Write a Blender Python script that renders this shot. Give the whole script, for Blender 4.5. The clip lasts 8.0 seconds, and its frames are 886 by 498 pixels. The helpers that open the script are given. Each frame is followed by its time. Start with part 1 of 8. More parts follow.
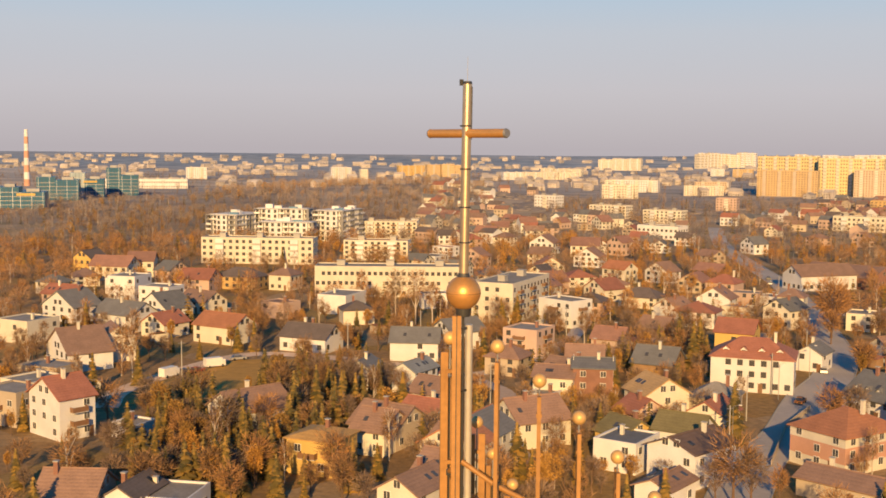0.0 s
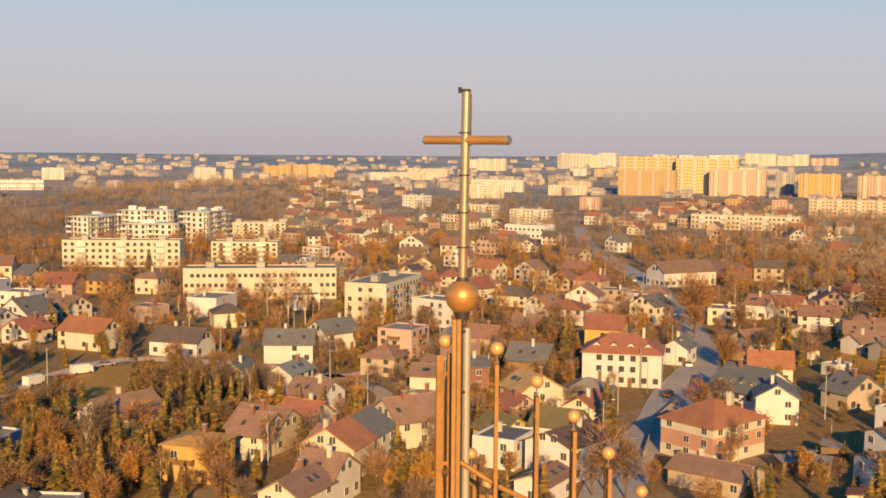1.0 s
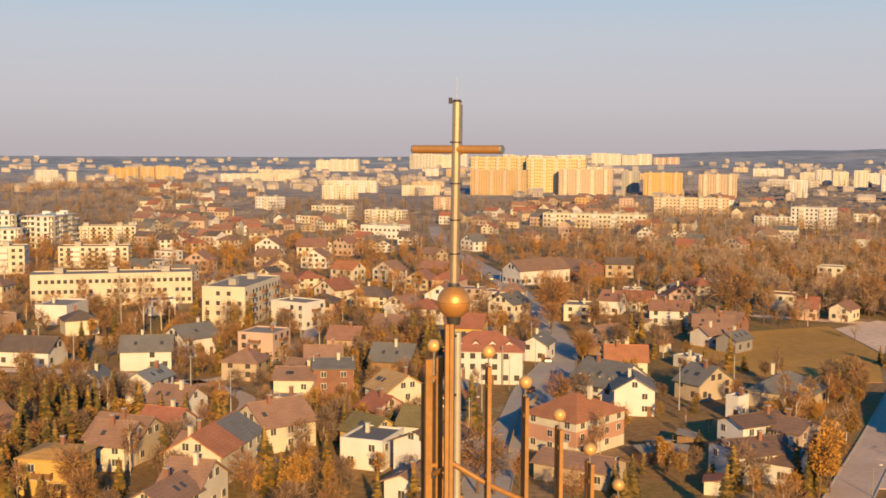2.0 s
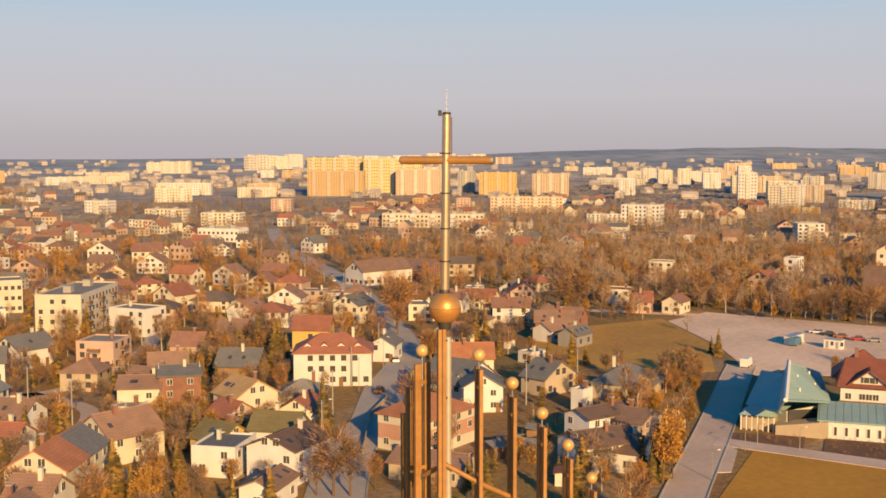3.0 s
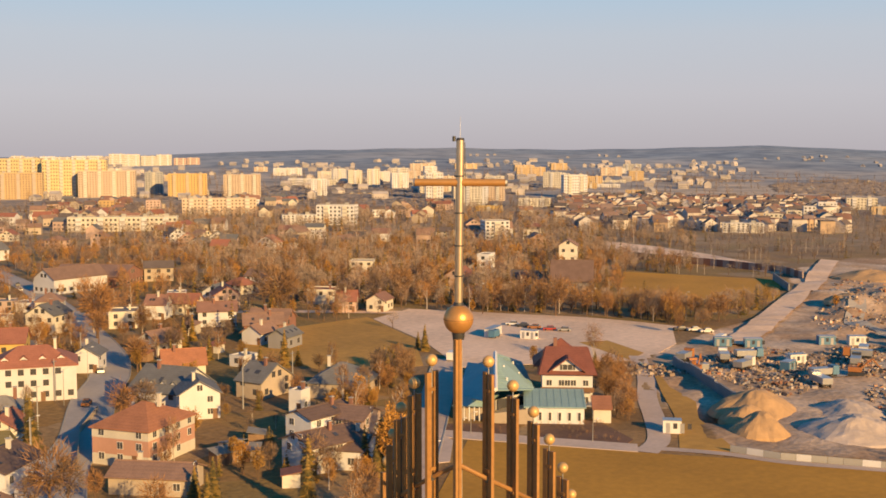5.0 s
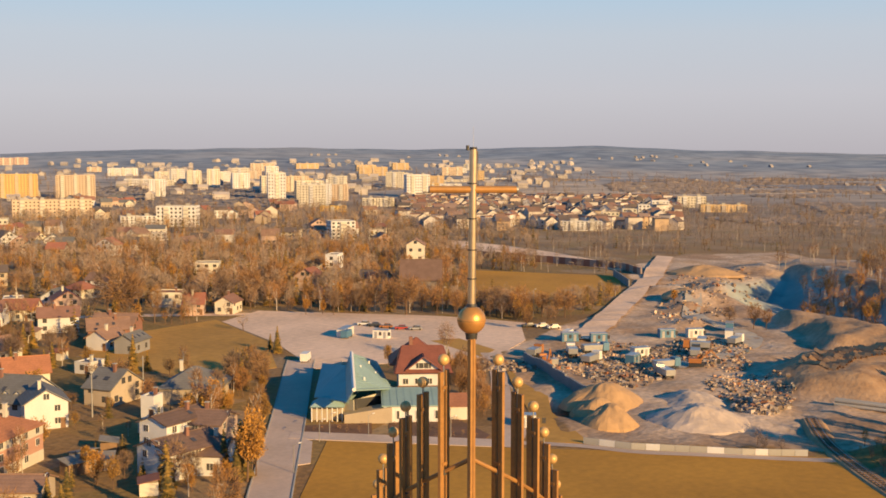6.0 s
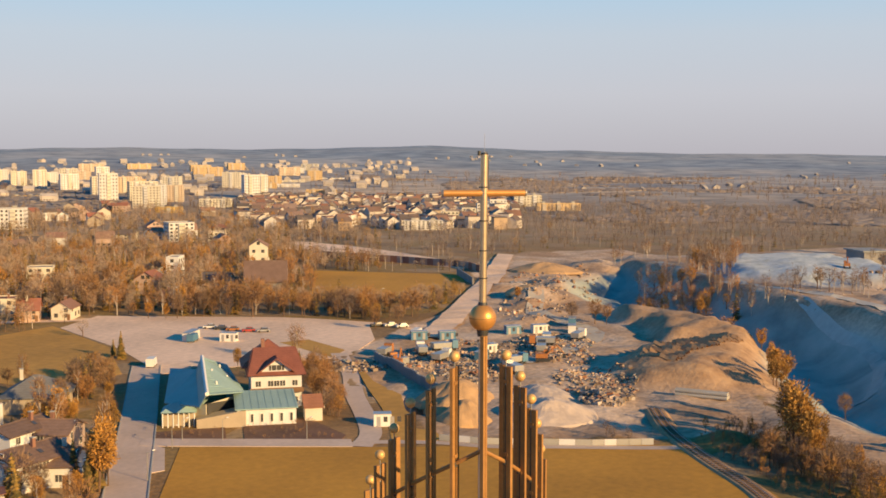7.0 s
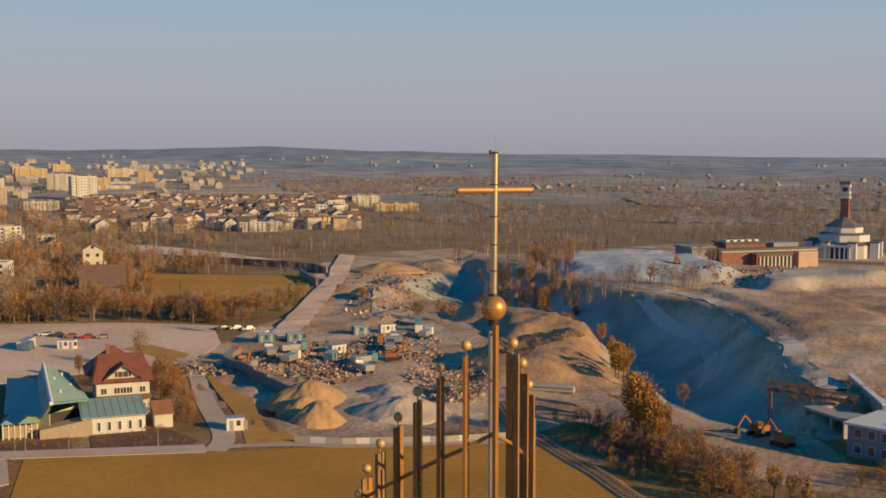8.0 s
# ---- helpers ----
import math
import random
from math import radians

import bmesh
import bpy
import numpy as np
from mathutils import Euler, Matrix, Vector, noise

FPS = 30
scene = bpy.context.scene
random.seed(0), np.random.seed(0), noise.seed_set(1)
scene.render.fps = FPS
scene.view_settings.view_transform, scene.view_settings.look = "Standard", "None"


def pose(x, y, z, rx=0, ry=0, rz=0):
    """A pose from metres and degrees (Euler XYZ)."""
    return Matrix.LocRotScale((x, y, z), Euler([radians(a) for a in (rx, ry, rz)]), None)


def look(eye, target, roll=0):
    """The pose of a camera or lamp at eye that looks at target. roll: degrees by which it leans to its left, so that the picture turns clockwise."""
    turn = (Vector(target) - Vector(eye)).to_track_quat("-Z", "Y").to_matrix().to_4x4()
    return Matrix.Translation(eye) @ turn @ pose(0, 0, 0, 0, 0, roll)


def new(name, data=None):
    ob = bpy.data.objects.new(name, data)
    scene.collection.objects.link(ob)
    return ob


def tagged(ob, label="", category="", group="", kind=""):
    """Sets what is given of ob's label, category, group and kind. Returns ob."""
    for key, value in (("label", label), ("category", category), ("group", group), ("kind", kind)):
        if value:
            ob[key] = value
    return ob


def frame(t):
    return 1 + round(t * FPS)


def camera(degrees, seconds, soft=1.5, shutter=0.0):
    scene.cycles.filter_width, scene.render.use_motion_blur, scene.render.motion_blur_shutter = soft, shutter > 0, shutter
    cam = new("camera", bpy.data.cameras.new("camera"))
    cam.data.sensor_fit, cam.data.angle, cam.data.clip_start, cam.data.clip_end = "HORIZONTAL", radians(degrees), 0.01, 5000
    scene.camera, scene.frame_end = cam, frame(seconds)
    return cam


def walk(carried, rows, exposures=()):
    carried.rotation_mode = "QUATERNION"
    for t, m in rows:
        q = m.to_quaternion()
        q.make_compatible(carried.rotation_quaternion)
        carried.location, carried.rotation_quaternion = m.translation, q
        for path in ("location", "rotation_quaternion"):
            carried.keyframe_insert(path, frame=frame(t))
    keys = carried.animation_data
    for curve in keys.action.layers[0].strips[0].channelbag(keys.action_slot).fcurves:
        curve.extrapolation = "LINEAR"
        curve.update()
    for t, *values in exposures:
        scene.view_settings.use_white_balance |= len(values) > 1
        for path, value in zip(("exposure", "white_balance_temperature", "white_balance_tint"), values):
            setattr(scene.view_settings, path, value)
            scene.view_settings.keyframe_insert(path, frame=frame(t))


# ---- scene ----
cam = camera(42.65, 8.0, soft=1.7)
ROWS = [
    (0.0, -0.000, -17.000, 54.859, 1.101, -5.046, -0.488),
    (0.5, -0.982, -17.106, 54.873, -2.100, -5.015, -0.507),
    (1.0, -2.023, -17.193, 54.937, -5.663, -4.981, -0.515),
    (1.5, -3.058, -17.246, 54.997, -9.187, -4.947, -0.470),
    (3.0, -6.712, -17.034, 55.212, -21.423, -4.854, 0.034),
    (3.5, -7.965, -16.832, 55.324, -25.282, -4.846, 0.040),
    (4.0, -9.274, -16.537, 55.427, -29.420, -4.829, 0.024),
    (4.5, -10.653, -16.102, 55.518, -33.189, -4.832, 0.035),
    (6.0, -14.993, -14.197, 55.757, -45.108, -4.852, -0.030),
    (6.5, -16.373, -13.349, 55.826, -49.043, -4.858, -0.005),
    (7.0, -17.788, -12.290, 55.857, -53.340, -4.857, -0.012),
    (7.5, -19.162, -11.187, 55.868, -57.293, -4.834, -0.051),
    (8.0, -20.600, -9.940, 55.829, -61.679, -4.823, 0.025),
]
walk(cam, [(t, pose(x, y, z, 90 + pitch, roll, yaw)) for t, x, y, z, yaw, pitch, roll in ROWS],
     exposures=[(0.0, 0.50, 6500, 10), (4.5, 0.50, 6400, 9), (6.0, 0.58, 6280, 7), (7.0, 0.63, 6150, 5), (7.6, 0.62, 6080, 5), (8.0, 0.08, 6000, 4)])

# ---- light: low evening sun behind the first viewpoint, clear hazy sky ----
SUN_ELEVATION, SUN_AZIMUTH = radians(16.8), radians(183)
world = bpy.data.worlds.new("sky")
scene.world = world
world.use_nodes = True
wn = world.node_tree
for n in list(wn.nodes):
    wn.nodes.remove(n)
sky = wn.nodes.new("ShaderNodeTexSky")
sky.sky_type, sky.sun_disc = "NISHITA", False
sky.sun_elevation, sky.sun_rotation = SUN_ELEVATION, SUN_AZIMUTH
sky.air_density, sky.dust_density, sky.ozone_density = 1.0, 0.8, 1.5
wbg = wn.nodes.new("ShaderNodeBackground")
wbg.inputs["Strength"].default_value = 0.10
wout = wn.nodes.new("ShaderNodeOutputWorld")
# evening haze: mauve at the horizon, clear blue higher up
wtc = wn.nodes.new("ShaderNodeTexCoord")
wsep = wn.nodes.new("ShaderNodeSeparateXYZ")
wn.links.new(wtc.outputs["Generated"], wsep.inputs[0])
wramp = wn.nodes.new("ShaderNodeValToRGB")
HAZE = [(0.0, (3.4, 3.05, 3.25)), (0.05, (3.9, 3.65, 3.9)), (0.10, (3.75, 3.9, 4.3)), (0.14, (3.1, 3.95, 4.8)), (0.175, (0.3, 2.6, 5.6)), (0.32, (0.0, 1.35, 3.0)), (1.0, (0.0, 0.62, 1.7))]
while len(wramp.color_ramp.elements) < len(HAZE):
    wramp.color_ramp.elements.new(0.5)
for e, (p, c) in zip(wramp.color_ramp.elements, HAZE):
    e.position, e.color = p, (*c, 1)
wn.links.new(wsep.outputs[2], wramp.inputs["Fac"])
haze = wn.nodes.new("ShaderNodeMix")
haze.data_type = "RGBA"
haze.inputs[0].default_value = 0.95
wn.links.new(sky.outputs[0], haze.inputs[6])
wn.links.new(wramp.outputs[0], haze.inputs[7])
wn.links.new(haze.outputs[2], wbg.inputs["Color"])
wn.links.new(wbg.outputs[0], wout.inputs["Surface"])
sun_data = bpy.data.lights.new("sun", "SUN")
sun_data.energy, sun_data.angle, sun_data.color = 5.0, radians(0.6), (1.0, 0.60, 0.225)
sun = new("sun", sun_data)
to_sun = Vector((math.sin(SUN_AZIMUTH) * math.cos(SUN_ELEVATION), math.cos(SUN_AZIMUTH) * math.cos(SUN_ELEVATION), math.sin(SUN_ELEVATION)))
sun.matrix_world = look(to_sun * 100, (0, 0, 0))

# ---- materials ----
MATS = {}


def node_mat(name):
    m = bpy.data.materials.new(name)
    m.use_nodes = True
    return m, m.node_tree, m.node_tree.nodes["Principled BSDF"]


def noise_node(nt, scale, detail=4.0, rough=0.55, space="Object"):
    tc = nt.nodes.new("ShaderNodeTexCoord")
    n = nt.nodes.new("ShaderNodeTexNoise")
    n.inputs["Scale"].default_value, n.inputs["Detail"].default_value, n.inputs["Roughness"].default_value = scale, detail, rough
    nt.links.new(tc.outputs[space], n.inputs["Vector"])
    return n


def ramp(nt, source, stops):
    r = nt.nodes.new("ShaderNodeValToRGB")
    while len(r.color_ramp.elements) < len(stops):
        r.color_ramp.elements.new(0.5)
    for e, (p, c) in zip(r.color_ramp.elements, stops):
        e.position, e.color = p, (*c, 1)
    nt.links.new(source, r.inputs["Fac"])
    return r


def mix(nt, a, b, fac, mode="MIX"):
    m = nt.nodes.new("ShaderNodeMix")
    m.data_type, m.blend_type = "RGBA", mode
    for sock, v in ((m.inputs[6], a), (m.inputs[7], b), (m.inputs[0], fac)):
        if isinstance(v, (int, float)):
            sock.default_value = v
        elif isinstance(v, tuple):
            sock.default_value = (*v, 1)
        else:
            nt.links.new(v, sock)
    return m.outputs[2]


def shade(c, k):
    return tuple(min(1, v * k) for v in c)


def bump(nt, bsdf, height, strength, distance):
    b = nt.nodes.new("ShaderNodeBump")
    b.inputs["Strength"].default_value, b.inputs["Distance"].default_value = strength, distance
    nt.links.new(height, b.inputs["Height"])
    nt.links.new(b.outputs[0], bsdf.inputs["Normal"])


def surface(name, colour, rough=0.85, fine=6.0, coarse=0.35, spread=0.25, metal=0.0, relief=0.02, vary=0.12, space="Object"):
    """Colour with grain at two scales, a little change from object to object, and relief."""
    m, nt, bs = node_mat(name)
    a, b = noise_node(nt, fine, 5, 0.6, space), noise_node(nt, coarse, 3, 0.5, space)
    ca = ramp(nt, a.outputs[0], [(0.3, shade(colour, 1 - spread)), (0.7, shade(colour, 1 + spread * 0.6))])
    cb = ramp(nt, b.outputs[0], [(0.35, shade(colour, 1 - spread)), (0.65, shade(colour, 1 + spread * 0.5))])
    col = mix(nt, ca.outputs[0], cb.outputs[0], 0.5)
    if vary:
        oi = nt.nodes.new("ShaderNodeObjectInfo")
        rv = ramp(nt, oi.outputs["Random"], [(0.0, (1 - vary,) * 3), (1.0, (1 + vary * 0.3,) * 3)])
        col = mix(nt, col, rv.outputs[0], 1.0, "MULTIPLY")
    nt.links.new(col, bs.inputs["Base Color"])
    bs.inputs["Roughness"].default_value, bs.inputs["Metallic"].default_value = rough, metal
    if relief:
        bump(nt, bs, a.outputs[0], 0.5, relief)
    MATS[name] = m
    return m


def tiled(name, colour, pitch=0.35, spread=0.25, rough=0.8):
    """Roof covering: courses along the slope as fine ridges, with weathered patches."""
    m, nt, bs = node_mat(name)
    a, b = noise_node(nt, 3.0, 4), noise_node(nt, 0.4, 3)
    ca = ramp(nt, a.outputs[0], [(0.3, shade(colour, 1 - spread)), (0.7, shade(colour, 1 + spread))])
    cb = ramp(nt, b.outputs[0], [(0.35, shade(colour, 0.72)), (0.7, shade(colour, 1.15))])
    col = mix(nt, ca.outputs[0], cb.outputs[0], 0.5)
    tc = nt.nodes.new("ShaderNodeTexCoord")
    w = nt.nodes.new("ShaderNodeTexWave")
    w.bands_direction = "Z"
    w.inputs["Scale"].default_value, w.inputs["Distortion"].default_value = 0.314 / pitch, 0.4
    nt.links.new(tc.outputs["Object"], w.inputs["Vector"])
    lines = ramp(nt, w.outputs[0], [(0.0, (0.86, 0.86, 0.86)), (0.5, (1, 1, 1))])
    col = mix(nt, col, lines.outputs[0], 0.6, "MULTIPLY")
    oi = nt.nodes.new("ShaderNodeObjectInfo")
    rv = ramp(nt, oi.outputs["Random"], [(0.0, (0.8, 0.8, 0.8)), (1.0, (1.1, 1.05, 1.0))])
    col = mix(nt, col, rv.outputs[0], 1.0, "MULTIPLY")
    nt.links.new(col, bs.inputs["Base Color"])
    bs.inputs["Roughness"].default_value = rough
    bump(nt, bs, w.outputs[0], 0.6, 0.03)
    MATS[name] = m
    return m


def island_mat(name, stops, rough=0.8):
    """Small joined pieces: colour from piece to piece."""
    m, nt, bs = node_mat(name)
    g = nt.nodes.new("ShaderNodeNewGeometry")
    r = ramp(nt, g.outputs["Random Per Island"], stops)
    n = noise_node(nt, 0.05, 2, 0.5, "Object")
    rr = ramp(nt, n.outputs[0], [(0.3, (0.75, 0.75, 0.75)), (0.7, (1.15, 1.1, 1.05))])
    oi = nt.nodes.new("ShaderNodeObjectInfo")
    rv = ramp(nt, oi.outputs["Random"], [(0.0, (0.72, 0.72, 0.75)), (0.5, (1.0, 0.95, 0.9)), (1.0, (1.2, 1.05, 0.85))])
    col = mix(nt, r.outputs[0], rr.outputs[0], 1.0, "MULTIPLY")
    col = mix(nt, col, rv.outputs[0], 1.0, "MULTIPLY")
    nt.links.new(col, bs.inputs["Base Color"])
    bs.inputs["Roughness"].default_value = rough
    MATS[name] = m
    return m


for _n, _c in dict(white=(0.84, 0.84, 0.86), cream=(0.82, 0.77, 0.66), yellow=(0.72, 0.50, 0.17), beige=(0.58, 0.49, 0.39),
                   pink=(0.70, 0.40, 0.30), rose=(0.66, 0.49, 0.42), rosewall=(0.52, 0.40, 0.35), ochrewall=(0.66, 0.46, 0.22),
                   lemon=(0.84, 0.69, 0.38), apricot=(0.74, 0.55, 0.32), gold=(0.74, 0.52, 0.22), peach=(0.72, 0.58, 0.45), greywall=(0.50, 0.51, 0.53),
                   slatewall=(0.34, 0.34, 0.36), concrete=(0.52, 0.51, 0.49), stone_wall=(0.62, 0.52, 0.40)).items():
    surface("plaster_" + _n, shade(_c, 0.80), 0.9, 4.0, 0.25, 0.16)
surface("plaster_brick", (0.28, 0.145, 0.11), 0.9, 9.0, 0.4, 0.3)
surface("plaster_woodwall", (0.30, 0.19, 0.11), 0.85, 7.0, 0.5, 0.3)
for _n, _c in dict(red=(0.38, 0.165, 0.115), orange=(0.44, 0.20, 0.11), brown=(0.33, 0.215, 0.165), darkbrown=(0.19, 0.13, 0.11), dark=(0.16, 0.135, 0.13),
                   slate=(0.19, 0.20, 0.215), lightslate=(0.32, 0.35, 0.38), rose=(0.33, 0.19, 0.15), ochre=(0.52, 0.33, 0.12), sand=(0.52, 0.36, 0.18),
                   greenroof=(0.20, 0.18, 0.09)).items():
    tiled("roof_" + _n, shade(_c, 0.92))
tiled("roof_maroon", (0.27, 0.10, 0.075))
surface("roof_tar", (0.30, 0.28, 0.26), 0.9, 2.0, 0.3, 0.3)
surface("roof_teal", (0.31, 0.45, 0.455), 0.7, 2.0, 0.2, 0.12).node_tree.nodes["Principled BSDF"].inputs["Specular IOR Level"].default_value = 0.15
surface("frame_white", (0.78, 0.77, 0.74), 0.5, 8, 1, 0.05)
surface("frame_brown", (0.20, 0.11, 0.06), 0.6, 8, 1, 0.15)
surface("metal_grey", (0.36, 0.36, 0.36), 0.45, 12, 1, 0.15, 0.6)
surface("metal_dark", (0.07, 0.07, 0.07), 0.5, 12, 1, 0.15, 0.4)
surface("gilded", (0.74, 0.38, 0.12), 0.40, 14, 2.5, 0.16, 0.55, 0.002)
surface("cross_tube", (0.66, 0.52, 0.34), 0.34, 14, 2.0, 0.18, 0.8, 0.002)
surface("bronze_bar", (0.40, 0.205, 0.065), 0.6, 10, 1.2, 0.3, 0.1, 0.004)
surface("steel_tube", (0.56, 0.52, 0.46), 0.42, 10, 1.2, 0.15, 0.35, 0.002)
surface("pale_ball", (0.74, 0.47, 0.19), 0.5, 14, 3, 0.15, 0.3, 0.002)
surface("asphalt", (0.48, 0.44, 0.42), 0.92, 0.8, 0.06, 0.2, space="Object")
surface("paving", (0.58, 0.46, 0.39), 0.9, 0.9, 0.08, 0.2)
surface("gravel", (0.82, 0.61, 0.46), 0.95, 0.5, 0.03, 0.32, relief=0.1)
surface("soil", (0.19, 0.105, 0.07), 0.95, 1.2, 0.1, 0.4, relief=0.1)
surface("sand", (0.56, 0.36, 0.19), 0.95, 0.7, 0.08, 0.22, relief=0.1)
surface("spoil_earth", (0.46, 0.29, 0.16), 0.95, 0.9, 0.15, 0.3, relief=0.1)
surface("grey_gravel", (0.46, 0.42, 0.37), 0.95, 0.8, 0.1, 0.2, relief=0.1)
surface("pale_gravel", (0.62, 0.51, 0.43), 0.95, 0.8, 0.1, 0.2, relief=0.1)
surface("lawn", (0.52, 0.265, 0.03), 0.95, 0.6, 0.03, 0.3, relief=0.05)
surface("meadow", (0.50, 0.28, 0.06), 0.95, 0.4, 0.025, 0.35, relief=0.05)
surface("chalk", (0.55, 0.54, 0.52), 0.95, 0.3, 0.03, 0.25, relief=0.2)
surface("bark", (0.16, 0.10, 0.065), 0.9, 8, 1, 0.35)
surface("birch_bark", (0.55, 0.48, 0.42), 0.8, 6, 1, 0.35)
surface("rust_orange", (0.42, 0.17, 0.05), 0.6, 6, 1, 0.2)
surface("paint_blue", (0.09, 0.21, 0.34), 0.5, 6, 1, 0.15)
surface("paint_white", (0.75, 0.74, 0.72), 0.4, 6, 1, 0.1)
surface("paint_red", (0.42, 0.05, 0.035), 0.4, 6, 1, 0.1)
surface("paint_dark", (0.05, 0.055, 0.065), 0.35, 6, 1, 0.1)
surface("paint_silver", (0.48, 0.48, 0.48), 0.35, 6, 1, 0.1, 0.4)
surface("tyre", (0.03, 0.03, 0.03), 0.9, 6, 1, 0.1)
island_mat("twigs", [(0.0, (0.17, 0.105, 0.056)), (0.5, (0.31, 0.185, 0.088)), (1.0, (0.46, 0.27, 0.12))])
island_mat("twigs_grey", [(0.0, (0.15, 0.115, 0.09)), (0.5, (0.25, 0.185, 0.14)), (1.0, (0.35, 0.255, 0.19))])
# twigs of the far woods, paled and greyed towards distance haze
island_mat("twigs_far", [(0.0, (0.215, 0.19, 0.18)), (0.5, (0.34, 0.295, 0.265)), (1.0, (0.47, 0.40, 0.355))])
island_mat("golden_leaves", [(0.0, (0.27, 0.16, 0.04)), (0.5, (0.41, 0.24, 0.06)), (1.0, (0.54, 0.33, 0.09))])
island_mat("needles", [(0.0, (0.085, 0.08, 0.03)), (0.5, (0.23, 0.175, 0.048)), (1.0, (0.42, 0.275, 0.068))])
# distant crowns: blue-grey haze is mixed into the brown of the woods
island_mat("hazed_canopy", [(0.0, (0.23, 0.22, 0.225)), (0.5, (0.31, 0.285, 0.275)), (1.0, (0.40, 0.355, 0.32))])
island_mat("rubble", [(0.0, (0.17, 0.135, 0.11)), (0.3, (0.34, 0.265, 0.205)), (0.6, (0.44, 0.37, 0.31)), (0.8, (0.62, 0.57, 0.52)), (0.9, (0.40, 0.17, 0.07)), (1.0, (0.14, 0.22, 0.30))])
island_mat("town_walls", [(0.0, (0.70, 0.66, 0.62)), (0.4, (0.82, 0.80, 0.78)), (0.85, (0.80, 0.79, 0.78)), (1.0, (0.64, 0.48, 0.32))])
# horizon houses: bluish-grey tone stands in for the haze before them
island_mat("hazed_town", [(0.0, (0.34, 0.34, 0.37)), (0.5, (0.46, 0.46, 0.48)), (1.0, (0.58, 0.56, 0.55))])
island_mat("town_roofs", [(0.0, (0.15, 0.14, 0.14)), (0.5, (0.26, 0.19, 0.16)), (0.8, (0.34, 0.18, 0.13)), (1.0, (0.32, 0.31, 0.31))])
_m, _nt, _bs = node_mat("window_glass")
_bs.inputs["Base Color"].default_value = (0.075, 0.075, 0.08, 1)
_bs.inputs["Roughness"].default_value = 0.12
_bs.inputs["Specular IOR Level"].default_value = 0.8
MATS["glass"] = _m
_m, _nt, _bs = node_mat("blue_glass")
_bs.inputs["Base Color"].default_value = (0.025, 0.11, 0.20, 1)
_bs.inputs["Roughness"].default_value = 0.3
_bs.inputs["Specular IOR Level"].default_value = 0.35
MATS["blue_glass"] = _m
_m, _nt, _bs = node_mat("pale_glass")
_bs.inputs["Base Color"].default_value = (0.30, 0.38, 0.44, 1)
_bs.inputs["Roughness"].default_value = 0.2
MATS["pale_glass"] = _m

# ---- building helpers ----


class Mesh:
    """Collects faces for one mesh object."""

    def __init__(self, *mats):
        self.v, self.f, self.mi, self.mats = [], [], [], list(mats)

    def face(self, pts, mi=0):
        i = len(self.v)
        self.v.extend(pts)
        self.f.append(tuple(range(i, i + len(pts))))
        self.mi.append(mi)

    def box(self, x0, y0, z0, x1, y1, z1, mi=0):
        i = len(self.v)
        self.v.extend([(x0, y0, z0), (x1, y0, z0), (x1, y1, z0), (x0, y1, z0), (x0, y0, z1), (x1, y0, z1), (x1, y1, z1), (x0, y1, z1)])
        for q in ((0, 3, 2, 1), (4, 5, 6, 7), (0, 1, 5, 4), (1, 2, 6, 5), (2, 3, 7, 6), (3, 0, 4, 7)):
            self.f.append(tuple(i + k for k in q))
            self.mi.append(mi)
        return i

    def obox(self, c, size, rz, mi=0):
        """A box turned about z: centre of its base, size, degrees."""
        i = self.box(-size[0] / 2, -size[1] / 2, 0, size[0] / 2, size[1] / 2, size[2], mi)
        m = pose(c[0], c[1], c[2], 0, 0, rz)
        self.v[i:i + 8] = [tuple(m @ Vector(p)) for p in self.v[i:i + 8]]

    def tube(self, a, b, ra, rb, n=8, mi=0, caps=True):
        a, b = Vector(a), Vector(b)
        ax = (b - a).normalized()
        s = ax.orthogonal().normalized()
        t = ax.cross(s)
        i = len(self.v)
        for p, r in ((a, ra), (b, rb)):
            for k in range(n):
                w = 2 * math.pi * k / n
                self.v.append(tuple(p + (s * math.cos(w) + t * math.sin(w)) * r))
        for k in range(n):
            self.f.append((i + k, i + (k + 1) % n, i + n + (k + 1) % n, i + n + k))
            self.mi.append(mi)
        if caps:
            self.f.append(tuple(i + n - 1 - k for k in range(n)))
            self.f.append(tuple(i + n + k for k in range(n)))
            self.mi.extend((mi, mi))

    def ball(self, c, r, nu=20, nv=12, mi=0, squash=1.0):
        i = len(self.v)
        for a in range(nv + 1):
            th = math.pi * a / nv
            for b in range(nu):
                ph = 2 * math.pi * b / nu
                self.v.append((c[0] + r * math.sin(th) * math.cos(ph), c[1] + r * math.sin(th) * math.sin(ph), c[2] + squash * r * math.cos(th)))
        for a in range(nv):
            for b in range(nu):
                self.f.append((i + a * nu + b, i + (a + 1) * nu + b, i + (a + 1) * nu + (b + 1) % nu, i + a * nu + (b + 1) % nu))
                self.mi.append(mi)

    def data(self, name, smooth=False):
        me = bpy.data.meshes.new(name)
        me.from_pydata(self.v, [], self.f)
        for m in self.mats:
            me.materials.append(MATS[m])
        me.polygons.foreach_set("material_index", self.mi)
        if smooth:
            me.polygons.foreach_set("use_smooth", [True] * len(self.f))
        me.update()
        return me


def part(name, mesh, parent=None, label="", m=None, smooth=False):
    ob = new(name, mesh if isinstance(mesh, bpy.types.Mesh) else mesh.data(name, smooth))
    if parent is not None:
        ob.parent = parent
    if m is not None:
        ob.matrix_basis = m
    if label:
        ob["label"] = label
    return ob


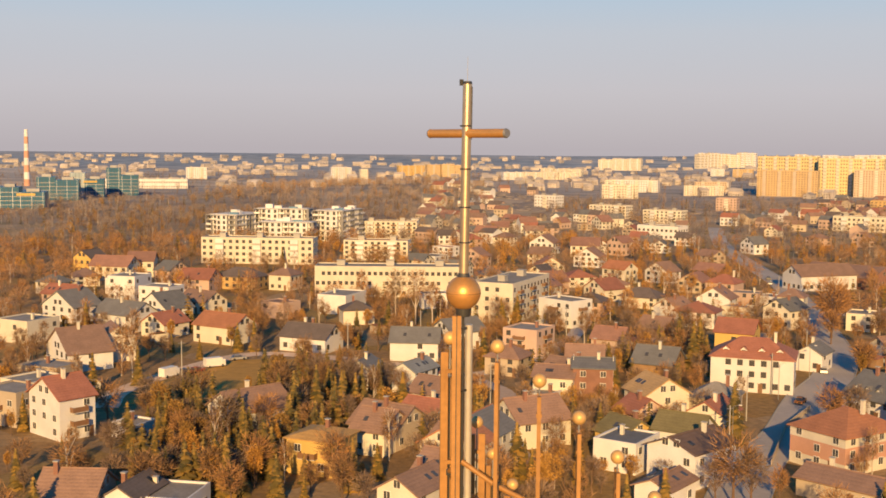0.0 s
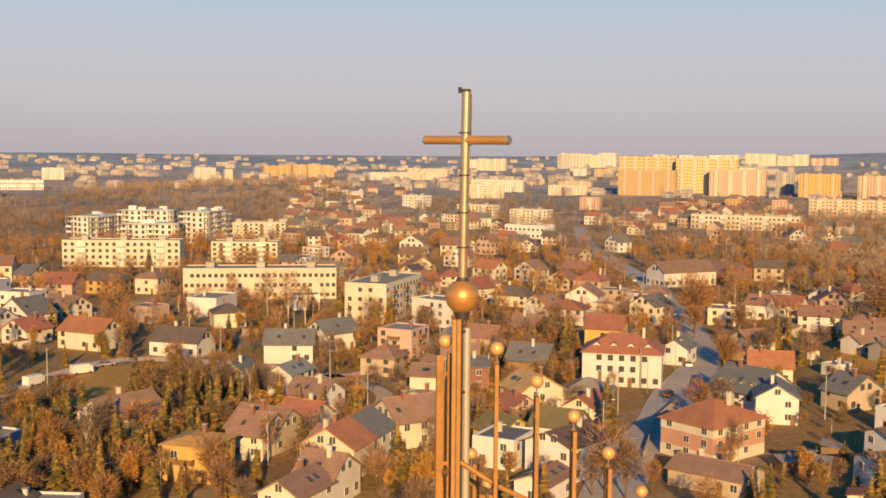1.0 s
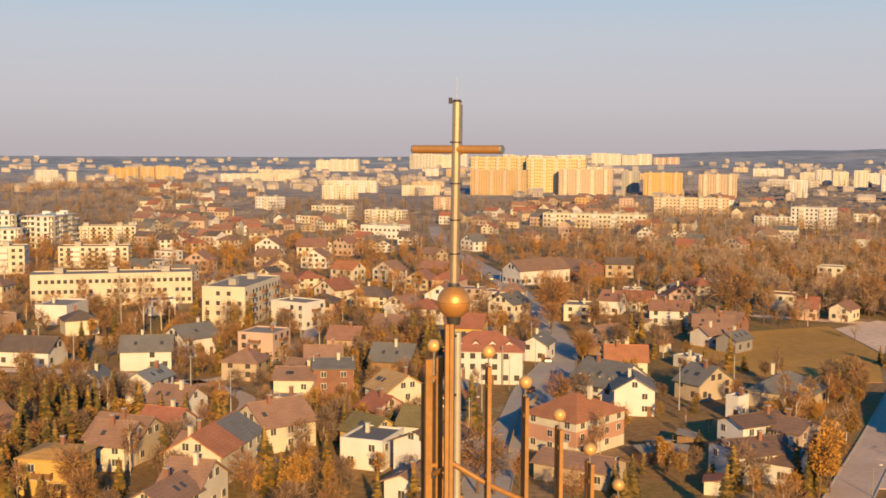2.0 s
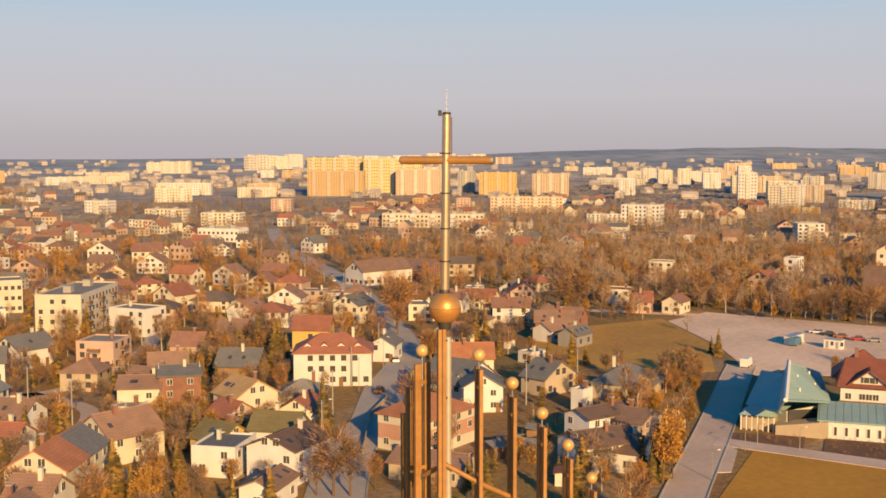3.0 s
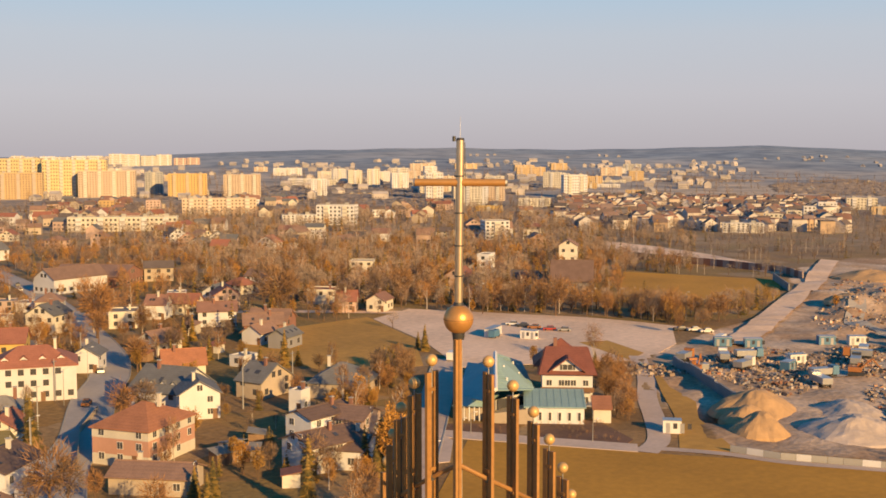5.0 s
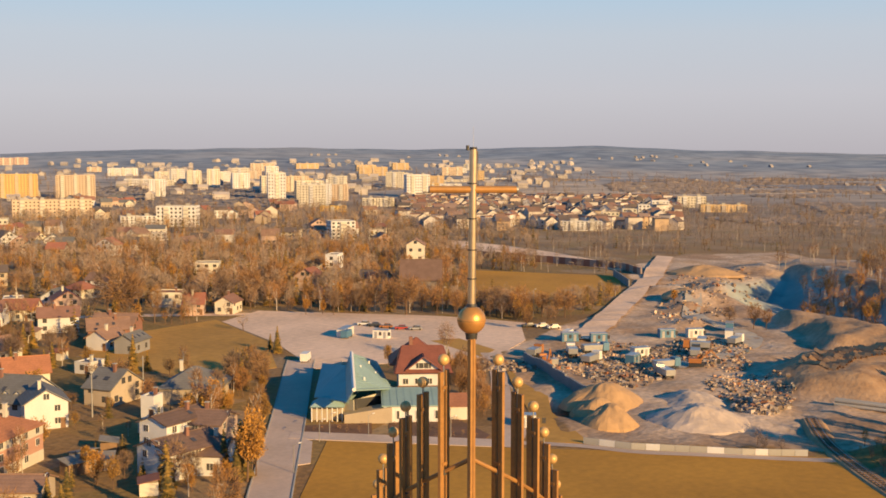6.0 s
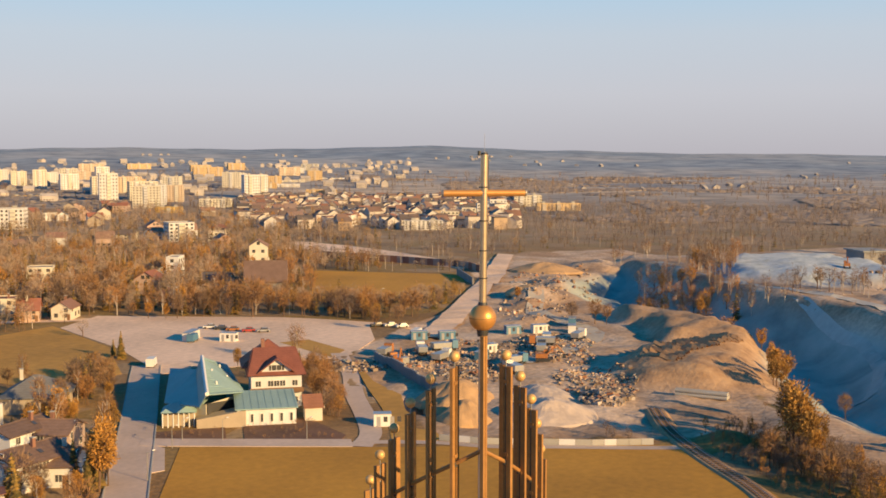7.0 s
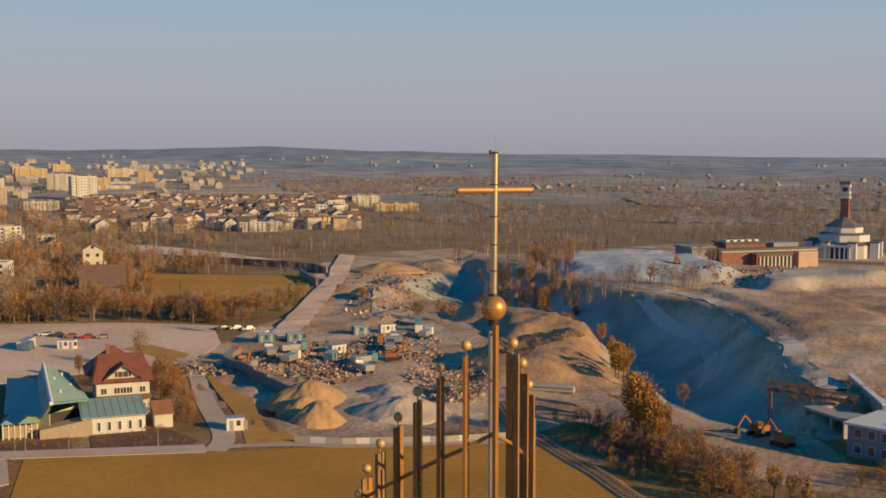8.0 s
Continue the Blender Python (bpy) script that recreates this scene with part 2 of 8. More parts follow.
def thing(name, x, y, z=0.0, rz=0.0, label="", category="", group="", kind=""):
    ob = new(name)
    ob.empty_display_size = 0.5
    ob.matrix_basis = pose(x, y, z, 0, 0, rz)
    return tagged(ob, label, category, group, kind)


# ---- plan of the land ----


def smooth01(a, b, v):
    t = max(0.0, min(1.0, (v - a) / (b - a)))
    return t * t * (3 - 2 * t)


def inside(poly, x, y):
    c, n = False, len(poly)
    for i in range(n):
        (x0, y0), (x1, y1) = poly[i], poly[(i + 1) % n]
        if (y0 > y) != (y1 > y) and x < (x1 - x0) * (y - y0) / (y1 - y0) + x0:
            c = not c
    return c


def edge_distance(poly, x, y):
    """Metres to the outline, positive inside."""
    best = 1e9
    n = len(poly)
    for i in range(n):
        (x0, y0), (x1, y1) = poly[i], poly[(i + 1) % n]
        dx, dy = x1 - x0, y1 - y0
        t = max(0, min(1, ((x - x0) * dx + (y - y0) * dy) / (dx * dx + dy * dy)))
        best = min(best, math.hypot(x - x0 - t * dx, y - y0 - t * dy))
    return best if inside(poly, x, y) else -best


PIT = [(470, 240), (448, 213), (425, 187), (396, 154), (376, 124), (360, 100), (340, 80), (303, 65), (280, 58), (256, 48), (232, 41), (214, 34), (206, 42), (212, 54), (222, 64), (232, 74), (248, 84), (270, 98), (292, 110), (306, 118), (322, 132), (332, 150), (340, 172), (356, 196), (385, 228), (420, 252)]
PLATEAU = [(520, 262), (470, 242), (448, 215), (425, 189), (396, 156), (376, 126), (360, 100), (340, 79), (303, 63), (280, 56), (256, 46), (232, 39), (214, 30), (300, -40), (640, -20), (660, 190)]
CHALK = [(440, 184), (472, 192), (500, 190), (512, 155), (486, 124), (455, 105), (424, 102), (410, 132), (414, 166)]
BANK = [(400, 82), (420, 92), (452, 94), (486, 62), (470, 44), (436, 48), (426, 66), (406, 70)]
YARD = [(228, 62), (214, 40), (204, 28), (184, 16), (170, 21), (175, 33), (183, 43), (191, 51), (198, 60), (204, 68), (212, 74)]
BENCH = [(396, 104), (372, 88), (347, 70), (323, 58), (293, 47), (298, 34), (316, 26), (346, 34), (392, 58), (400, 84)]
SPOIL = [(238, 120), (252, 124), (272, 122), (292, 117), (300, 111), (284, 106), (262, 99), (240, 88), (233, 97), (230, 110)]
TERRACE = [(286, 130), (298, 140), (308, 148), (316, 162), (328, 170), (332, 160), (328, 142), (318, 128), (300, 114)]
SITE = [(158, 120), (176, 150), (205, 190), (262, 212), (330, 232), (440, 308), (500, 332), (572, 302), (545, 262), (480, 250), (440, 205), (335, 135), (292, 108), (230, 84), (204, 60), (184, 80)]
MOUNDS = [(208, 109, 8, 2.0), (405, 232, 22, 5), (470, 255, 18, 4), (300, 186, 9, 2.0), (352, 215, 14, 4), (372, 240, 12, 3), (178, 140, 8, -3), (330, 206, 9, 3.5), (346, 214, 10, 3.0), (318, 190, 7, 2.2), (187, 72, 7, 3.2), (193, 66, 5, 2.4)]


def height(x, y):
    z = 0.0
    r = math.hypot(x, y)
    if r > 900:
        az = math.degrees(math.atan2(x, y))
        z += 30 * smooth01(2200, 4600, r)
        # wooded hills along the horizon
        band = smooth01(20, 34, az) * (1 - 0.75 * smooth01(58, 84, az))
        wave = 0.78 + 0.62 * math.exp(-((az - 53.5) / 3.8) ** 2) + 0.10 * math.sin(az * 0.55) + 0.04 * math.sin(az * 1.7)
        z += smooth01(1900, 4300, r) * band * 36 * wave
        z += smooth01(900, 2600, r) * 14 * smooth01(5, 25, az) * (1 - smooth01(40, 60, az))
        z += 14 * math.exp(-((x + 45) / 110) ** 2 - ((y - 1250) / 150) ** 2) + 9 * math.exp(-((x + 190) / 90) ** 2 - ((y - 1190) / 140) ** 2)
        z += 3 * noise.noise((x * 0.002, y * 0.002, 0)) * smooth01(900, 1500, r)
    if 150 < x < 700 and -60 < y < 360:
        dp = edge_distance(PIT, x, y)
        pl = edge_distance(PLATEAU, x, y)
        n = noise.noise((x * 0.05, y * 0.05, 3)) * 3
        z += 5.0 * smooth01(-7, 5, pl + n * 0.5) * (1 - 0.9 * smooth01(496, 528, x))
        z += 1.1 * smooth01(-1.0, 1.0, edge_distance(BENCH, x, y) + n * 0.2)
        pit = smooth01(-3, 22, dp + n * 0.8)
        z -= (4 + 9 * smooth01(214, 262, x) - 3.5 * smooth01(350, 420, x)) * pit
        if 0 < pit < 1:
            z += 5 * pit * (1 - pit) * noise.noise((x * 0.07, y * 0.07, 12)) + 1.6 * pit * (1 - pit) * noise.noise((x * 0.22, y * 0.22, 14))
        chalk = edge_distance(CHALK, x, y) + n * 1.6
        z += 4.6 * smooth01(-2, 9, chalk) * (1 + 0.45 * noise.noise((x * 0.035, y * 0.035, 31)))
        z += 4.0 * smooth01(-2, 5, edge_distance(BANK, x, y) + n * 1.2) * (1 + 0.25 * noise.noise((x * 0.05, y * 0.05, 33)))
        z += 4.6 * max(0.0, min(1.0, (edge_distance(SPOIL, x, y) + n * 0.6 + 6) / 9))
        if edge_distance(SPOIL, x, y) > -5 or edge_distance(TERRACE, x, y) > -3:
            z += 1.1 * noise.noise((x * 0.16, y * 0.16, 21)) + 0.7 * noise.noise((x * 0.31, y * 0.31, 22))
        z += 4.6 * max(0.0, min(1.0, (edge_distance(TERRACE, x, y) + n * 0.5 + 4) / 6))
        for mx, my, mr, mh in MOUNDS:
            d = math.hypot(x - mx, y - my) + noise.noise((x * 0.12, y * 0.12, mh)) * mr * 0.25
            if d < mr:
                z += mh * ((1 - d / mr) ** 0.9 if mh > 0 else smooth01(0, 0.7, 1 - d / mr))
        if inside(SITE, x, y) or dp > 0 or pl > 0:
            z += (0.3 if pl > 4 else 1.0) * noise.noise((x * 0.07, y * 0.07, 4)) + 0.6 * noise.noise((x * 0.15, y * 0.15, 8)) + 0.3 * noise.noise((x * 0.4, y * 0.4, 2))
    return z


def sandy(x, y):
    if not (150 < x < 720 and -80 < y < 360):
        return 0.0
    s = max(edge_distance(SITE, x, y), edge_distance(YARD, x, y), edge_distance(SPOIL, x, y) + 8, edge_distance(TERRACE, x, y) + 4, edge_distance(PLATEAU, x, y) + 6, edge_distance(PIT, x, y) + 6)
    return smooth01(-4, 6, s)


def stops(lo, hi, dense_lo, dense_hi, step):
    out = list(np.arange(dense_lo, dense_hi, step))
    for sign, start, end in ((1, dense_hi, hi), (-1, dense_lo, lo)):
        p, s = start, step
        while (end - p) * sign > 0:
            out.append(p)
            s *= 1.12
            p += sign * min(s, 90)
        out.append(end)
    return sorted(set(round(float(v), 2) for v in out))


def build_ground():
    xs, ys = stops(-4700, 4700, 160, 560, 2.6), stops(-4700, 4700, 0, 262, 2.6)
    nx = len(xs)
    verts = [(x, y, height(x, y)) for y in ys for x in xs]
    faces = [(j * nx + i, j * nx + i + 1, (j + 1) * nx + i + 1, (j + 1) * nx + i) for j in range(len(ys) - 1) for i in range(nx - 1)]
    me = bpy.data.meshes.new("ground")
    me.from_pydata(verts, [], faces)
    at = me.attributes.new("bare_earth", "FLOAT", "POINT")
    at.data.foreach_set("value", [sandy(x, y) for x, y, z in verts])
    at2 = me.attributes.new("quarry_rock", "FLOAT", "POINT")
    at2.data.foreach_set("value", [smooth01(-1, 7, edge_distance(PIT, x, y)) if 150 < x < 520 and -10 < y < 262 else 0.0 for x, y, z in verts])
    at3 = me.attributes.new("tipped_spoil", "FLOAT", "POINT")
    at3.data.foreach_set("value", [max(smooth01(-7, 0, edge_distance(SPOIL, x, y)), 0.7 * smooth01(-4, 2, edge_distance(TERRACE, x, y))) if 200 < x < 380 and 60 < y < 200 else 0.0 for x, y, z in verts])
    at4 = me.attributes.new("white_chalk", "FLOAT", "POINT")
    at4.data.foreach_set("value", [max(smooth01(-6, 5, edge_distance(CHALK, x, y)), 0.45 * smooth01(-4, 4, edge_distance(BANK, x, y))) if 370 < x < 530 and 20 < y < 210 else 0.0 for x, y, z in verts])
    me.polygons.foreach_set("use_smooth", [True] * len(faces))
    m, nt, bs = node_mat("ground")
    big, mid, fine = noise_node(nt, 0.006, 5), noise_node(nt, 0.05, 5), noise_node(nt, 0.7, 4)
    grass = ramp(nt, big.outputs[0], [(0.35, (0.17, 0.105, 0.045)), (0.5, (0.26, 0.15, 0.05)), (0.65, (0.36, 0.20, 0.065))])
    grass2 = ramp(nt, mid.outputs[0], [(0.3, (0.13, 0.085, 0.04)), (0.5, (0.27, 0.155, 0.055)), (0.7, (0.38, 0.235, 0.10))])
    g = mix(nt, grass.outputs[0], grass2.outputs[0], 0.6)
    plots = nt.nodes.new("ShaderNodeTexVoronoi")
    plots.inputs["Scale"].default_value = 0.055
    ptc = nt.nodes.new("ShaderNodeTexCoord")
    nt.links.new(ptc.outputs["Object"], plots.inputs["Vector"])
    psep = nt.nodes.new("ShaderNodeSeparateColor")
    nt.links.new(plots.outputs["Color"], psep.inputs[0])
    garden = ramp(nt, psep.outputs[0], [(0.0, (0.20, 0.17, 0.05)), (0.3, (0.34, 0.22, 0.07)), (0.55, (0.26, 0.15, 0.06)), (0.8, (0.42, 0.33, 0.22)), (1.0, (0.16, 0.10, 0.05))])
    g = mix(nt, g, garden.outputs[0], 0.5)
    fg = ramp(nt, fine.outputs[0], [(0.3, (0.7, 0.7, 0.7)), (0.7, (1.2, 1.2, 1.2))])
    g = mix(nt, g, fg.outputs[0], 1.0, "MULTIPLY")
    earth = ramp(nt, mid.outputs[0], [(0.3, (0.40, 0.285, 0.20)), (0.5, (0.59, 0.445, 0.33)), (0.7, (0.72, 0.575, 0.45))])
    patches = noise_node(nt, 0.028, 5, 0.62)
    brown = ramp(nt, patches.outputs[0], [(0.40, (0, 0, 0)), (0.58, (0.85, 0.85, 0.85))])
    dirt = ramp(nt, mid.outputs[0], [(0.3, (0.28, 0.175, 0.105)), (0.7, (0.46, 0.30, 0.19))])
    e = mix(nt, earth.outputs[0], dirt.outputs[0], brown.outputs[0])
    e = mix(nt, e, fg.outputs[0], 1.0, "MULTIPLY")
    a = nt.nodes.new("ShaderNodeAttribute")
    a.attribute_name = "bare_earth"
    add = nt.nodes.new("ShaderNodeMath")
    add.operation = "ADD"
    nt.links.new(a.outputs["Fac"], add.inputs[0])
    nt.links.new(mid.outputs[0], add.inputs[1])
    rk = nt.nodes.new("ShaderNodeAttribute")
    rk.attribute_name = "quarry_rock"
    rock = ramp(nt, mid.outputs[0], [(0.3, (0.22, 0.26, 0.26)), (0.5, (0.36, 0.40, 0.39)), (0.7, (0.52, 0.53, 0.51))])
    e = mix(nt, e, rock.outputs[0], rk.outputs["Fac"])
    sp = nt.nodes.new("ShaderNodeAttribute")
    sp.attribute_name = "tipped_spoil"
    clod = noise_node(nt, 0.25, 5, 0.65)
    spoil_colour = ramp(nt, clod.outputs[0], [(0.3, (0.24, 0.145, 0.085)), (0.5, (0.42, 0.265, 0.15)), (0.7, (0.52, 0.35, 0.21))])
    e = mix(nt, e, spoil_colour.outputs[0], sp.outputs["Fac"])
    # greyish-white chalk, tinted bluer to carry the shade on the mound
    wc = nt.nodes.new("ShaderNodeAttribute")
    wc.attribute_name = "white_chalk"
    shaded_chalk_colour = ramp(nt, clod.outputs[0], [(0.3, (0.33, 0.38, 0.42)), (0.5, (0.46, 0.52, 0.57)), (0.7, (0.62, 0.66, 0.70))])
    e = mix(nt, e, shaded_chalk_colour.outputs[0], wc.outputs["Fac"])
    mask = ramp(nt, add.outputs[0], [(0.78, (0, 0, 0)), (0.95, (1, 1, 1))])
    # forest on the far hills, with distance haze painted in as pale blue-grey
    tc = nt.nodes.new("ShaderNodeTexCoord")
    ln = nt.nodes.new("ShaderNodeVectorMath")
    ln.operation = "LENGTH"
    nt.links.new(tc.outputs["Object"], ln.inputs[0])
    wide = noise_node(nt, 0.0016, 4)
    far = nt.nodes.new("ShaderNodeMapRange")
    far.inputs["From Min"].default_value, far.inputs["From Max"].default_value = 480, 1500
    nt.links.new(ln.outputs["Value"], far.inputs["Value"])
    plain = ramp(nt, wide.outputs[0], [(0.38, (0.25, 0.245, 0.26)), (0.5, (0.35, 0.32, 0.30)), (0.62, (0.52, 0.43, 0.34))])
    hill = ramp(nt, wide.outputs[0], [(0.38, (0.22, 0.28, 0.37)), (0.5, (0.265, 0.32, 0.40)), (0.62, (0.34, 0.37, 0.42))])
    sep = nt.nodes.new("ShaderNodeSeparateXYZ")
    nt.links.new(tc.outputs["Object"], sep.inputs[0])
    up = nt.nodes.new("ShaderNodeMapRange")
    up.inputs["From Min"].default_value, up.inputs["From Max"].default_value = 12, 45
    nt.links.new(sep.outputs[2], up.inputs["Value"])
    # the haze tint grows with distance and with ground height
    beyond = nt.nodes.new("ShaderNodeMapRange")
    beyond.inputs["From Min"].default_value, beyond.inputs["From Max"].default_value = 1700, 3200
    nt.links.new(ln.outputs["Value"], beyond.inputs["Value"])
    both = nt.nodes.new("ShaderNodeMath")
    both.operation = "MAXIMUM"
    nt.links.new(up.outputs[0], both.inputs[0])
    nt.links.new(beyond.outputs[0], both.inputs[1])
    hazed_forest = mix(nt, plain.outputs[0], hill.outputs[0], both.outputs[0])
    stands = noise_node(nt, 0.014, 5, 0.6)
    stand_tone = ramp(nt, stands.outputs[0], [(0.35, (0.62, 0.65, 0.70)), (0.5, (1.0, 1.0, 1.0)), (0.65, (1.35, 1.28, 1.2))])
    hazed_forest = mix(nt, hazed_forest, stand_tone.outputs[0], 1.0, "MULTIPLY")
    g = mix(nt, g, hazed_forest, far.outputs[0])
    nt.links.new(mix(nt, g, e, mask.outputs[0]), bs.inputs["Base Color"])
    bs.inputs["Roughness"].default_value = 0.97
    bump(nt, bs, fine.outputs[0], 0.8, 0.3)
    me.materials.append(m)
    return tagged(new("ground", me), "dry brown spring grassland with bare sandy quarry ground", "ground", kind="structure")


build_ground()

TAKEN = []     # (x, y, radius) of what stands on the land
CLEAR = []     # outlines of open surfaces


def flat_area(name, corners, mat, z=0.06, label="", category="ground", raise_edge=0.0):
    """An open surface with the given plan corners, a thin slab on the ground."""
    CLEAR.append(corners)
    b = bmesh.new()
    lo = [b.verts.new((x, y, -0.3)) for x, y in corners]
    hi = [b.verts.new((x, y, z)) for x, y in corners]
    b.faces.new(hi)
    for i in range(len(corners)):
        j = (i + 1) % len(corners)
        b.faces.new((lo[i], lo[j], hi[j], hi[i]))
    bmesh.ops.recalc_face_normals(b, faces=b.faces)
    me = bpy.data.meshes.new(name)
    b.to_mesh(me)
    b.free()
    me.materials.append(MATS[mat])
    return tagged(new(name, me), label, category, kind="structure")


def spline(points, n=8):
    p = [Vector((*q, 0)) for q in points]
    p = [p[0] * 2 - p[1]] + p + [p[-1] * 2 - p[-2]]
    out = []
    for i in range(1, len(p) - 2):
        for k in range(n):
            t = k / n
            out.append(0.5 * ((2 * p[i]) + (p[i + 1] - p[i - 1]) * t + (2 * p[i - 1] - 5 * p[i] + 4 * p[i + 1] - p[i + 2]) * t * t
                              + (3 * p[i] - p[i - 1] - 3 * p[i + 1] + p[i + 2]) * t ** 3))
    return out + [p[-2]]


def ribbon(name, points, width, mat, z=0.08, label="", category="road", kerb=False):
    """A road along a smooth line, lying on the land, with raised kerbs if wanted."""
    line = spline(points)
    me = Mesh(mat, "plaster_concrete")
    rows = []
    for i, p in enumerate(line):
        d = (line[min(i + 1, len(line) - 1)] - line[max(i - 1, 0)]).normalized()
        n = Vector((-d.y, d.x, 0))
        rows.append((p, n))
        TAKEN.append((p.x, p.y, width / 2 + 1.5))
    for (p, n), (q, m) in zip(rows, rows[1:]):
        def at(c, w, o, dz):
            v = c + w * o
            return (v.x, v.y, height(v.x, v.y) + dz)
        h = width / 2
        me.face([at(p, n, h, z), at(p, n, -h, z), at(q, m, -h, z), at(q, m, h, z)])
        for s in ((1, -1) if kerb else ()):
            a, b = h * s, (h + 0.25) * s
            me.face([at(p, n, a, z), at(q, m, a, z), at(q, m, a, z + 0.13), at(p, n, a, z + 0.13)], 1)
            me.face([at(p, n, a, z + 0.13), at(q, m, a, z + 0.13), at(q, m, b, z + 0.13), at(p, n, b, z + 0.13)], 1)
            me.face([at(p, n, b, z + 0.13), at(q, m, b, z + 0.13), at(q, m, b, -0.1), at(p, n, b, -0.1)], 1)
    return tagged(part(name, me), label, category, kind="structure")


# roads, lots and fields
ribbon("road", [(30, 120), (44, 160), (53, 183), (63, 200), (77, 233), (92, 262), (104, 300), (120, 380), (132, 455), (138, 520), (150, 640), (180, 800)], 9.6, "asphalt", 0.08, "grey asphalt street between the houses", kerb=True)
ribbon("road", [(40, 70), (92, 132), (128, 174), (160, 212), (172, 226)], 7.0, "paving", 0.10, "pale paved drive beside the playing field", kerb=True)
ribbon("road", [(248, 192), (262, 199), (274, 204), (301, 218), (351, 245), (403, 272), (432, 290), (500, 330)], 9.0, "gravel", 0.7, "dusty gravel road curving past the works")
ribbon("road", [(120, 372), (176, 338), (206, 314), (222, 300), (238, 280), (252, 261), (260, 240), (266, 214), (274, 204)], 6.0, "gravel", 0.10, "pale dusty road behind the car park")
ribbon("road", [(216, 198), (206, 187), (195, 175), (178, 159), (164, 144), (152, 132), (143, 127)], 4.5, "paving", 0.11, "pale lane from the car park to the forecourt")
ribbon("road", [(-75, 216), (-76, 236), (-60, 276), (-42, 279), (-5, 262)], 5.5, "gravel", 0.08, "sandy lane with parked vans")
ribbon("road", [(-20, 262), (5, 258), (28, 300), (40, 350)], 4.5, "asphalt", 0.08, "narrow residential street")
ribbon("road", [(12, 178), (6, 205), (10, 235), (-2, 258)], 4.0, "paving", 0.08, "narrow residential lane")
ribbon("road", [(142, 130), (147, 127), (154, 117), (158, 107), (165, 97), (176, 81), (181, 76)], 2.6, "paving", 0.12, "pale path along the site fence")
ribbon("road", [(232, 30), (262, 44), (284, 49), (310, 62), (338, 74), (364, 92), (388, 118), (408, 160), (436, 196), (466, 222)], 6.0, "chalk", 0.15, "pale haul road along the quarry rim")
ribbon("road", [(380, 126), (364, 112), (346, 95), (332, 86), (318, 80), (300, 76), (284, 76)], 3.6, "chalk", 0.2, "pale track slanting down the quarry face")
ribbon("road", [(232, 150), (262, 150), (290, 158), (306, 178), (316, 196), (345, 214), (395, 255)], 6.0, "grey_gravel", 0.15, "pale dirt haul road through the works")
flat_area("road", [(500, 500), (492, 440), (476, 388), (440, 308), (424, 304), (440, 372), (458, 466)], "gravel", 0.4, "bare graded strip of an unfinished road", "road")
flat_area("car_park", [(197, 300), (221, 313), (248, 272), (262, 226), (240, 205), (213, 192), (190, 204), (167, 214), (184, 253)], "gravel", 0.07, "wide dusty gravel car park", "car park")
flat_area("lawn", [(60, 95), (97, 130), (122, 154), (141, 129), (181, 78), (160, 52), (120, 20)], "lawn", 0.09, "mown yellow-green playing field", "lawn")
flat_area("lawn", [(133, 275), (137, 226), (161, 222), (184, 258), (198, 305), (166, 300)], "meadow", 0.06, "dry ochre meadow beside the car park", "meadow")
flat_area("lawn", [(219, 224), (228, 221), (221, 200), (210, 195)], "meadow", 0.10, "narrow ochre grass strip by the car park", "meadow")
flat_area("lawn", [(207, 183), (192, 165), (184, 150), (172, 139), (166, 130), (157, 117), (150, 125), (160, 134), (171, 145), (185, 161), (199, 176)], "meadow", 0.08, "ochre grass bank beside the yard wall", "meadow")
flat_area("lawn", [(375, 356), (404, 290), (350, 250), (288, 240), (296, 284)], "lawn", 0.07, "green-ochre field bordered by trees", "meadow")
flat_area("lawn", [(-72, 220), (-70, 240), (-58, 272), (-42, 274), (-40, 250), (-52, 222)], "meadow", 0.06, "dry ochre slope below the lane", "meadow")
BEDS = ([(127, 167), (138, 159), (131, 151), (123, 163)], [(142, 158), (154, 151), (148, 135), (144, 133), (133, 148)])
for _bed in BEDS:
    flat_area("flower_bed", _bed, "soil", 0.12, "dark reddish planted bed with low shrubs", "flower bed")
flat_area("pavement", [(120.9, 161.8), (119.8, 155.7), (110, 143.9), (106, 145)], "paving", 0.115, "pale paved corner beside the drive", "pavement")
flat_area("pavement", [(118, 161), (122, 165), (146, 132), (142, 128)], "paving", 0.14, "pale paved forecourt path", "pavement")

# ---- houses ----
WORDS = dict(white="white rendered", cream="cream rendered", yellow="yellow rendered", beige="beige rendered", pink="salmon pink rendered", rose="pale pink rendered",
             rosewall="dull pink rendered", ochrewall="ochre rendered", apricot="apricot panel-built", gold="golden yellow panel-built", lemon="pale yellow panel-built", peach="peach panel-built",
             greywall="grey panel-built", slatewall="dark grey clad", brick="red brick", woodwall="brown timber-clad")
ROOFWORDS = dict(red="red tiled", orange="orange tiled", brown="brown tiled", darkbrown="dark brown", dark="dark tiled", slate="grey slate", lightslate="pale grey", rose="dull red",
                 ochre="ochre sheet", sand="sandy orange", greenroof="olive green", tar="flat grey")
SHARED = {}


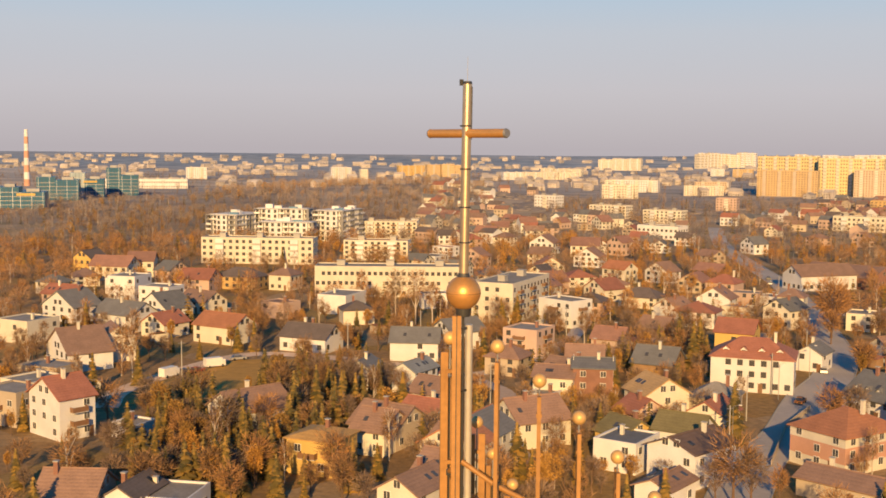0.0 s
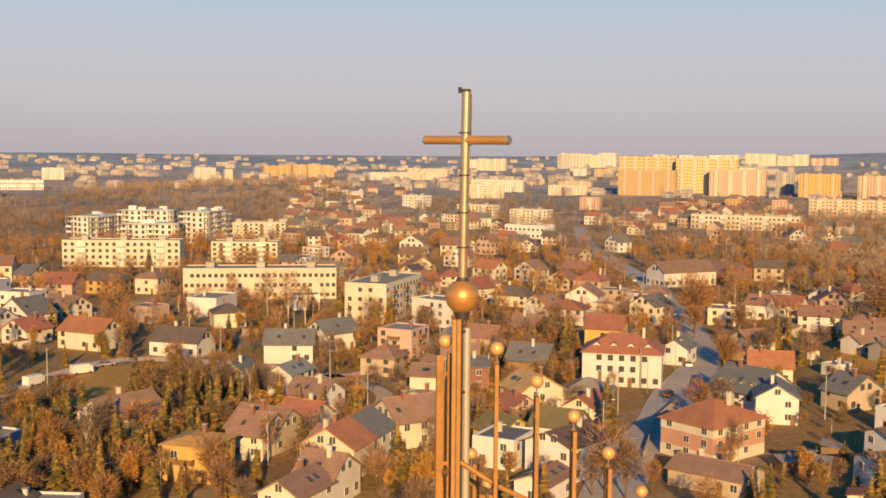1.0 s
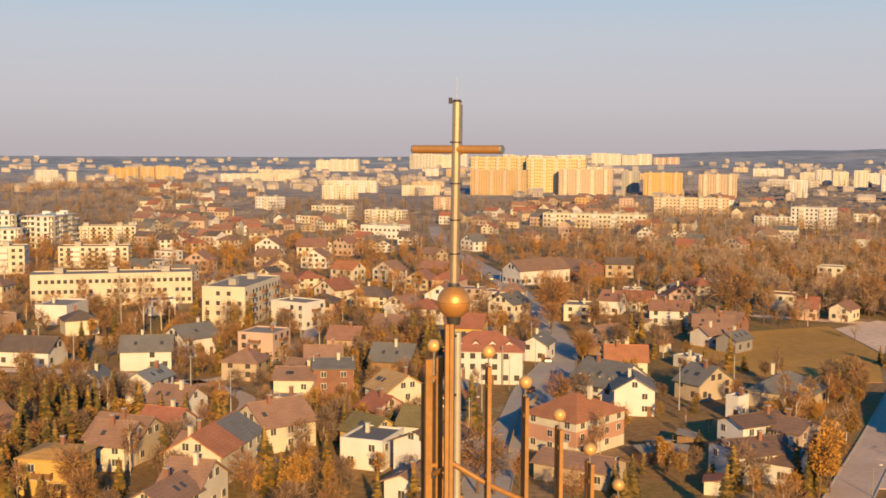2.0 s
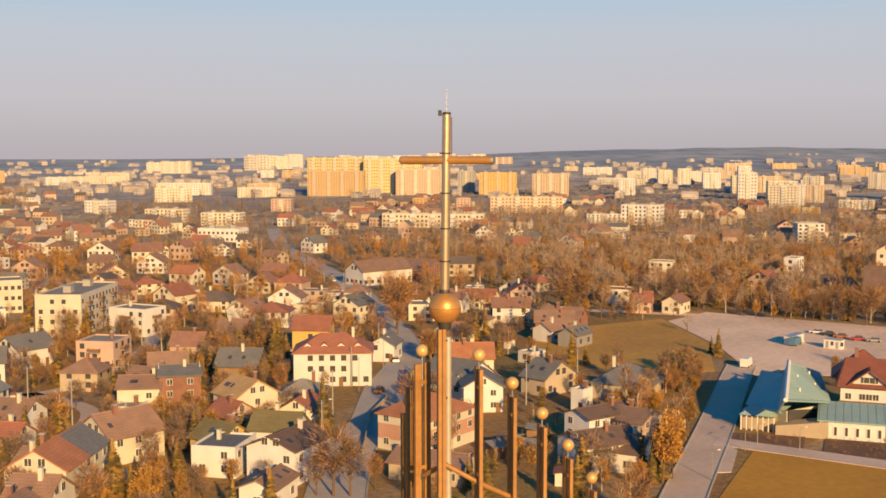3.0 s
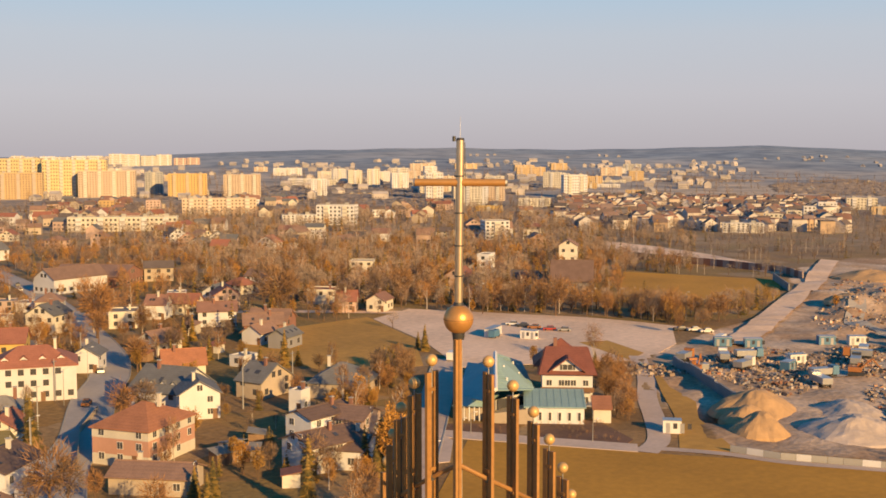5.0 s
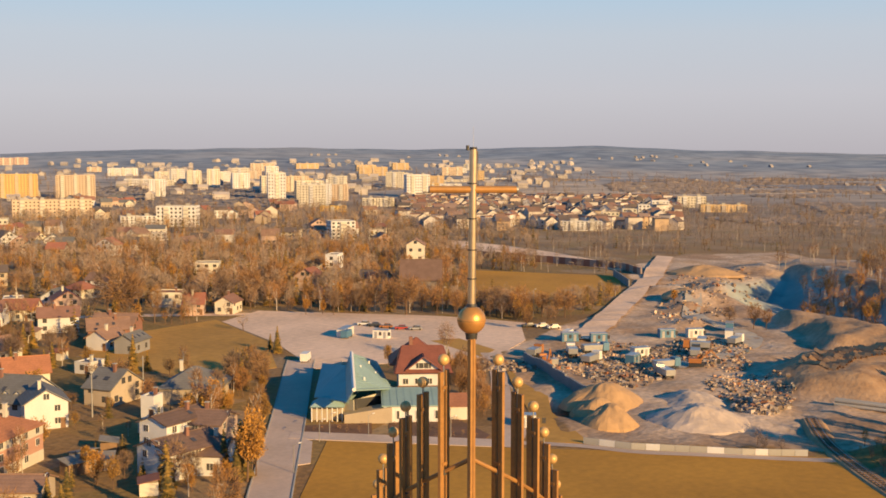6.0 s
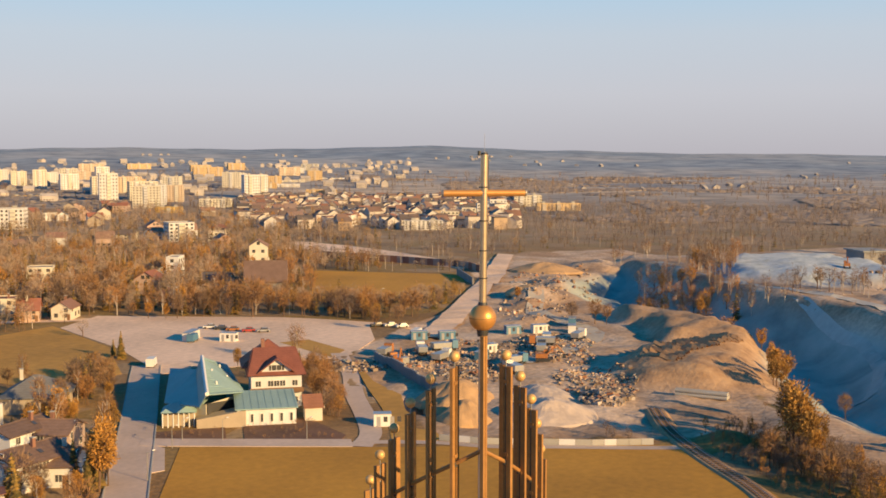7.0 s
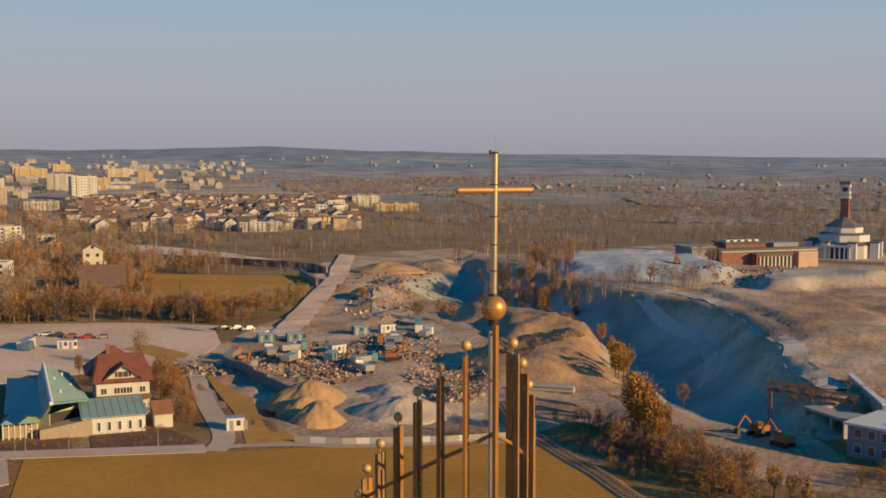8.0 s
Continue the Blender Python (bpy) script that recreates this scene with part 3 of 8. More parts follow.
def window_mesh(w, h):
    key = ("window", w, h)
    if key not in SHARED:
        me = Mesh("frame_white")
        me.box(-w / 2, -0.06, 0, w / 2, 0.04, h)
        g = Mesh("glass")
        g.box(-w / 4 + 0.07, -0.075, 0.08, w / 4 - 0.04, -0.062, h - 0.08)
        far = Mesh("glass")
        far.box(-w / 2, -0.04, 0, w / 2, 0.03, h)
        SHARED[key] = (me.data("window"), g.data("pane"), far.data("window"))
    return SHARED[key]


def add_window(root, m, near):
    fm, gm, far = window_mesh(1.25, 1.35)
    if near:
        wo = part("window", fm, root, "", m)
        part("pane", gm, wo, "", Matrix.Translation((-0.30, 0, 0)))
        part("pane", gm, wo, "", Matrix.Translation((0.30, 0, 0)))
    else:
        part("window", far, root, "", m)


def roof_slab(me, pts, t, mi=0):
    """One roof plane with thickness."""
    n = (Vector(pts[1]) - Vector(pts[0])).cross(Vector(pts[2]) - Vector(pts[0])).normalized()
    if n.z < 0:
        n = -n
    top = [tuple(Vector(p) + n * t) for p in pts]
    me.face(top, mi)
    me.face(list(reversed(pts)), mi)
    for i in range(len(pts)):
        j = (i + 1) % len(pts)
        me.face([pts[i], pts[j], top[j], top[i]], mi)


def sh_of(h, st):
    return (h - 0.3) / st


def house(x, y, rz, w, d, h, ridge="p", roof="gable", wall="white", col="brown", st=2, balc=0, chim=1, dorm=0, pitch=31, win=3.1, kind="house", z=None):
    """A building: front along local x. ridge p: along the front, g: gable to the front."""
    dist = math.hypot(x, y)
    far = dist > 430
    TAKEN.append((x, y, 0.5 * math.hypot(w, d) + 1.0))
    names = {"house": "house", "church": "church", "long hall": "hall", "commercial hall": "hall", "school building": "school_building", "tower block": "tower_block"}
    storey = {1: "single-storey", 2: "two-storey", 3: "three-storey", 4: "four-storey", 5: "five-storey"}.get(st, "tall")
    text = "%s %s %s with %s roof" % (WORDS[wall], storey, kind, ROOFWORDS[col])
    root = thing(names.get(kind, "apartment_block"), x, y, height(x, y) if z is None else z, rz, text, "building" if kind not in ("house", "church") else kind)
    W, D = (w, d) if ridge == "p" else (d, w)
    turn = pose(0, 0, 0) if ridge == "p" else pose(0, 0, 0, 0, 0, 90)
    rise = W and 0.5 * D * math.tan(radians(pitch))
    # walls, ridge along local x of size W
    me = Mesh("plaster_" + wall, "roof_" + col if roof == "flat" else "plaster_" + wall)
    a, b = W / 2, D / 2
    base = -0.6
    if roof in ("gable", "half"):
        me.face([(-a, -b, base), (a, -b, base), (a, -b, h), (-a, -b, h)])
        me.face([(a, b, base), (-a, b, base), (-a, b, h), (a, b, h)])
        me.face([(a, -b, base), (a, b, base), (a, b, h), (a, 0, h + rise), (a, -b, h)])
        me.face([(-a, b, base), (-a, -b, base), (-a, -b, h), (-a, 0, h + rise), (-a, b, h)])
    else:
        me.box(-a, -b, base, a, b, h)
    if roof == "flat":
        for x0, y0, x1, y1 in ((-a, -b, a, -b + 0.3), (-a, b - 0.3, a, b), (-a, -b + 0.3, -a + 0.3, b - 0.3), (a - 0.3, -b + 0.3, a, b - 0.3)):
            me.box(x0, y0, h, x1, y1, h + 0.45)
    me.v = [tuple(turn @ Vector(p)) for p in me.v]
    part("wall", me, root)
    if wall == "pink":
        for z0, z1 in ((0.0, sh_of(h, st) - 0.1), (h - sh_of(h, st) + 0.3, h - 0.05)):
            bd = Mesh("plaster_cream")
            bd.box(-w / 2 - 0.03, -d / 2 - 0.03, z0, w / 2 + 0.03, d / 2 + 0.03, z1)
            part("storey_band", bd, root, "cream rendered storey band")
    o, tk = 0.5, 0.22
    rf = Mesh("roof_" + col, "roof_slate")
    if roof in ("gable", "half"):
        drop = o * math.tan(radians(pitch))
        for s in (-1, 1):
            if roof == "half":
                roof_slab(rf, [(-a - o, s * (b + o), h - drop), (0, s * (b + o), h - drop), (0, 0, h + rise), (-a - o, 0, h + rise)], tk)
                roof_slab(rf, [(0.01, s * (b + o), h - drop), (a + o, s * (b + o), h - drop), (a + o, 0, h + rise), (0.01, 0, h + rise)], tk, 1)
            else:
                roof_slab(rf, [(-a - o, s * (b + o), h - drop), (a + o, s * (b + o), h - drop), (a + o, 0, h + rise), (-a - o, 0, h + rise)], tk)
        rf.tube((-a - o, 0, h + rise + tk), (a + o, 0, h + rise + tk), 0.16, 0.16, 6)
        top = h + rise
    elif roof in ("hip", "hipflat"):
        k = 0.62 if roof == "hip" else 0.22
        rise = k * min(a, b) * 0.95
        rl, rw = max(a - b, 0) + (0.4 if roof == "hip" else a * 0.3), (0.02 if roof == "hip" else b * 0.4)
        lo = [(-a - o, -b - o, h - 0.05), (a + o, -b - o, h - 0.05), (a + o, b + o, h - 0.05), (-a - o, b + o, h - 0.05)]
        hi = [(-rl, -rw, h + rise), (rl, -rw, h + rise), (rl, rw, h + rise), (-rl, rw, h + rise)]
        for i in range(4):
            j = (i + 1) % 4
            rf.face([lo[i], lo[j], hi[j], hi[i]])
        rf.face(hi)
        rf.box(-a - o, -b - o, h - 0.22, a + o, b + o, h - 0.06)
        top = h + rise
    else:
        rf.mats[0] = "roof_" + col
        rf.box(-a + 0.3, -b + 0.3, h + 0.01, a - 0.3, b - 0.3, h + 0.12)
        top = h
    rf.v = [tuple(turn @ Vector(p)) for p in rf.v]
    roof_ob = part("roof", rf, root)
    rnd = random.Random(int(x * 7 + y * 13))
    if roof == "flat" and w > 20:
        for k in range(max(2, int(w / 14))):
            c = Mesh("plaster_concrete")
            c.box(-1.5, -1.2, 0, 1.5, 1.2, 1.9)
            c.box(-1.7, -1.4, 1.9, 1.7, 1.4, 2.05)
            part("roof_vent", c, roof_ob, "", pose(-w / 2 + (k + 0.5) * w / max(2, int(w / 14)), rnd.uniform(-1, 1), h + 0.12))
    elif not far:
        for k in range(chim):
            c = Mesh("plaster_brick" if rnd.random() < 0.5 else "plaster_cream", "plaster_concrete")
            c.box(-0.32, -0.32, 0, 0.32, 0.32, 1.8 + (0 if roof == "flat" else 0.6))
            c.box(-0.42, -0.42, 1.8 + (0 if roof == "flat" else 0.6), 0.42, 0.42, 1.95 + (0 if roof == "flat" else 0.6), 1)
            px = rnd.uniform(-0.6, 0.6) * a
            py = rnd.choice((-1, 1)) * min(0.9, b * 0.2)
            v = turn @ Vector((px, py, (h if roof == "flat" else top - 1.0)))
            part("chimney", c, roof_ob, "", Matrix.Translation(v))
    if not far and roof in ("gable", "half") and rnd.random() < 0.55:
        lean = math.degrees(math.atan2(rise, b))
        for sgn in (-1, 1):
            for k in range(rnd.choice((0, 1, 2, 3))):
                g = Mesh("glass")
                g.box(-0.4, -0.6, 0, 0.4, 0.6, 0.06)
                v = (turn @ pose(rnd.uniform(-0.75, 0.75) * a, sgn * b * 0.55, h + rise * 0.45 + tk + 0.06) @ pose(0, 0, 0, -sgn * lean, 0, 0))
                part("roof_window", g, roof_ob, "", v)
    # openings
    sides = [(0, -d / 2, w, 0), (w / 2, 0, d, 90), (0, d / 2, w, 180), (-w / 2, 0, d, 270)]
    away = Vector((-x, -y)).normalized()
    grid = Mesh("glass", "frame_white")
    sh = (h - 0.3) / st
    for i, (sx, sy, length, ang) in enumerate(sides):
        nrm = Vector((math.cos(radians(rz + ang - 90)), math.sin(radians(rz + ang - 90))))
        if nrm.dot(away) < -0.25:
            continue
        n = max(1, int(length / win))
        gable = roof in ("gable", "half") and ((ridge == "p") == (i % 2 == 1))
        levels = [(0.95 + s * sh, n) for s in range(st)]
        if gable and D > 7:
            levels.append((h + 0.5, 2 if D > 9 else 1))
        for lv, (z0, cnt) in enumerate(levels):
            for k in range(cnt):
                u = (k - (cnt - 1) / 2) * (length / n if lv < st else 2.2)
                if lv < st and not far and rnd.random() < (0.46 if kind == "house" else 0.1):
                    continue
                m = pose(sx, sy, 0, 0, 0, ang) @ Matrix.Translation((u, 0, z0))
                if far:
                    ww, hh = (1.5, min(1.5, sh * 0.55)) if dist < 1000 else (1.25, sh * 0.4)
                    q = [m @ Vector(p) for p in ((-ww / 2, -0.05, 0), (ww / 2, -0.05, 0), (ww / 2, -0.05, hh), (-ww / 2, -0.05, hh))]
                    r = [m @ Vector(p) for p in ((-ww / 2, 0.05, 0), (ww / 2, 0.05, 0), (ww / 2, 0.05, hh), (-ww / 2, 0.05, hh))]
                    grid.face([tuple(p) for p in q])
                    for e in range(4):
                        grid.face([tuple(q[e]), tuple(r[e]), tuple(r[(e + 1) % 4]), tuple(q[(e + 1) % 4])], 1)
                    continue
                add_window(root, m, dist < 235)
        if i == 0 and not far:
            dm = SHARED.setdefault("door", None)
            if dm is None:
                g = Mesh("frame_brown")
                g.box(-0.5, -0.06, 0, 0.5, 0.03, 2.05)
                g.box(-0.6, -0.08, 2.05, 0.6, 0.03, 2.15)
                dm = SHARED["door"] = g.data("door")
            part("door", dm, root, "", pose(sx, sy, 0, 0, 0, ang) @ Matrix.Translation((0.75 * (length / n) if n > 1 else length * 0.3, 0, 0)))
        if balc and i in (0, 1) and st > 1:
            cnt = 1 if not far and kind == "house" else max(1, int(length / 9))
            for s in range(1, st):
                for k in range(cnt):
                    key = ("balcony", far)
                    if key not in SHARED:
                        g = Mesh("plaster_concrete", "frame_brown")
                        g.box(-1.6, -1.2, -0.15, 1.6, 0, 0)
                        g.box(-1.6, -1.2, 0, 1.6, -1.12, 0.95, 1)
                        g.box(-1.6, -1.12, 0, -1.52, 0, 0.95, 1)
                        g.box(1.52, -1.12, 0, 1.6, 0, 0.95, 1)
                        SHARED[key] = g.data("balcony")
                    u = (k - (cnt - 1) / 2) * length / cnt
                    part("balcony", SHARED[key], root, "", pose(sx, sy, 0, 0, 0, ang) @ Matrix.Translation((u, 0, 0.15 + s * sh)))
    if (kind == "tower block" or (kind == "apartment block" and far and st > 2)) and w > 15:
        # projecting bays of loggias and stair shafts give the long fronts vertical relief
        pale = "plaster_" + {"gold": "apricot", "apricot": "peach", "white": "cream", "cream": "white"}.get(wall, "cream")
        count = max(1, int(w / 14))
        g = Mesh(pale, "plaster_concrete")
        for k in range(count):
            u = -w / 2 + (k + 0.5) * w / count
            g.box(u - 1.9, -d / 2 - 0.9, -0.5, u + 1.9, -d / 2 - 0.06, h - 0.4)
            for f in range(st):
                g.box(u - 2.0, -d / 2 - 1.1, 0.1 + f * sh, u + 2.0, -d / 2 - 0.9, 1.0 + f * sh, 1)
        tagged(part("bay_relief", g, root), kind="stuff")
    for k in range(dorm):
        g = Mesh("plaster_" + wall, "roof_" + col, "glass")
        g.face([(-0.8, 0, 0), (0.8, 0, 0), (0.8, 0, 1.2), (0, 0, 1.9), (-0.8, 0, 1.2)])
        g.face([(-0.8, 0, 0), (-0.8, 0, 1.2), (-0.8, 2.4, 1.2), (-0.8, 2.4, 0)])
        g.face([(0.8, 0, 0), (0.8, 2.4, 0), (0.8, 2.4, 1.2), (0.8, 0, 1.2)])
        roof_slab(g, [(-1.0, -0.25, 1.05), (0, -0.25, 1.9), (0, 2.9, 1.9), (-1.0, 2.9, 1.05)], 0.12, 1)
        roof_slab(g, [(1.0, -0.25, 1.05), (0, -0.25, 1.9), (0, 2.9, 1.9), (1.0, 2.9, 1.05)], 0.12, 1)
        g.box(-0.45, -0.05, 0.3, 0.45, 0.02, 1.2, 2)
        tl = turn @ Vector(((k - (dorm - 1) / 2) * W / (dorm + 0.6), -b * 0.72, h + 0.15))
        part("dormer", g, roof_ob, "", Matrix.Translation(tl) @ (pose(0, 0, 0) if ridge == "p" else pose(0, 0, 0, 0, 0, 90)))
    if far and grid.f:
        tagged(part("window_grid", grid, root), kind="stuff")
    return root


house(-76.3, 194.6, 49.7, 7.4, 11.0, 8.0, 'p', 'gable', 'white', 'red', 3, balc=1)
house(-67.5, 300.3, -29.6, 14.6, 10.0, 5.0, 'p', 'gable', 'cream', 'orange', 2)
house(-41.3, 288.8, -23.0, 14.1, 10.0, 4.0, 'p', 'gable', 'white', 'dark', 1, chim=2)
house(-42.0, 204.0, -46.4, 10.7, 13.0, 4.0, 'g', 'gable', 'white', 'brown', 1)
house(-23.9, 173.2, -22.0, 8.8, 9.0, 6.2, 'p', 'hipflat', 'yellow', 'ochre', 2, balc=1)
house(-90.1, 271.8, 28.3, 8.5, 10.0, 6.5, 'g', 'gable', 'cream', 'brown', 2)
house(-96.2, 262.5, -52.3, 17.2, 11.0, 4.5, 'g', 'gable', 'white', 'brown', 2)
house(-96.1, 242.2, -20.8, 11.4, 9.0, 4.0, 'p', 'flat', 'beige', 'tar', 1)
house(-90.0, 216.8, -33.3, 9.5, 10.0, 6.0, 'p', 'flat', 'cream', 'tar', 2, balc=1)
house(-89.4, 204.6, -26.0, 10.6, 9.0, 6.5, 'p', 'flat', 'beige', 'tar', 2, balc=1)
house(-62.3, 194.1, -27.1, 6.1, 6.0, 2.5, 'p', 'flat', 'white', 'tar', 1)
house(-56.7, 145.1, -0.9, 8.6, 10.0, 4.5, 'p', 'gable', 'beige', 'brown', 1)
house(-48.7, 147.1, -11.7, 5.4, 9.0, 4.0, 'g', 'gable', 'white', 'dark', 1)
house(-44.0, 148.0, -9.5, 10.1, 9.0, 3.5, 'p', 'flat', 'white', 'tar', 1)
house(-123.4, 298.9, -25.4, 12.6, 12.0, 6.0, 'p', 'flat', 'cream', 'tar', 2)
house(-123.7, 336.8, -32.2, 14.9, 11.0, 5.0, 'g', 'gable', 'white', 'slate', 2)
house(-101.9, 320.9, -30.6, 16.2, 11.0, 5.0, 'p', 'gable', 'white', 'slate', 2)
house(-93.5, 335.2, -39.5, 14.5, 10.0, 5.0, 'g', 'gable', 'white', 'slate', 2)
house(-120.1, 386.7, -13.8, 10.8, 12.0, 8.5, 'p', 'flat', 'white', 'tar', 3)
house(-106.0, 376.8, -18.4, 12.1, 10.0, 6.0, 'p', 'flat', 'white', 'tar', 2)
house(-144.3, 447.6, -9.7, 16.7, 12.0, 6.0, 'p', 'gable', 'cream', 'rose', 2)
house(-136.1, 459.2, 6.0, 10.9, 11.0, 7.0, 'p', 'gable', 'cream', 'rose', 2)
house(-162.0, 470.1, -25.4, 9.7, 10.0, 7.0, 'g', 'gable', 'yellow', 'dark', 2)
house(-101.1, 413.3, -11.8, 12.7, 11.0, 5.0, 'p', 'gable', 'rose', 'red', 2)
house(-86.4, 421.9, -21.8, 16.9, 11.0, 5.0, 'p', 'hip', 'ochrewall', 'dark', 2)
house(-69.1, 420.2, -19.4, 9.3, 10.0, 6.0, 'p', 'hip', 'cream', 'brown', 2)
house(-87.2, 357.9, -35.3, 13.0, 10.0, 4.0, 'p', 'gable', 'cream', 'brown', 2)
house(-87.0, 309.8, -31.1, 9.2, 10.0, 4.0, 'g', 'gable', 'cream', 'red', 2)
house(-40.9, 362.2, -19.8, 10.4, 16.0, 6.0, 'p', 'flat', 'white', 'tar', 1)
house(-27.5, 405.7, 1.6, 55.3, 13.0, 11.0, 'p', 'flat', 'cream', 'tar', 3, win=2.1, kind='school building')
house(-97.2, 520.2, -3.6, 53.6, 12.0, 12.0, 'p', 'flat', 'cream', 'tar', 4, kind='apartment block')
house(-42.7, 541.7, -5.2, 31.9, 12.0, 9.6, 'p', 'flat', 'cream', 'rose', 4, balc=1, kind='apartment block')
house(-47.7, 683.1, -3.4, 38.4, 12.0, 10.0, 'p', 'flat', 'cream', 'rose', 4, balc=1, kind='apartment block')


def construction_block(x, y, rz, w, d, st):
    """An unfinished block: floor slabs that stand out as balconies, a set-back white core, columns and loose boards."""
    root = thing("apartment_block", x, y, height(x, y), rz, "white apartment block under construction with open balconies", "building")
    TAKEN.append((x, y, 0.5 * math.hypot(w, d)))
    rnd = random.Random(int(x))
    core = Mesh("plaster_white")
    core.box(-w / 2 + 1.6, -d / 2 + 1.6, -0.5, w / 2 - 1.6, d / 2 - 1.6, st * 3.0 + 0.4)
    part("wall", core, root)
    glass = window_mesh(1.6, 1.9)[2]
    for k in range(st + 1):
        sl = Mesh("plaster_concrete")
        sl.box(-w / 2, -d / 2, k * 3.0 - 0.12, w / 2, d / 2, k * 3.0 + 0.12)
        part("floor_slab", sl, root)
    for sx, sy, length, ang in ((0, -d / 2, w, 0), (w / 2, 0, d, 90), (-w / 2, 0, d, 270)):
        n = max(2, int(length / 3.4))
        side = pose(sx, sy, 0, 0, 0, ang)
        for c in range(n):
            u = -length / 2 + (c + 0.5) * length / n
            bay = Mesh("plaster_white" if (c // 2) % 2 else "plaster_slatewall")
            if (c // 2) % 2 and ang == 0:
                bay.box(u - length / n / 2, -0.05, 0, u + length / n / 2, 1.6, st * 3.0 - 0.2)
            else:
                bay.box(u - length / n / 2 - 0.15, 0.1, 0, u - length / n / 2 + 0.15, 1.6, st * 3.0 - 0.2)
            part("wall_pier", bay, root, "", side)
            for k in range(st):
                part("window", glass, root, "", side @ Matrix.Translation((u, -0.05 if (c // 2) % 2 and ang == 0 else 1.58, k * 3.0 + 0.7)))
                if not ((c // 2) % 2 and ang == 0) and rnd.random() < 0.7:
                    rail = Mesh("paint_white" if rnd.random() < 0.7 else "metal_grey")
                    rail.box(u - length / n / 2 + 0.2, 0.0, k * 3.0 + 0.12, u + length / n / 2 - 0.2, 0.08, k * 3.0 + 1.1)
                    part("parapet", rail, root, "", side)
    for k in range(3):
        c = Mesh("plaster_white")
        c.box(-2.2, -1.6, st * 3.0 + 0.12, 2.2, 1.6, st * 3.0 + rnd.uniform(1.6, 2.9))
        part("roof_room", c, root, "", pose(rnd.uniform(-0.35, 0.35) * w, rnd.uniform(-0.2, 0.2) * d, 0))
    tarp = Mesh("paint_blue")
    tarp.box(-2.6, -0.6, st * 3.0 + 0.2, 2.6, 0.6, st * 3.0 + 1.5)
    part("tarpaulin", tarp, root, "bright blue sheeting on the roof", pose(w * 0.2, -d * 0.3, 0, 0, 0, 10))
    return root


construction_block(-136.4, 661.5, -21.1, 21.8, 34.0, 5)
construction_block(-109.1, 668.0, -5.3, 33.9, 14.0, 6)
construction_block(-102.1, 637.0, -3.4, 33.0, 14.0, 4)
construction_block(-75.0, 661.7, -16.6, 19.8, 34.0, 6)
house(15.9, 355.1, 66.8, 34.7, 14.0, 12.5, 'p', 'flat', 'cream', 'tar', 4, balc=1, kind='apartment block')
house(32.1, 338.0, -46.0, 13.6, 10.0, 8.0, 'p', 'flat', 'white', 'tar', 3, balc=1)
house(17.8, 286.4, -29.9, 10.1, 11.0, 7.0, 'p', 'flat', 'rose', 'tar', 3, balc=1)
house(11.4, 259.5, -26.1, 9.0, 9.0, 4.5, 'p', 'hip', 'beige', 'brown', 2)
house(-12.3, 277.8, -4.0, 12.5, 10.0, 5.0, 'p', 'gable', 'white', 'slate', 2)
house(-1.2, 295.3, 34.8, 11.4, 10.0, 5.0, 'p', 'gable', 'white', 'slate', 2)
house(-22.7, 242.3, -12.8, 4.7, 9.0, 5.0, 'g', 'gable', 'white', 'slate', 2)
house(-10.9, 238.6, -28.5, 6.1, 10.0, 5.0, 'g', 'gable', 'white', 'lightslate', 2)
house(-5.1, 217.3, -33.6, 9.0, 9.0, 4.5, 'p', 'gable', 'white', 'brown', 2)
house(-13.7, 192.0, -31.1, 10.6, 11.0, 4.0, 'p', 'gable', 'beige', 'brown', 1)
house(-7.0, 203.0, -32.7, 8.1, 8.0, 3.5, 'p', 'gable', 'white', 'red', 1)
house(1.3, 177.6, 64.6, 18.2, 10.0, 5.5, 'p', 'half', 'cream', 'orange', 2)
house(-2.5, 158.6, -28.1, 6.8, 10.0, 4.5, 'p', 'gable', 'cream', 'brown', 2)
house(-7.0, 150.4, -29.8, 7.1, 10.0, 4.5, 'g', 'gable', 'cream', 'brown', 2)
house(-0.8, 176.7, -36.5, 7.5, 8.0, 4.5, 'p', 'gable', 'rose', 'brown', 2)
house(-14.9, 186.5, -23.9, 6.8, 10.0, 4.5, 'p', 'gable', 'cream', 'brown', 2)
house(20.6, 229.0, -15.0, 8.7, 9.0, 6.0, 'p', 'gable', 'cream', 'brown', 2, pitch=22)
house(28.7, 229.8, -6.7, 8.6, 10.0, 8.0, 'p', 'gable', 'brick', 'slate', 3, pitch=15)
house(28.9, 248.7, -6.7, 8.5, 10.0, 6.0, 'p', 'gable', 'beige', 'brown', 2)
house(17.6, 223.0, -31.6, 5.4, 7.0, 3.0, 'p', 'flat', 'white', 'tar', 1)
house(47.2, 254.5, -25.5, 10.0, 11.0, 4.5, 'p', 'gable', 'woodwall', 'slate', 2)
house(40.2, 215.4, -70.0, 9.1, 10.0, 5.5, 'p', 'gable', 'cream', 'sand', 2)
house(68.0, 246.0, -18.5, 18.4, 13.0, 8.0, 'p', 'hip', 'white', 'red', 3, dorm=4, win=2.6)
house(74.6, 289.6, -25.5, 10.1, 10.0, 6.5, 'p', 'gable', 'yellow', 'red', 2)
house(101.3, 338.3, -49.8, 9.9, 10.0, 6.0, 'g', 'gable', 'cream', 'slate', 2)
house(89.1, 269.3, -33.0, 6.7, 9.0, 4.5, 'g', 'gable', 'white', 'slate', 2)
house(67.8, 181.2, -56.8, 11.8, 15.0, 6.8, 'p', 'hip', 'pink', 'orange', 3, win=3.4, kind='guest house')
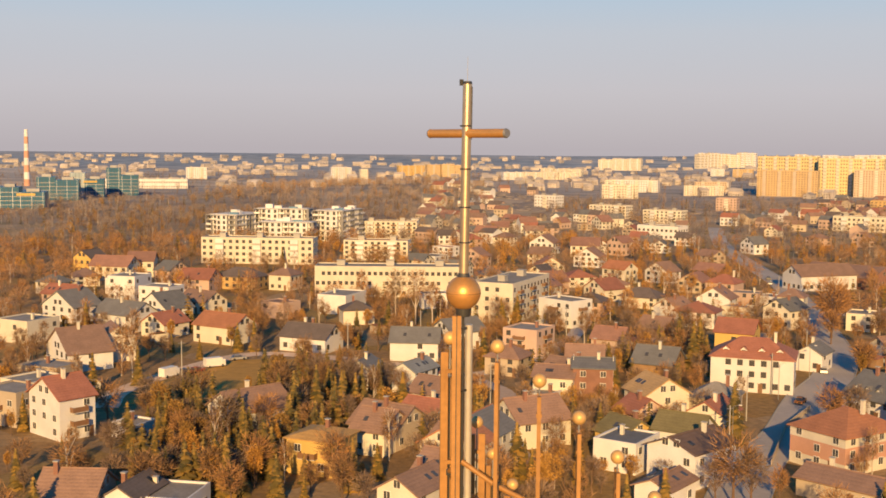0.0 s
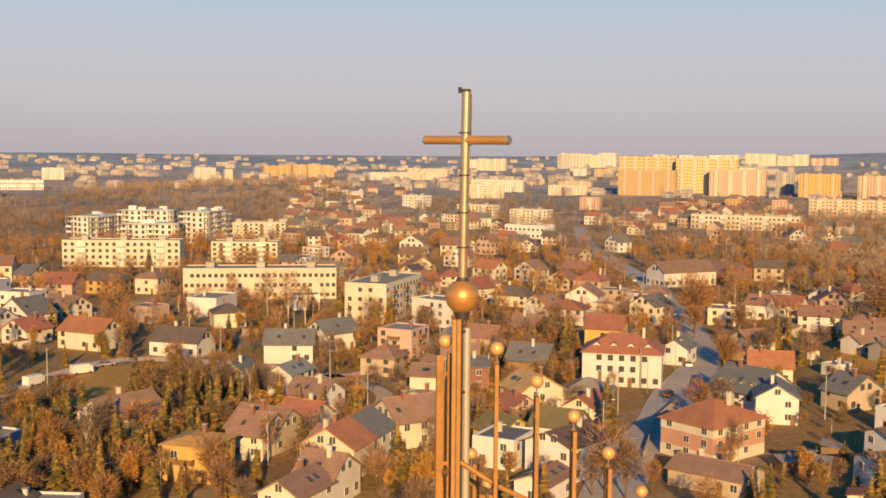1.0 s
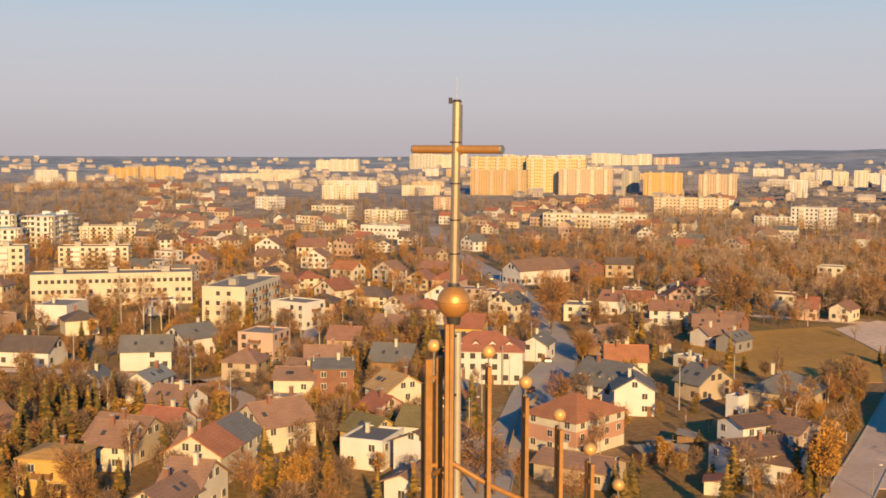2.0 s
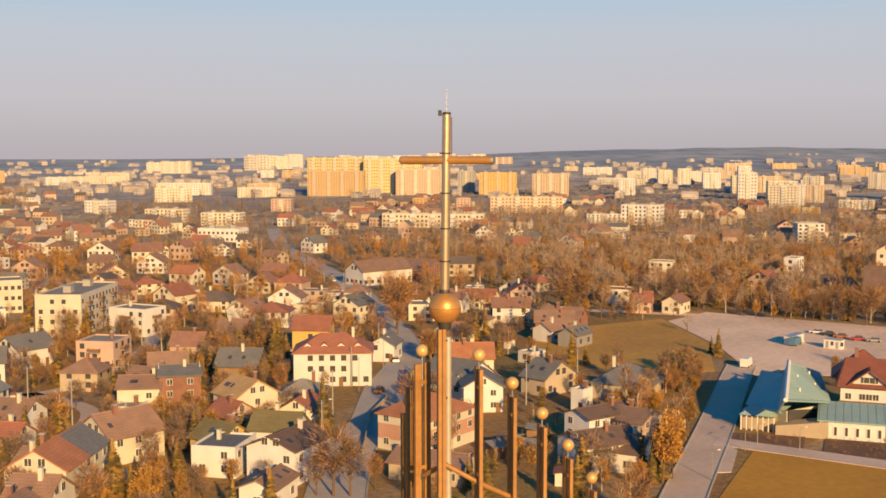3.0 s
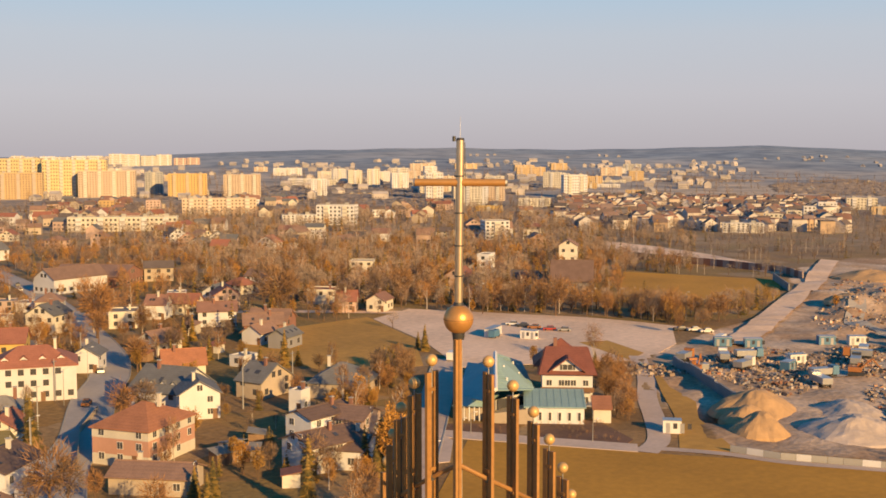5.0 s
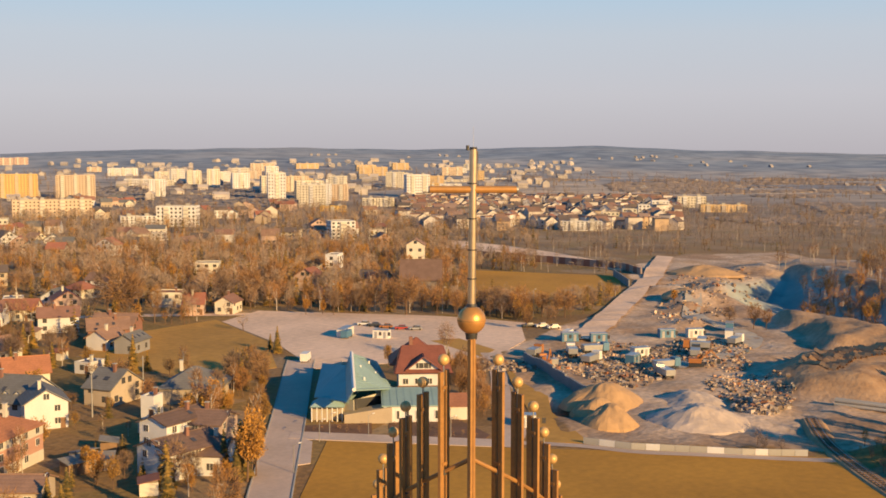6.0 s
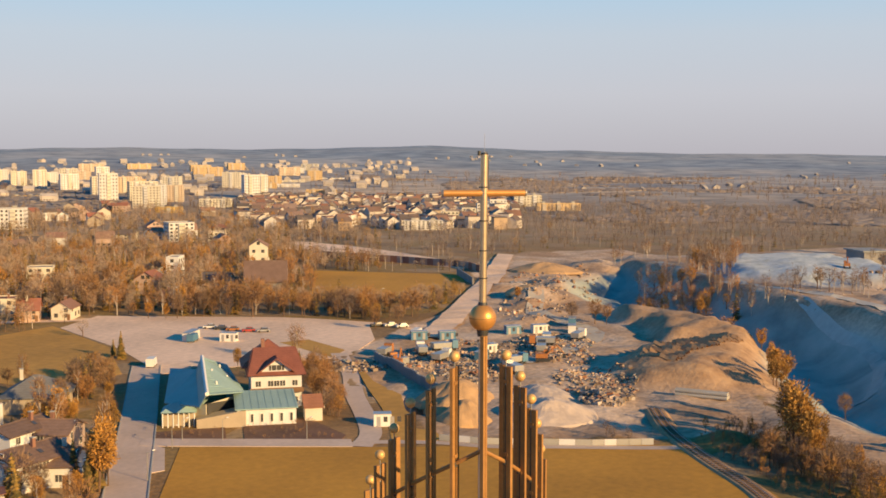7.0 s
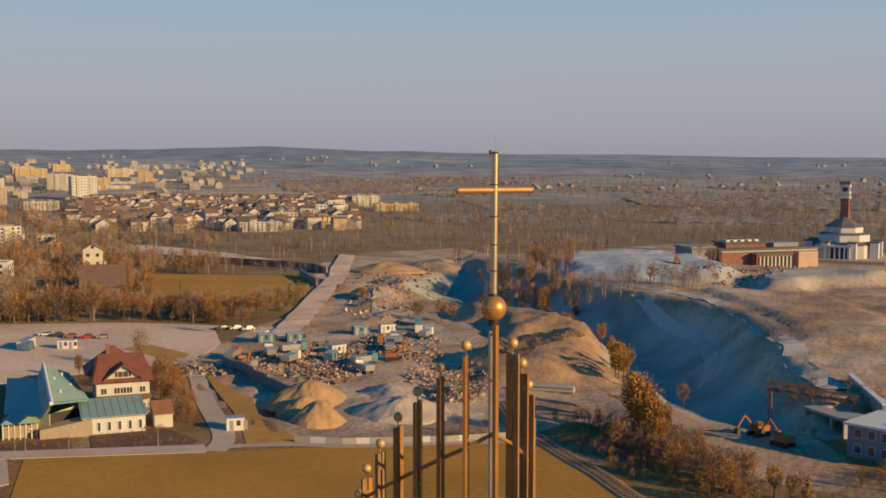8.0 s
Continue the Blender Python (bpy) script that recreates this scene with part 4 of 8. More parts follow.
house(61.2, 160.3, -44.8, 13.3, 8.0, 3.0, 'p', 'gable', 'beige', 'brown', 1, pitch=20)
house(89.0, 217.5, -58.8, 12.5, 14.0, 4.5, 'p', 'gable', 'white', 'slate', 2, dorm=4)
house(90.1, 207.3, -17.6, 8.4, 12.0, 5.5, 'g', 'gable', 'white', 'slate', 2)
house(104.4, 245.7, -20.5, 10.2, 10.0, 4.0, 'p', 'gable', 'cream', 'orange', 1)
house(91.3, 156.5, -84.9, 9.2, 12.0, 4.8, 'g', 'gable', 'white', 'darkbrown', 2, pitch=20)
house(95.1, 155.0, -49.0, 8.9, 10.0, 3.6, 'p', 'gable', 'white', 'darkbrown', 1, pitch=20)
house(100.8, 173.8, -75.0, 6.9, 12.0, 5.0, 'g', 'gable', 'white', 'darkbrown', 2, pitch=20)
house(106.1, 171.9, -56.6, 10.0, 9.0, 4.2, 'p', 'gable', 'rosewall', 'brown', 2, pitch=20)
house(126.0, 205.6, -46.5, 13.4, 13.0, 3.6, 'p', 'hip', 'beige', 'slate', 1)
house(108.9, 196.0, -59.1, 3.0, 4.0, 4.5, 'p', 'flat', 'white', 'tar', 1)
house(111.0, 215.9, -67.4, 7.3, 11.0, 4.0, 'p', 'gable', 'beige', 'slate', 2)
house(124.0, 251.4, -67.2, 4.7, 6.0, 2.6, 'p', 'flat', 'white', 'tar', 1)
house(156.4, 295.8, -49.0, 12.7, 9.0, 4.5, 'p', 'gable', 'brick', 'brown', 2)
house(144.5, 280.6, -64.8, 6.9, 9.0, 3.5, 'g', 'gable', 'white', 'brown', 1)
house(146.9, 270.3, -57.4, 6.2, 9.0, 3.5, 'g', 'gable', 'slatewall', 'slate', 1)
house(28.8, 178.0, -33.2, 8.0, 10.0, 5.0, 'p', 'flat', 'white', 'slate', 2)
house(38.6, 170.8, -45.3, 9.4, 12.0, 6.0, 'g', 'gable', 'white', 'darkbrown', 2, pitch=22)
house(39.9, 184.1, -30.9, 8.6, 8.0, 5.5, 'p', 'gable', 'white', 'greenroof', 2)
house(29.8, 186.8, -56.5, 7.6, 8.0, 4.0, 'p', 'gable', 'yellow', 'greenroof', 1)
house(52.9, 217.1, -25.5, 8.8, 10.0, 4.5, 'p', 'hip', 'beige', 'tar', 1)
house(49.5, 204.1, -32.7, 7.7, 9.0, 4.0, 'g', 'gable', 'cream', 'red', 2)
house(31.8, 156.7, -36.5, 6.0, 9.0, 3.5, 'g', 'gable', 'white', 'brown', 1, pitch=22)
house(35.5, 206.5, -61.9, 6.3, 8.0, 3.5, 'p', 'gable', 'rose', 'red', 1)
house(12.9, 194.2, -64.1, 11.3, 11.0, 5.0, 'g', 'gable', 'cream', 'brown', 2)
house(23.8, 236.7, -36.6, 8.9, 10.0, 5.0, 'p', 'gable', 'cream', 'brown', 2)
house(56.7, 311.5, -38.8, 8.8, 9.0, 4.0, 'p', 'gable', 'brick', 'brown', 2)
house(40.6, 291.4, -25.5, 8.5, 9.0, 4.0, 'p', 'gable', 'rosewall', 'rose', 1)
house(63.2, 381.2, -31.6, 14.0, 10.0, 4.0, 'p', 'hip', 'cream', 'dark', 2)
house(69.9, 358.1, -42.3, 9.2, 10.0, 3.5, 'g', 'gable', 'white', 'brown', 1)
house(57.4, 415.3, -47.7, 9.0, 9.0, 4.0, 'p', 'hip', 'cream', 'brown', 2)
house(65.2, 455.1, -46.8, 11.6, 9.0, 6.0, 'p', 'gable', 'cream', 'orange', 2)
house(83.3, 456.6, -47.1, 11.7, 9.0, 5.0, 'g', 'gable', 'white', 'brown', 2)
house(106.7, 470.5, -46.7, 12.8, 9.0, 4.0, 'p', 'gable', 'brick', 'rose', 2)
house(102.5, 392.2, -25.6, 9.3, 9.0, 4.0, 'p', 'flat', 'rosewall', 'tar', 2)
house(110.9, 390.6, -48.6, 8.5, 8.0, 3.0, 'p', 'flat', 'white', 'tar', 1)
house(114.6, 377.5, -25.6, 8.9, 9.0, 5.0, 'p', 'hip', 'cream', 'brown', 2)
house(91.1, 358.2, -35.6, 8.0, 8.0, 3.5, 'p', 'flat', 'cream', 'tar', 1)
house(160.3, 456.4, -43.2, 31.1, 26.0, 4.5, 'p', 'gable', 'brick', 'brown', 1, pitch=16, kind='long hall')
house(143.3, 440.0, -71.0, 12.6, 26.0, 6.0, 'g', 'gable', 'white', 'brown', 1)
house(124.5, 335.6, -25.6, 8.7, 11.0, 5.0, 'p', 'flat', 'cream', 'tar', 2)
house(140.8, 346.5, -38.3, 6.9, 9.0, 5.0, 'p', 'gable', 'white', 'rose', 2)
house(152.6, 351.9, -42.1, 11.0, 9.0, 4.0, 'p', 'gable', 'cream', 'red', 2)
house(155.0, 363.4, -25.6, 6.6, 8.0, 6.0, 'p', 'flat', 'white', 'tar', 2)
house(114.1, 283.4, -69.7, 8.7, 9.0, 3.6, 'g', 'gable', 'cream', 'brown', 1)
house(134.7, 308.1, -40.6, 4.6, 8.0, 3.2, 'p', 'hip', 'cream', 'brown', 1)
house(174.2, 370.1, -51.1, 8.3, 9.0, 4.5, 'g', 'gable', 'white', 'slate', 2)
house(149.6, 288.8, -25.5, 11.6, 9.0, 4.5, 'p', 'gable', 'brick', 'brown', 2)
house(206.2, 347.0, -44.5, 10.7, 10.0, 5.0, 'p', 'flat', 'cream', 'orange', 2)
house(201.4, 323.2, -38.3, 6.9, 10.0, 4.0, 'p', 'gable', 'rose', 'red', 2)
house(211.3, 317.2, -52.7, 6.6, 10.0, 4.0, 'g', 'gable', 'cream', 'rose', 2)
house(303.4, 375.3, -58.8, 8.6, 9.0, 5.0, 'g', 'gable', 'white', 'slate', 2)
house(304.6, 371.9, -55.0, 5.4, 10.0, 11.0, 'p', 'flat', 'white', 'tar', 4, kind='apartment block')
house(255.1, 316.5, -44.4, 5.0, 7.0, 3.0, 'p', 'gable', 'white', 'rose', 1)
house(297.7, 309.6, -45.3, 16.0, 16.0, 6.0, 'p', 'gable', 'slatewall', 'darkbrown', 1, pitch=42, kind='church')
house(361.1, 378.9, -46.6, 8.5, 9.0, 12.0, 'g', 'gable', 'cream', 'brown', 3)
house(456.6, 548.8, -25.9, 16.1, 14.0, 11.8, 'p', 'flat', 'white', 'tar', 5, kind='apartment block')
house(267.1, 414.4, -40.1, 10.6, 10.0, 7.0, 'p', 'flat', 'cream', 'tar', 3)
house(426.5, 749.4, -26.0, 26.0, 14.0, 8.0, 'p', 'flat', 'white', 'tar', 4, kind='apartment block')
house(455.6, 739.9, -44.6, 29.8, 16.0, 15.0, 'p', 'flat', 'white', 'tar', 5, kind='apartment block')
house(295.0, 770.4, -28.9, 75.8, 14.0, 10.0, 'p', 'flat', 'cream', 'tar', 3, kind='apartment block')
house(79.1, 1044.9, -39.7, 23.7, 14.0, 11.6, 'p', 'flat', 'white', 'tar', 4, kind='apartment block')
house(119.6, 909.7, -33.6, 32.7, 13.0, 10.0, 'p', 'flat', 'cream', 'tar', 4, kind='apartment block')
house(153.1, 849.3, -33.2, 30.9, 13.0, 9.5, 'p', 'flat', 'cream', 'tar', 4, kind='apartment block')
house(124.2, 694.5, -36.3, 27.9, 14.0, 8.0, 'p', 'flat', 'white', 'tar', 2, kind='commercial hall')
house(63.3, 570.3, -13.3, 14.6, 12.0, 6.0, 'p', 'gable', 'cream', 'rose', 2)
house(43.1, 584.8, -25.7, 13.2, 11.0, 6.0, 'g', 'gable', 'white', 'brown', 2)
house(82.4, 579.5, -46.2, 9.7, 10.0, 7.0, 'g', 'gable', 'rose', 'rose', 2)
house(59.6, 518.3, -25.7, 12.7, 10.0, 5.0, 'g', 'gable', 'white', 'brown', 2)
house(37.6, 528.9, -25.7, 10.7, 10.0, 5.0, 'p', 'gable', 'cream', 'brown', 2)
house(240.3, 1023.0, -26.2, 18.7, 12.0, 12.0, 'p', 'flat', 'rose', 'tar', 5, kind='apartment block')
house(383.1, 1335.8, -27.4, 69.8, 16.0, 30.0, 'p', 'flat', 'apricot', 'tar', 11, kind='tower block')
house(401.3, 1401.1, -31.3, 72.2, 14.0, 46.0, 'p', 'flat', 'lemon', 'tar', 11, kind='tower block')
house(460.5, 1344.6, -30.2, 74.5, 14.0, 44.0, 'p', 'flat', 'lemon', 'tar', 11, kind='tower block')
house(485.7, 1306.2, -27.5, 65.6, 16.0, 31.0, 'p', 'flat', 'peach', 'tar', 11, kind='tower block')
house(552.7, 1326.1, -27.4, 21.6, 16.0, 28.0, 'p', 'flat', 'greywall', 'tar', 11, kind='tower block')
house(565.4, 1256.2, -27.2, 45.6, 16.0, 27.0, 'p', 'flat', 'gold', 'tar', 11, kind='tower block')
house(614.5, 1211.3, -27.1, 43.5, 16.0, 26.0, 'p', 'flat', 'peach', 'tar', 11, kind='tower block')
house(439.5, 913.0, -26.3, 64.9, 12.0, 15.0, 'p', 'flat', 'peach', 'tar', 5, kind='apartment block')
house(365.3, 989.7, -26.3, 13.3, 12.0, 12.0, 'p', 'flat', 'ochrewall', 'tar', 5, kind='apartment block')
house(402.1, 971.5, -26.3, 12.7, 12.0, 12.0, 'p', 'flat', 'rose', 'tar', 5, kind='apartment block')

# distant estates
house(974, 1571, -26.6, 22, 14, 29.4, 'p', 'flat', 'white', 'tar', 9, kind='tower block', z=0.0)
house(949, 1485, -26.5, 22, 14, 28.0, 'p', 'flat', 'cream', 'tar', 9, kind='tower block', z=0.0)
house(1036, 1540, -26.6, 27, 14, 24.8, 'p', 'flat', 'white', 'tar', 9, kind='tower block', z=0.0)
house(911, 1308, -26.4, 24, 14, 26.7, 'p', 'flat', 'white', 'tar', 9, kind='tower block', z=0.0)
house(853, 1155, -26.3, 31, 14, 26.1, 'p', 'flat', 'cream', 'tar', 9, kind='tower block', z=0.0)
house(802, 1017, -26.2, 32, 14, 23.4, 'p', 'flat', 'cream', 'tar', 9, kind='tower block', z=0.0)
house(1753, 2420, -27.9, 31, 14, 34.2, 'p', 'flat', 'white', 'tar', 9, kind='tower block', z=0.0)
house(1796, 2389, -27.5, 30, 14, 31.3, 'p', 'flat', 'white', 'tar', 9, kind='tower block', z=0.0)
house(1549, 1967, -27.0, 50, 14, 31.6, 'p', 'flat', 'apricot', 'tar', 9, kind='tower block', z=0.0)
house(1900, 2307, -27.5, 32, 14, 25.7, 'p', 'flat', 'cream', 'tar', 9, kind='tower block', z=0.0)
house(1564, 1788, -26.9, 42, 14, 29.6, 'p', 'flat', 'apricot', 'tar', 9, kind='tower block', z=0.0)
house(2002, 2220, -27.5, 32, 14, 23.1, 'p', 'flat', 'gold', 'tar', 9, kind='tower block', z=0.0)
house(1778, 1912, -27.1, 43, 14, 23.6, 'p', 'flat', 'gold', 'tar', 9, kind='tower block', z=0.0)
house(1794, 2109, -27.2, 32, 14, 25.3, 'p', 'flat', 'cream', 'tar', 9, kind='tower block', z=0.0)
house(624, 2942, -29.4, 37, 14, 49.1, 'p', 'flat', 'white', 'tar', 9, kind='tower block', z=0.0)
house(655, 2921, -29.4, 37, 14, 44.2, 'p', 'flat', 'cream', 'tar', 9, kind='tower block', z=0.0)
house(689, 2904, -29.4, 37, 14, 45.3, 'p', 'flat', 'cream', 'tar', 9, kind='tower block', z=0.0)
house(721, 2883, -29.4, 37, 14, 50.3, 'p', 'flat', 'white', 'tar', 9, kind='tower block', z=0.0)
house(347, 2783, -27.2, 36, 14, 31.6, 'p', 'flat', 'cream', 'tar', 9, kind='tower block', z=0.0)
house(379, 2764, -27.2, 36, 14, 33.3, 'p', 'flat', 'cream', 'tar', 9, kind='tower block', z=0.0)
house(411, 2744, -27.2, 36, 14, 34.4, 'p', 'flat', 'cream', 'tar', 9, kind='tower block', z=0.0)
house(850, 2872, -30.5, 31, 14, 47.8, 'p', 'flat', 'cream', 'tar', 9, kind='tower block', z=0.0)
house(875, 2851, -30.5, 31, 14, 45.1, 'p', 'flat', 'cream', 'tar', 9, kind='tower block', z=0.0)
house(1072, 2795, -28.0, 38, 14, 52.7, 'p', 'flat', 'cream', 'tar', 9, kind='tower block', z=0.0)
house(1106, 2777, -28.0, 38, 14, 51.6, 'p', 'flat', 'cream', 'tar', 9, kind='tower block', z=0.0)
house(1143, 2761, -28.0, 38, 14, 47.7, 'p', 'flat', 'cream', 'tar', 9, kind='tower block', z=0.0)
house(1177, 2743, -28.0, 38, 14, 50.9, 'p', 'flat', 'cream', 'tar', 9, kind='tower block', z=0.0)
house(917, 2854, -29.9, 37, 14, 46.4, 'p', 'flat', 'white', 'tar', 9, kind='tower block', z=0.0)
house(951, 2838, -29.9, 37, 14, 44.7, 'p', 'flat', 'cream', 'tar', 9, kind='tower block', z=0.0)
house(985, 2820, -29.9, 37, 14, 47.1, 'p', 'flat', 'white', 'tar', 9, kind='tower block', z=0.0)
house(1016, 2797, -29.9, 37, 14, 47.8, 'p', 'flat', 'cream', 'tar', 9, kind='tower block', z=0.0)
house(1215, 2730, -28.4, 32, 14, 42.0, 'p', 'flat', 'rose', 'tar', 9, kind='tower block', z=0.0)
house(1246, 2717, -28.4, 32, 14, 42.9, 'p', 'flat', 'rose', 'tar', 9, kind='tower block', z=0.0)
house(1411, 2634, -28.0, 45, 14, 25.2, 'p', 'flat', 'white', 'tar', 9, kind='tower block', z=0.0)
house(173, 2342, -26.8, 29, 14, 16.3, 'p', 'flat', 'cream', 'tar', 9, kind='tower block', z=0.0)
house(201, 2330, -26.8, 29, 14, 15.2, 'p', 'flat', 'cream', 'tar', 9, kind='tower block', z=0.0)
house(227, 2315, -26.8, 29, 14, 14.9, 'p', 'flat', 'cream', 'tar', 9, kind='tower block', z=0.0)
house(-123, 2300, 21.1, 28, 14, 19.7, 'p', 'flat', 'gold', 'tar', 7, kind='tower block', z=0.0)
house(-97, 2313, 21.1, 28, 14, 19.8, 'p', 'flat', 'gold', 'tar', 7, kind='tower block', z=0.0)
house(-63, 2231, 20.3, 27, 14, 23.2, 'p', 'flat', 'apricot', 'tar', 7, kind='tower block', z=0.0)
house(-35, 2238, 20.3, 27, 14, 23.9, 'p', 'flat', 'apricot', 'tar', 7, kind='tower block', z=0.0)
house(-9, 2248, 20.3, 27, 14, 22.0, 'p', 'flat', 'apricot', 'tar', 7, kind='tower block', z=0.0)
house(-217, 1970, 18.7, 36, 14, 20.7, 'p', 'flat', 'white', 'tar', 7, kind='tower block', z=0.0)
house(-175, 1947, 18.4, 13, 14, 18.5, 'p', 'flat', 'cream', 'tar', 7, kind='tower block', z=0.0)
house(86, 2070, 18.7, 36, 14, 12.8, 'p', 'flat', 'white', 'tar', 7, kind='tower block', z=0.0)
house(120, 2082, 18.7, 36, 14, 13.0, 'p', 'flat', 'cream', 'tar', 7, kind='tower block', z=0.0)
house(154, 2095, 18.7, 36, 14, 13.5, 'p', 'flat', 'cream', 'tar', 7, kind='tower block', z=0.0)
house(190, 2105, 18.7, 36, 14, 12.7, 'p', 'flat', 'cream', 'tar', 7, kind='tower block', z=0.0)
house(597, 2858, 38.8, 42, 14, 46.3, 'p', 'flat', 'cream', 'tar', 7, kind='tower block', z=0.0)
house(628, 2887, 38.8, 42, 14, 49.3, 'p', 'flat', 'cream', 'tar', 7, kind='tower block', z=0.0)
house(661, 2914, 38.8, 42, 14, 47.3, 'p', 'flat', 'cream', 'tar', 7, kind='tower block', z=0.0)
house(694, 2943, 38.8, 42, 14, 45.1, 'p', 'flat', 'white', 'tar', 7, kind='tower block', z=0.0)
house(728, 2968, 38.8, 42, 14, 50.6, 'p', 'flat', 'cream', 'tar', 7, kind='tower block', z=0.0)
house(-452, 1890, 18.7, 34, 14, 19.9, 'p', 'flat', 'white', 'tar', 7, kind='tower block', z=0.0)
house(633, 490, -49.0, 28, 10, 6.5, 'p', 'flat', 'white', 'tar', 4, kind='apartment block', z=0.0)
house(710, 522, -49.0, 13, 10, 8.9, 'p', 'flat', 'cream', 'tar', 4, kind='apartment block', z=0.0)
house(756, 537, -49.0, 12, 10, 9.4, 'p', 'flat', 'cream', 'tar', 4, kind='apartment block', z=0.0)
house(805, 557, -48.9, 10, 10, 10.8, 'p', 'flat', 'white', 'tar', 4, kind='apartment block', z=0.0)
house(877, 589, -48.9, 16, 10, 11.1, 'p', 'flat', 'white', 'tar', 4, kind='apartment block', z=0.0)
house(991, 628, -48.9, 29, 10, 11.1, 'p', 'flat', 'cream', 'tar', 4, kind='apartment block', z=0.0)
house(933, 556, -48.9, 43, 10, 6.5, 'p', 'flat', 'apricot', 'tar', 4, kind='apartment block', z=0.0)
house(946, 718, -48.9, 54, 10, 4.2, 'p', 'flat', 'cream', 'tar', 4, kind='apartment block', z=0.0)
house(1322, 1330, -48.9, 32, 10, 9.7, 'p', 'flat', 'cream', 'tar', 4, kind='apartment block', z=0.0)
house(1346, 1308, -48.9, 32, 10, 10.6, 'p', 'flat', 'cream', 'tar', 4, kind='apartment block', z=0.0)
house(1195, 1176, -48.9, 34, 10, 9.2, 'p', 'flat', 'white', 'tar', 4, kind='apartment block', z=0.0)
house(716, 744, -48.9, 34, 10, 6.8, 'p', 'flat', 'cream', 'tar', 4, kind='apartment block', z=0.0)
house(1496, 1393, -48.8, 30, 10, 10.0, 'p', 'flat', 'white', 'tar', 4, kind='apartment block', z=0.0)
house(1518, 1371, -48.8, 30, 10, 9.5, 'p', 'flat', 'white', 'tar', 4, kind='apartment block', z=0.0)
house(1138, 1166, -48.9, 33, 10, 11.4, 'p', 'flat', 'ochrewall', 'tar', 4, kind='apartment block', z=0.0)
house(1079, 1002, -48.9, 41, 10, 7.4, 'p', 'flat', 'apricot', 'tar', 4, kind='apartment block', z=0.0)
house(925, 913, -48.9, 29, 10, 7.2, 'p', 'flat', 'cream', 'tar', 4, kind='apartment block', z=0.0)
house(762, 853, -48.9, 32, 10, 9.2, 'p', 'flat', 'cream', 'tar', 4, kind='apartment block', z=0.0)
house(675, 820, -48.9, 24, 10, 5.3, 'p', 'flat', 'yellow', 'tar', 4, kind='apartment block', z=0.0)
house(866, 1510, -48.9, 36, 10, 16.2, 'p', 'flat', 'white', 'tar', 4, kind='apartment block', z=0.0)
house(891, 1482, -48.9, 36, 10, 14.6, 'p', 'flat', 'cream', 'tar', 4, kind='apartment block', z=0.0)
house(746, 1220, -48.9, 33, 10, 4.5, 'p', 'flat', 'apricot', 'tar', 4, kind='apartment block', z=0.0)
house(767, 1193, -48.9, 33, 10, 4.3, 'p', 'flat', 'gold', 'tar', 4, kind='apartment block', z=0.0)

# ---- church spire: cross, ball and two wings of paired bars ----
BALL_Z = 52.7


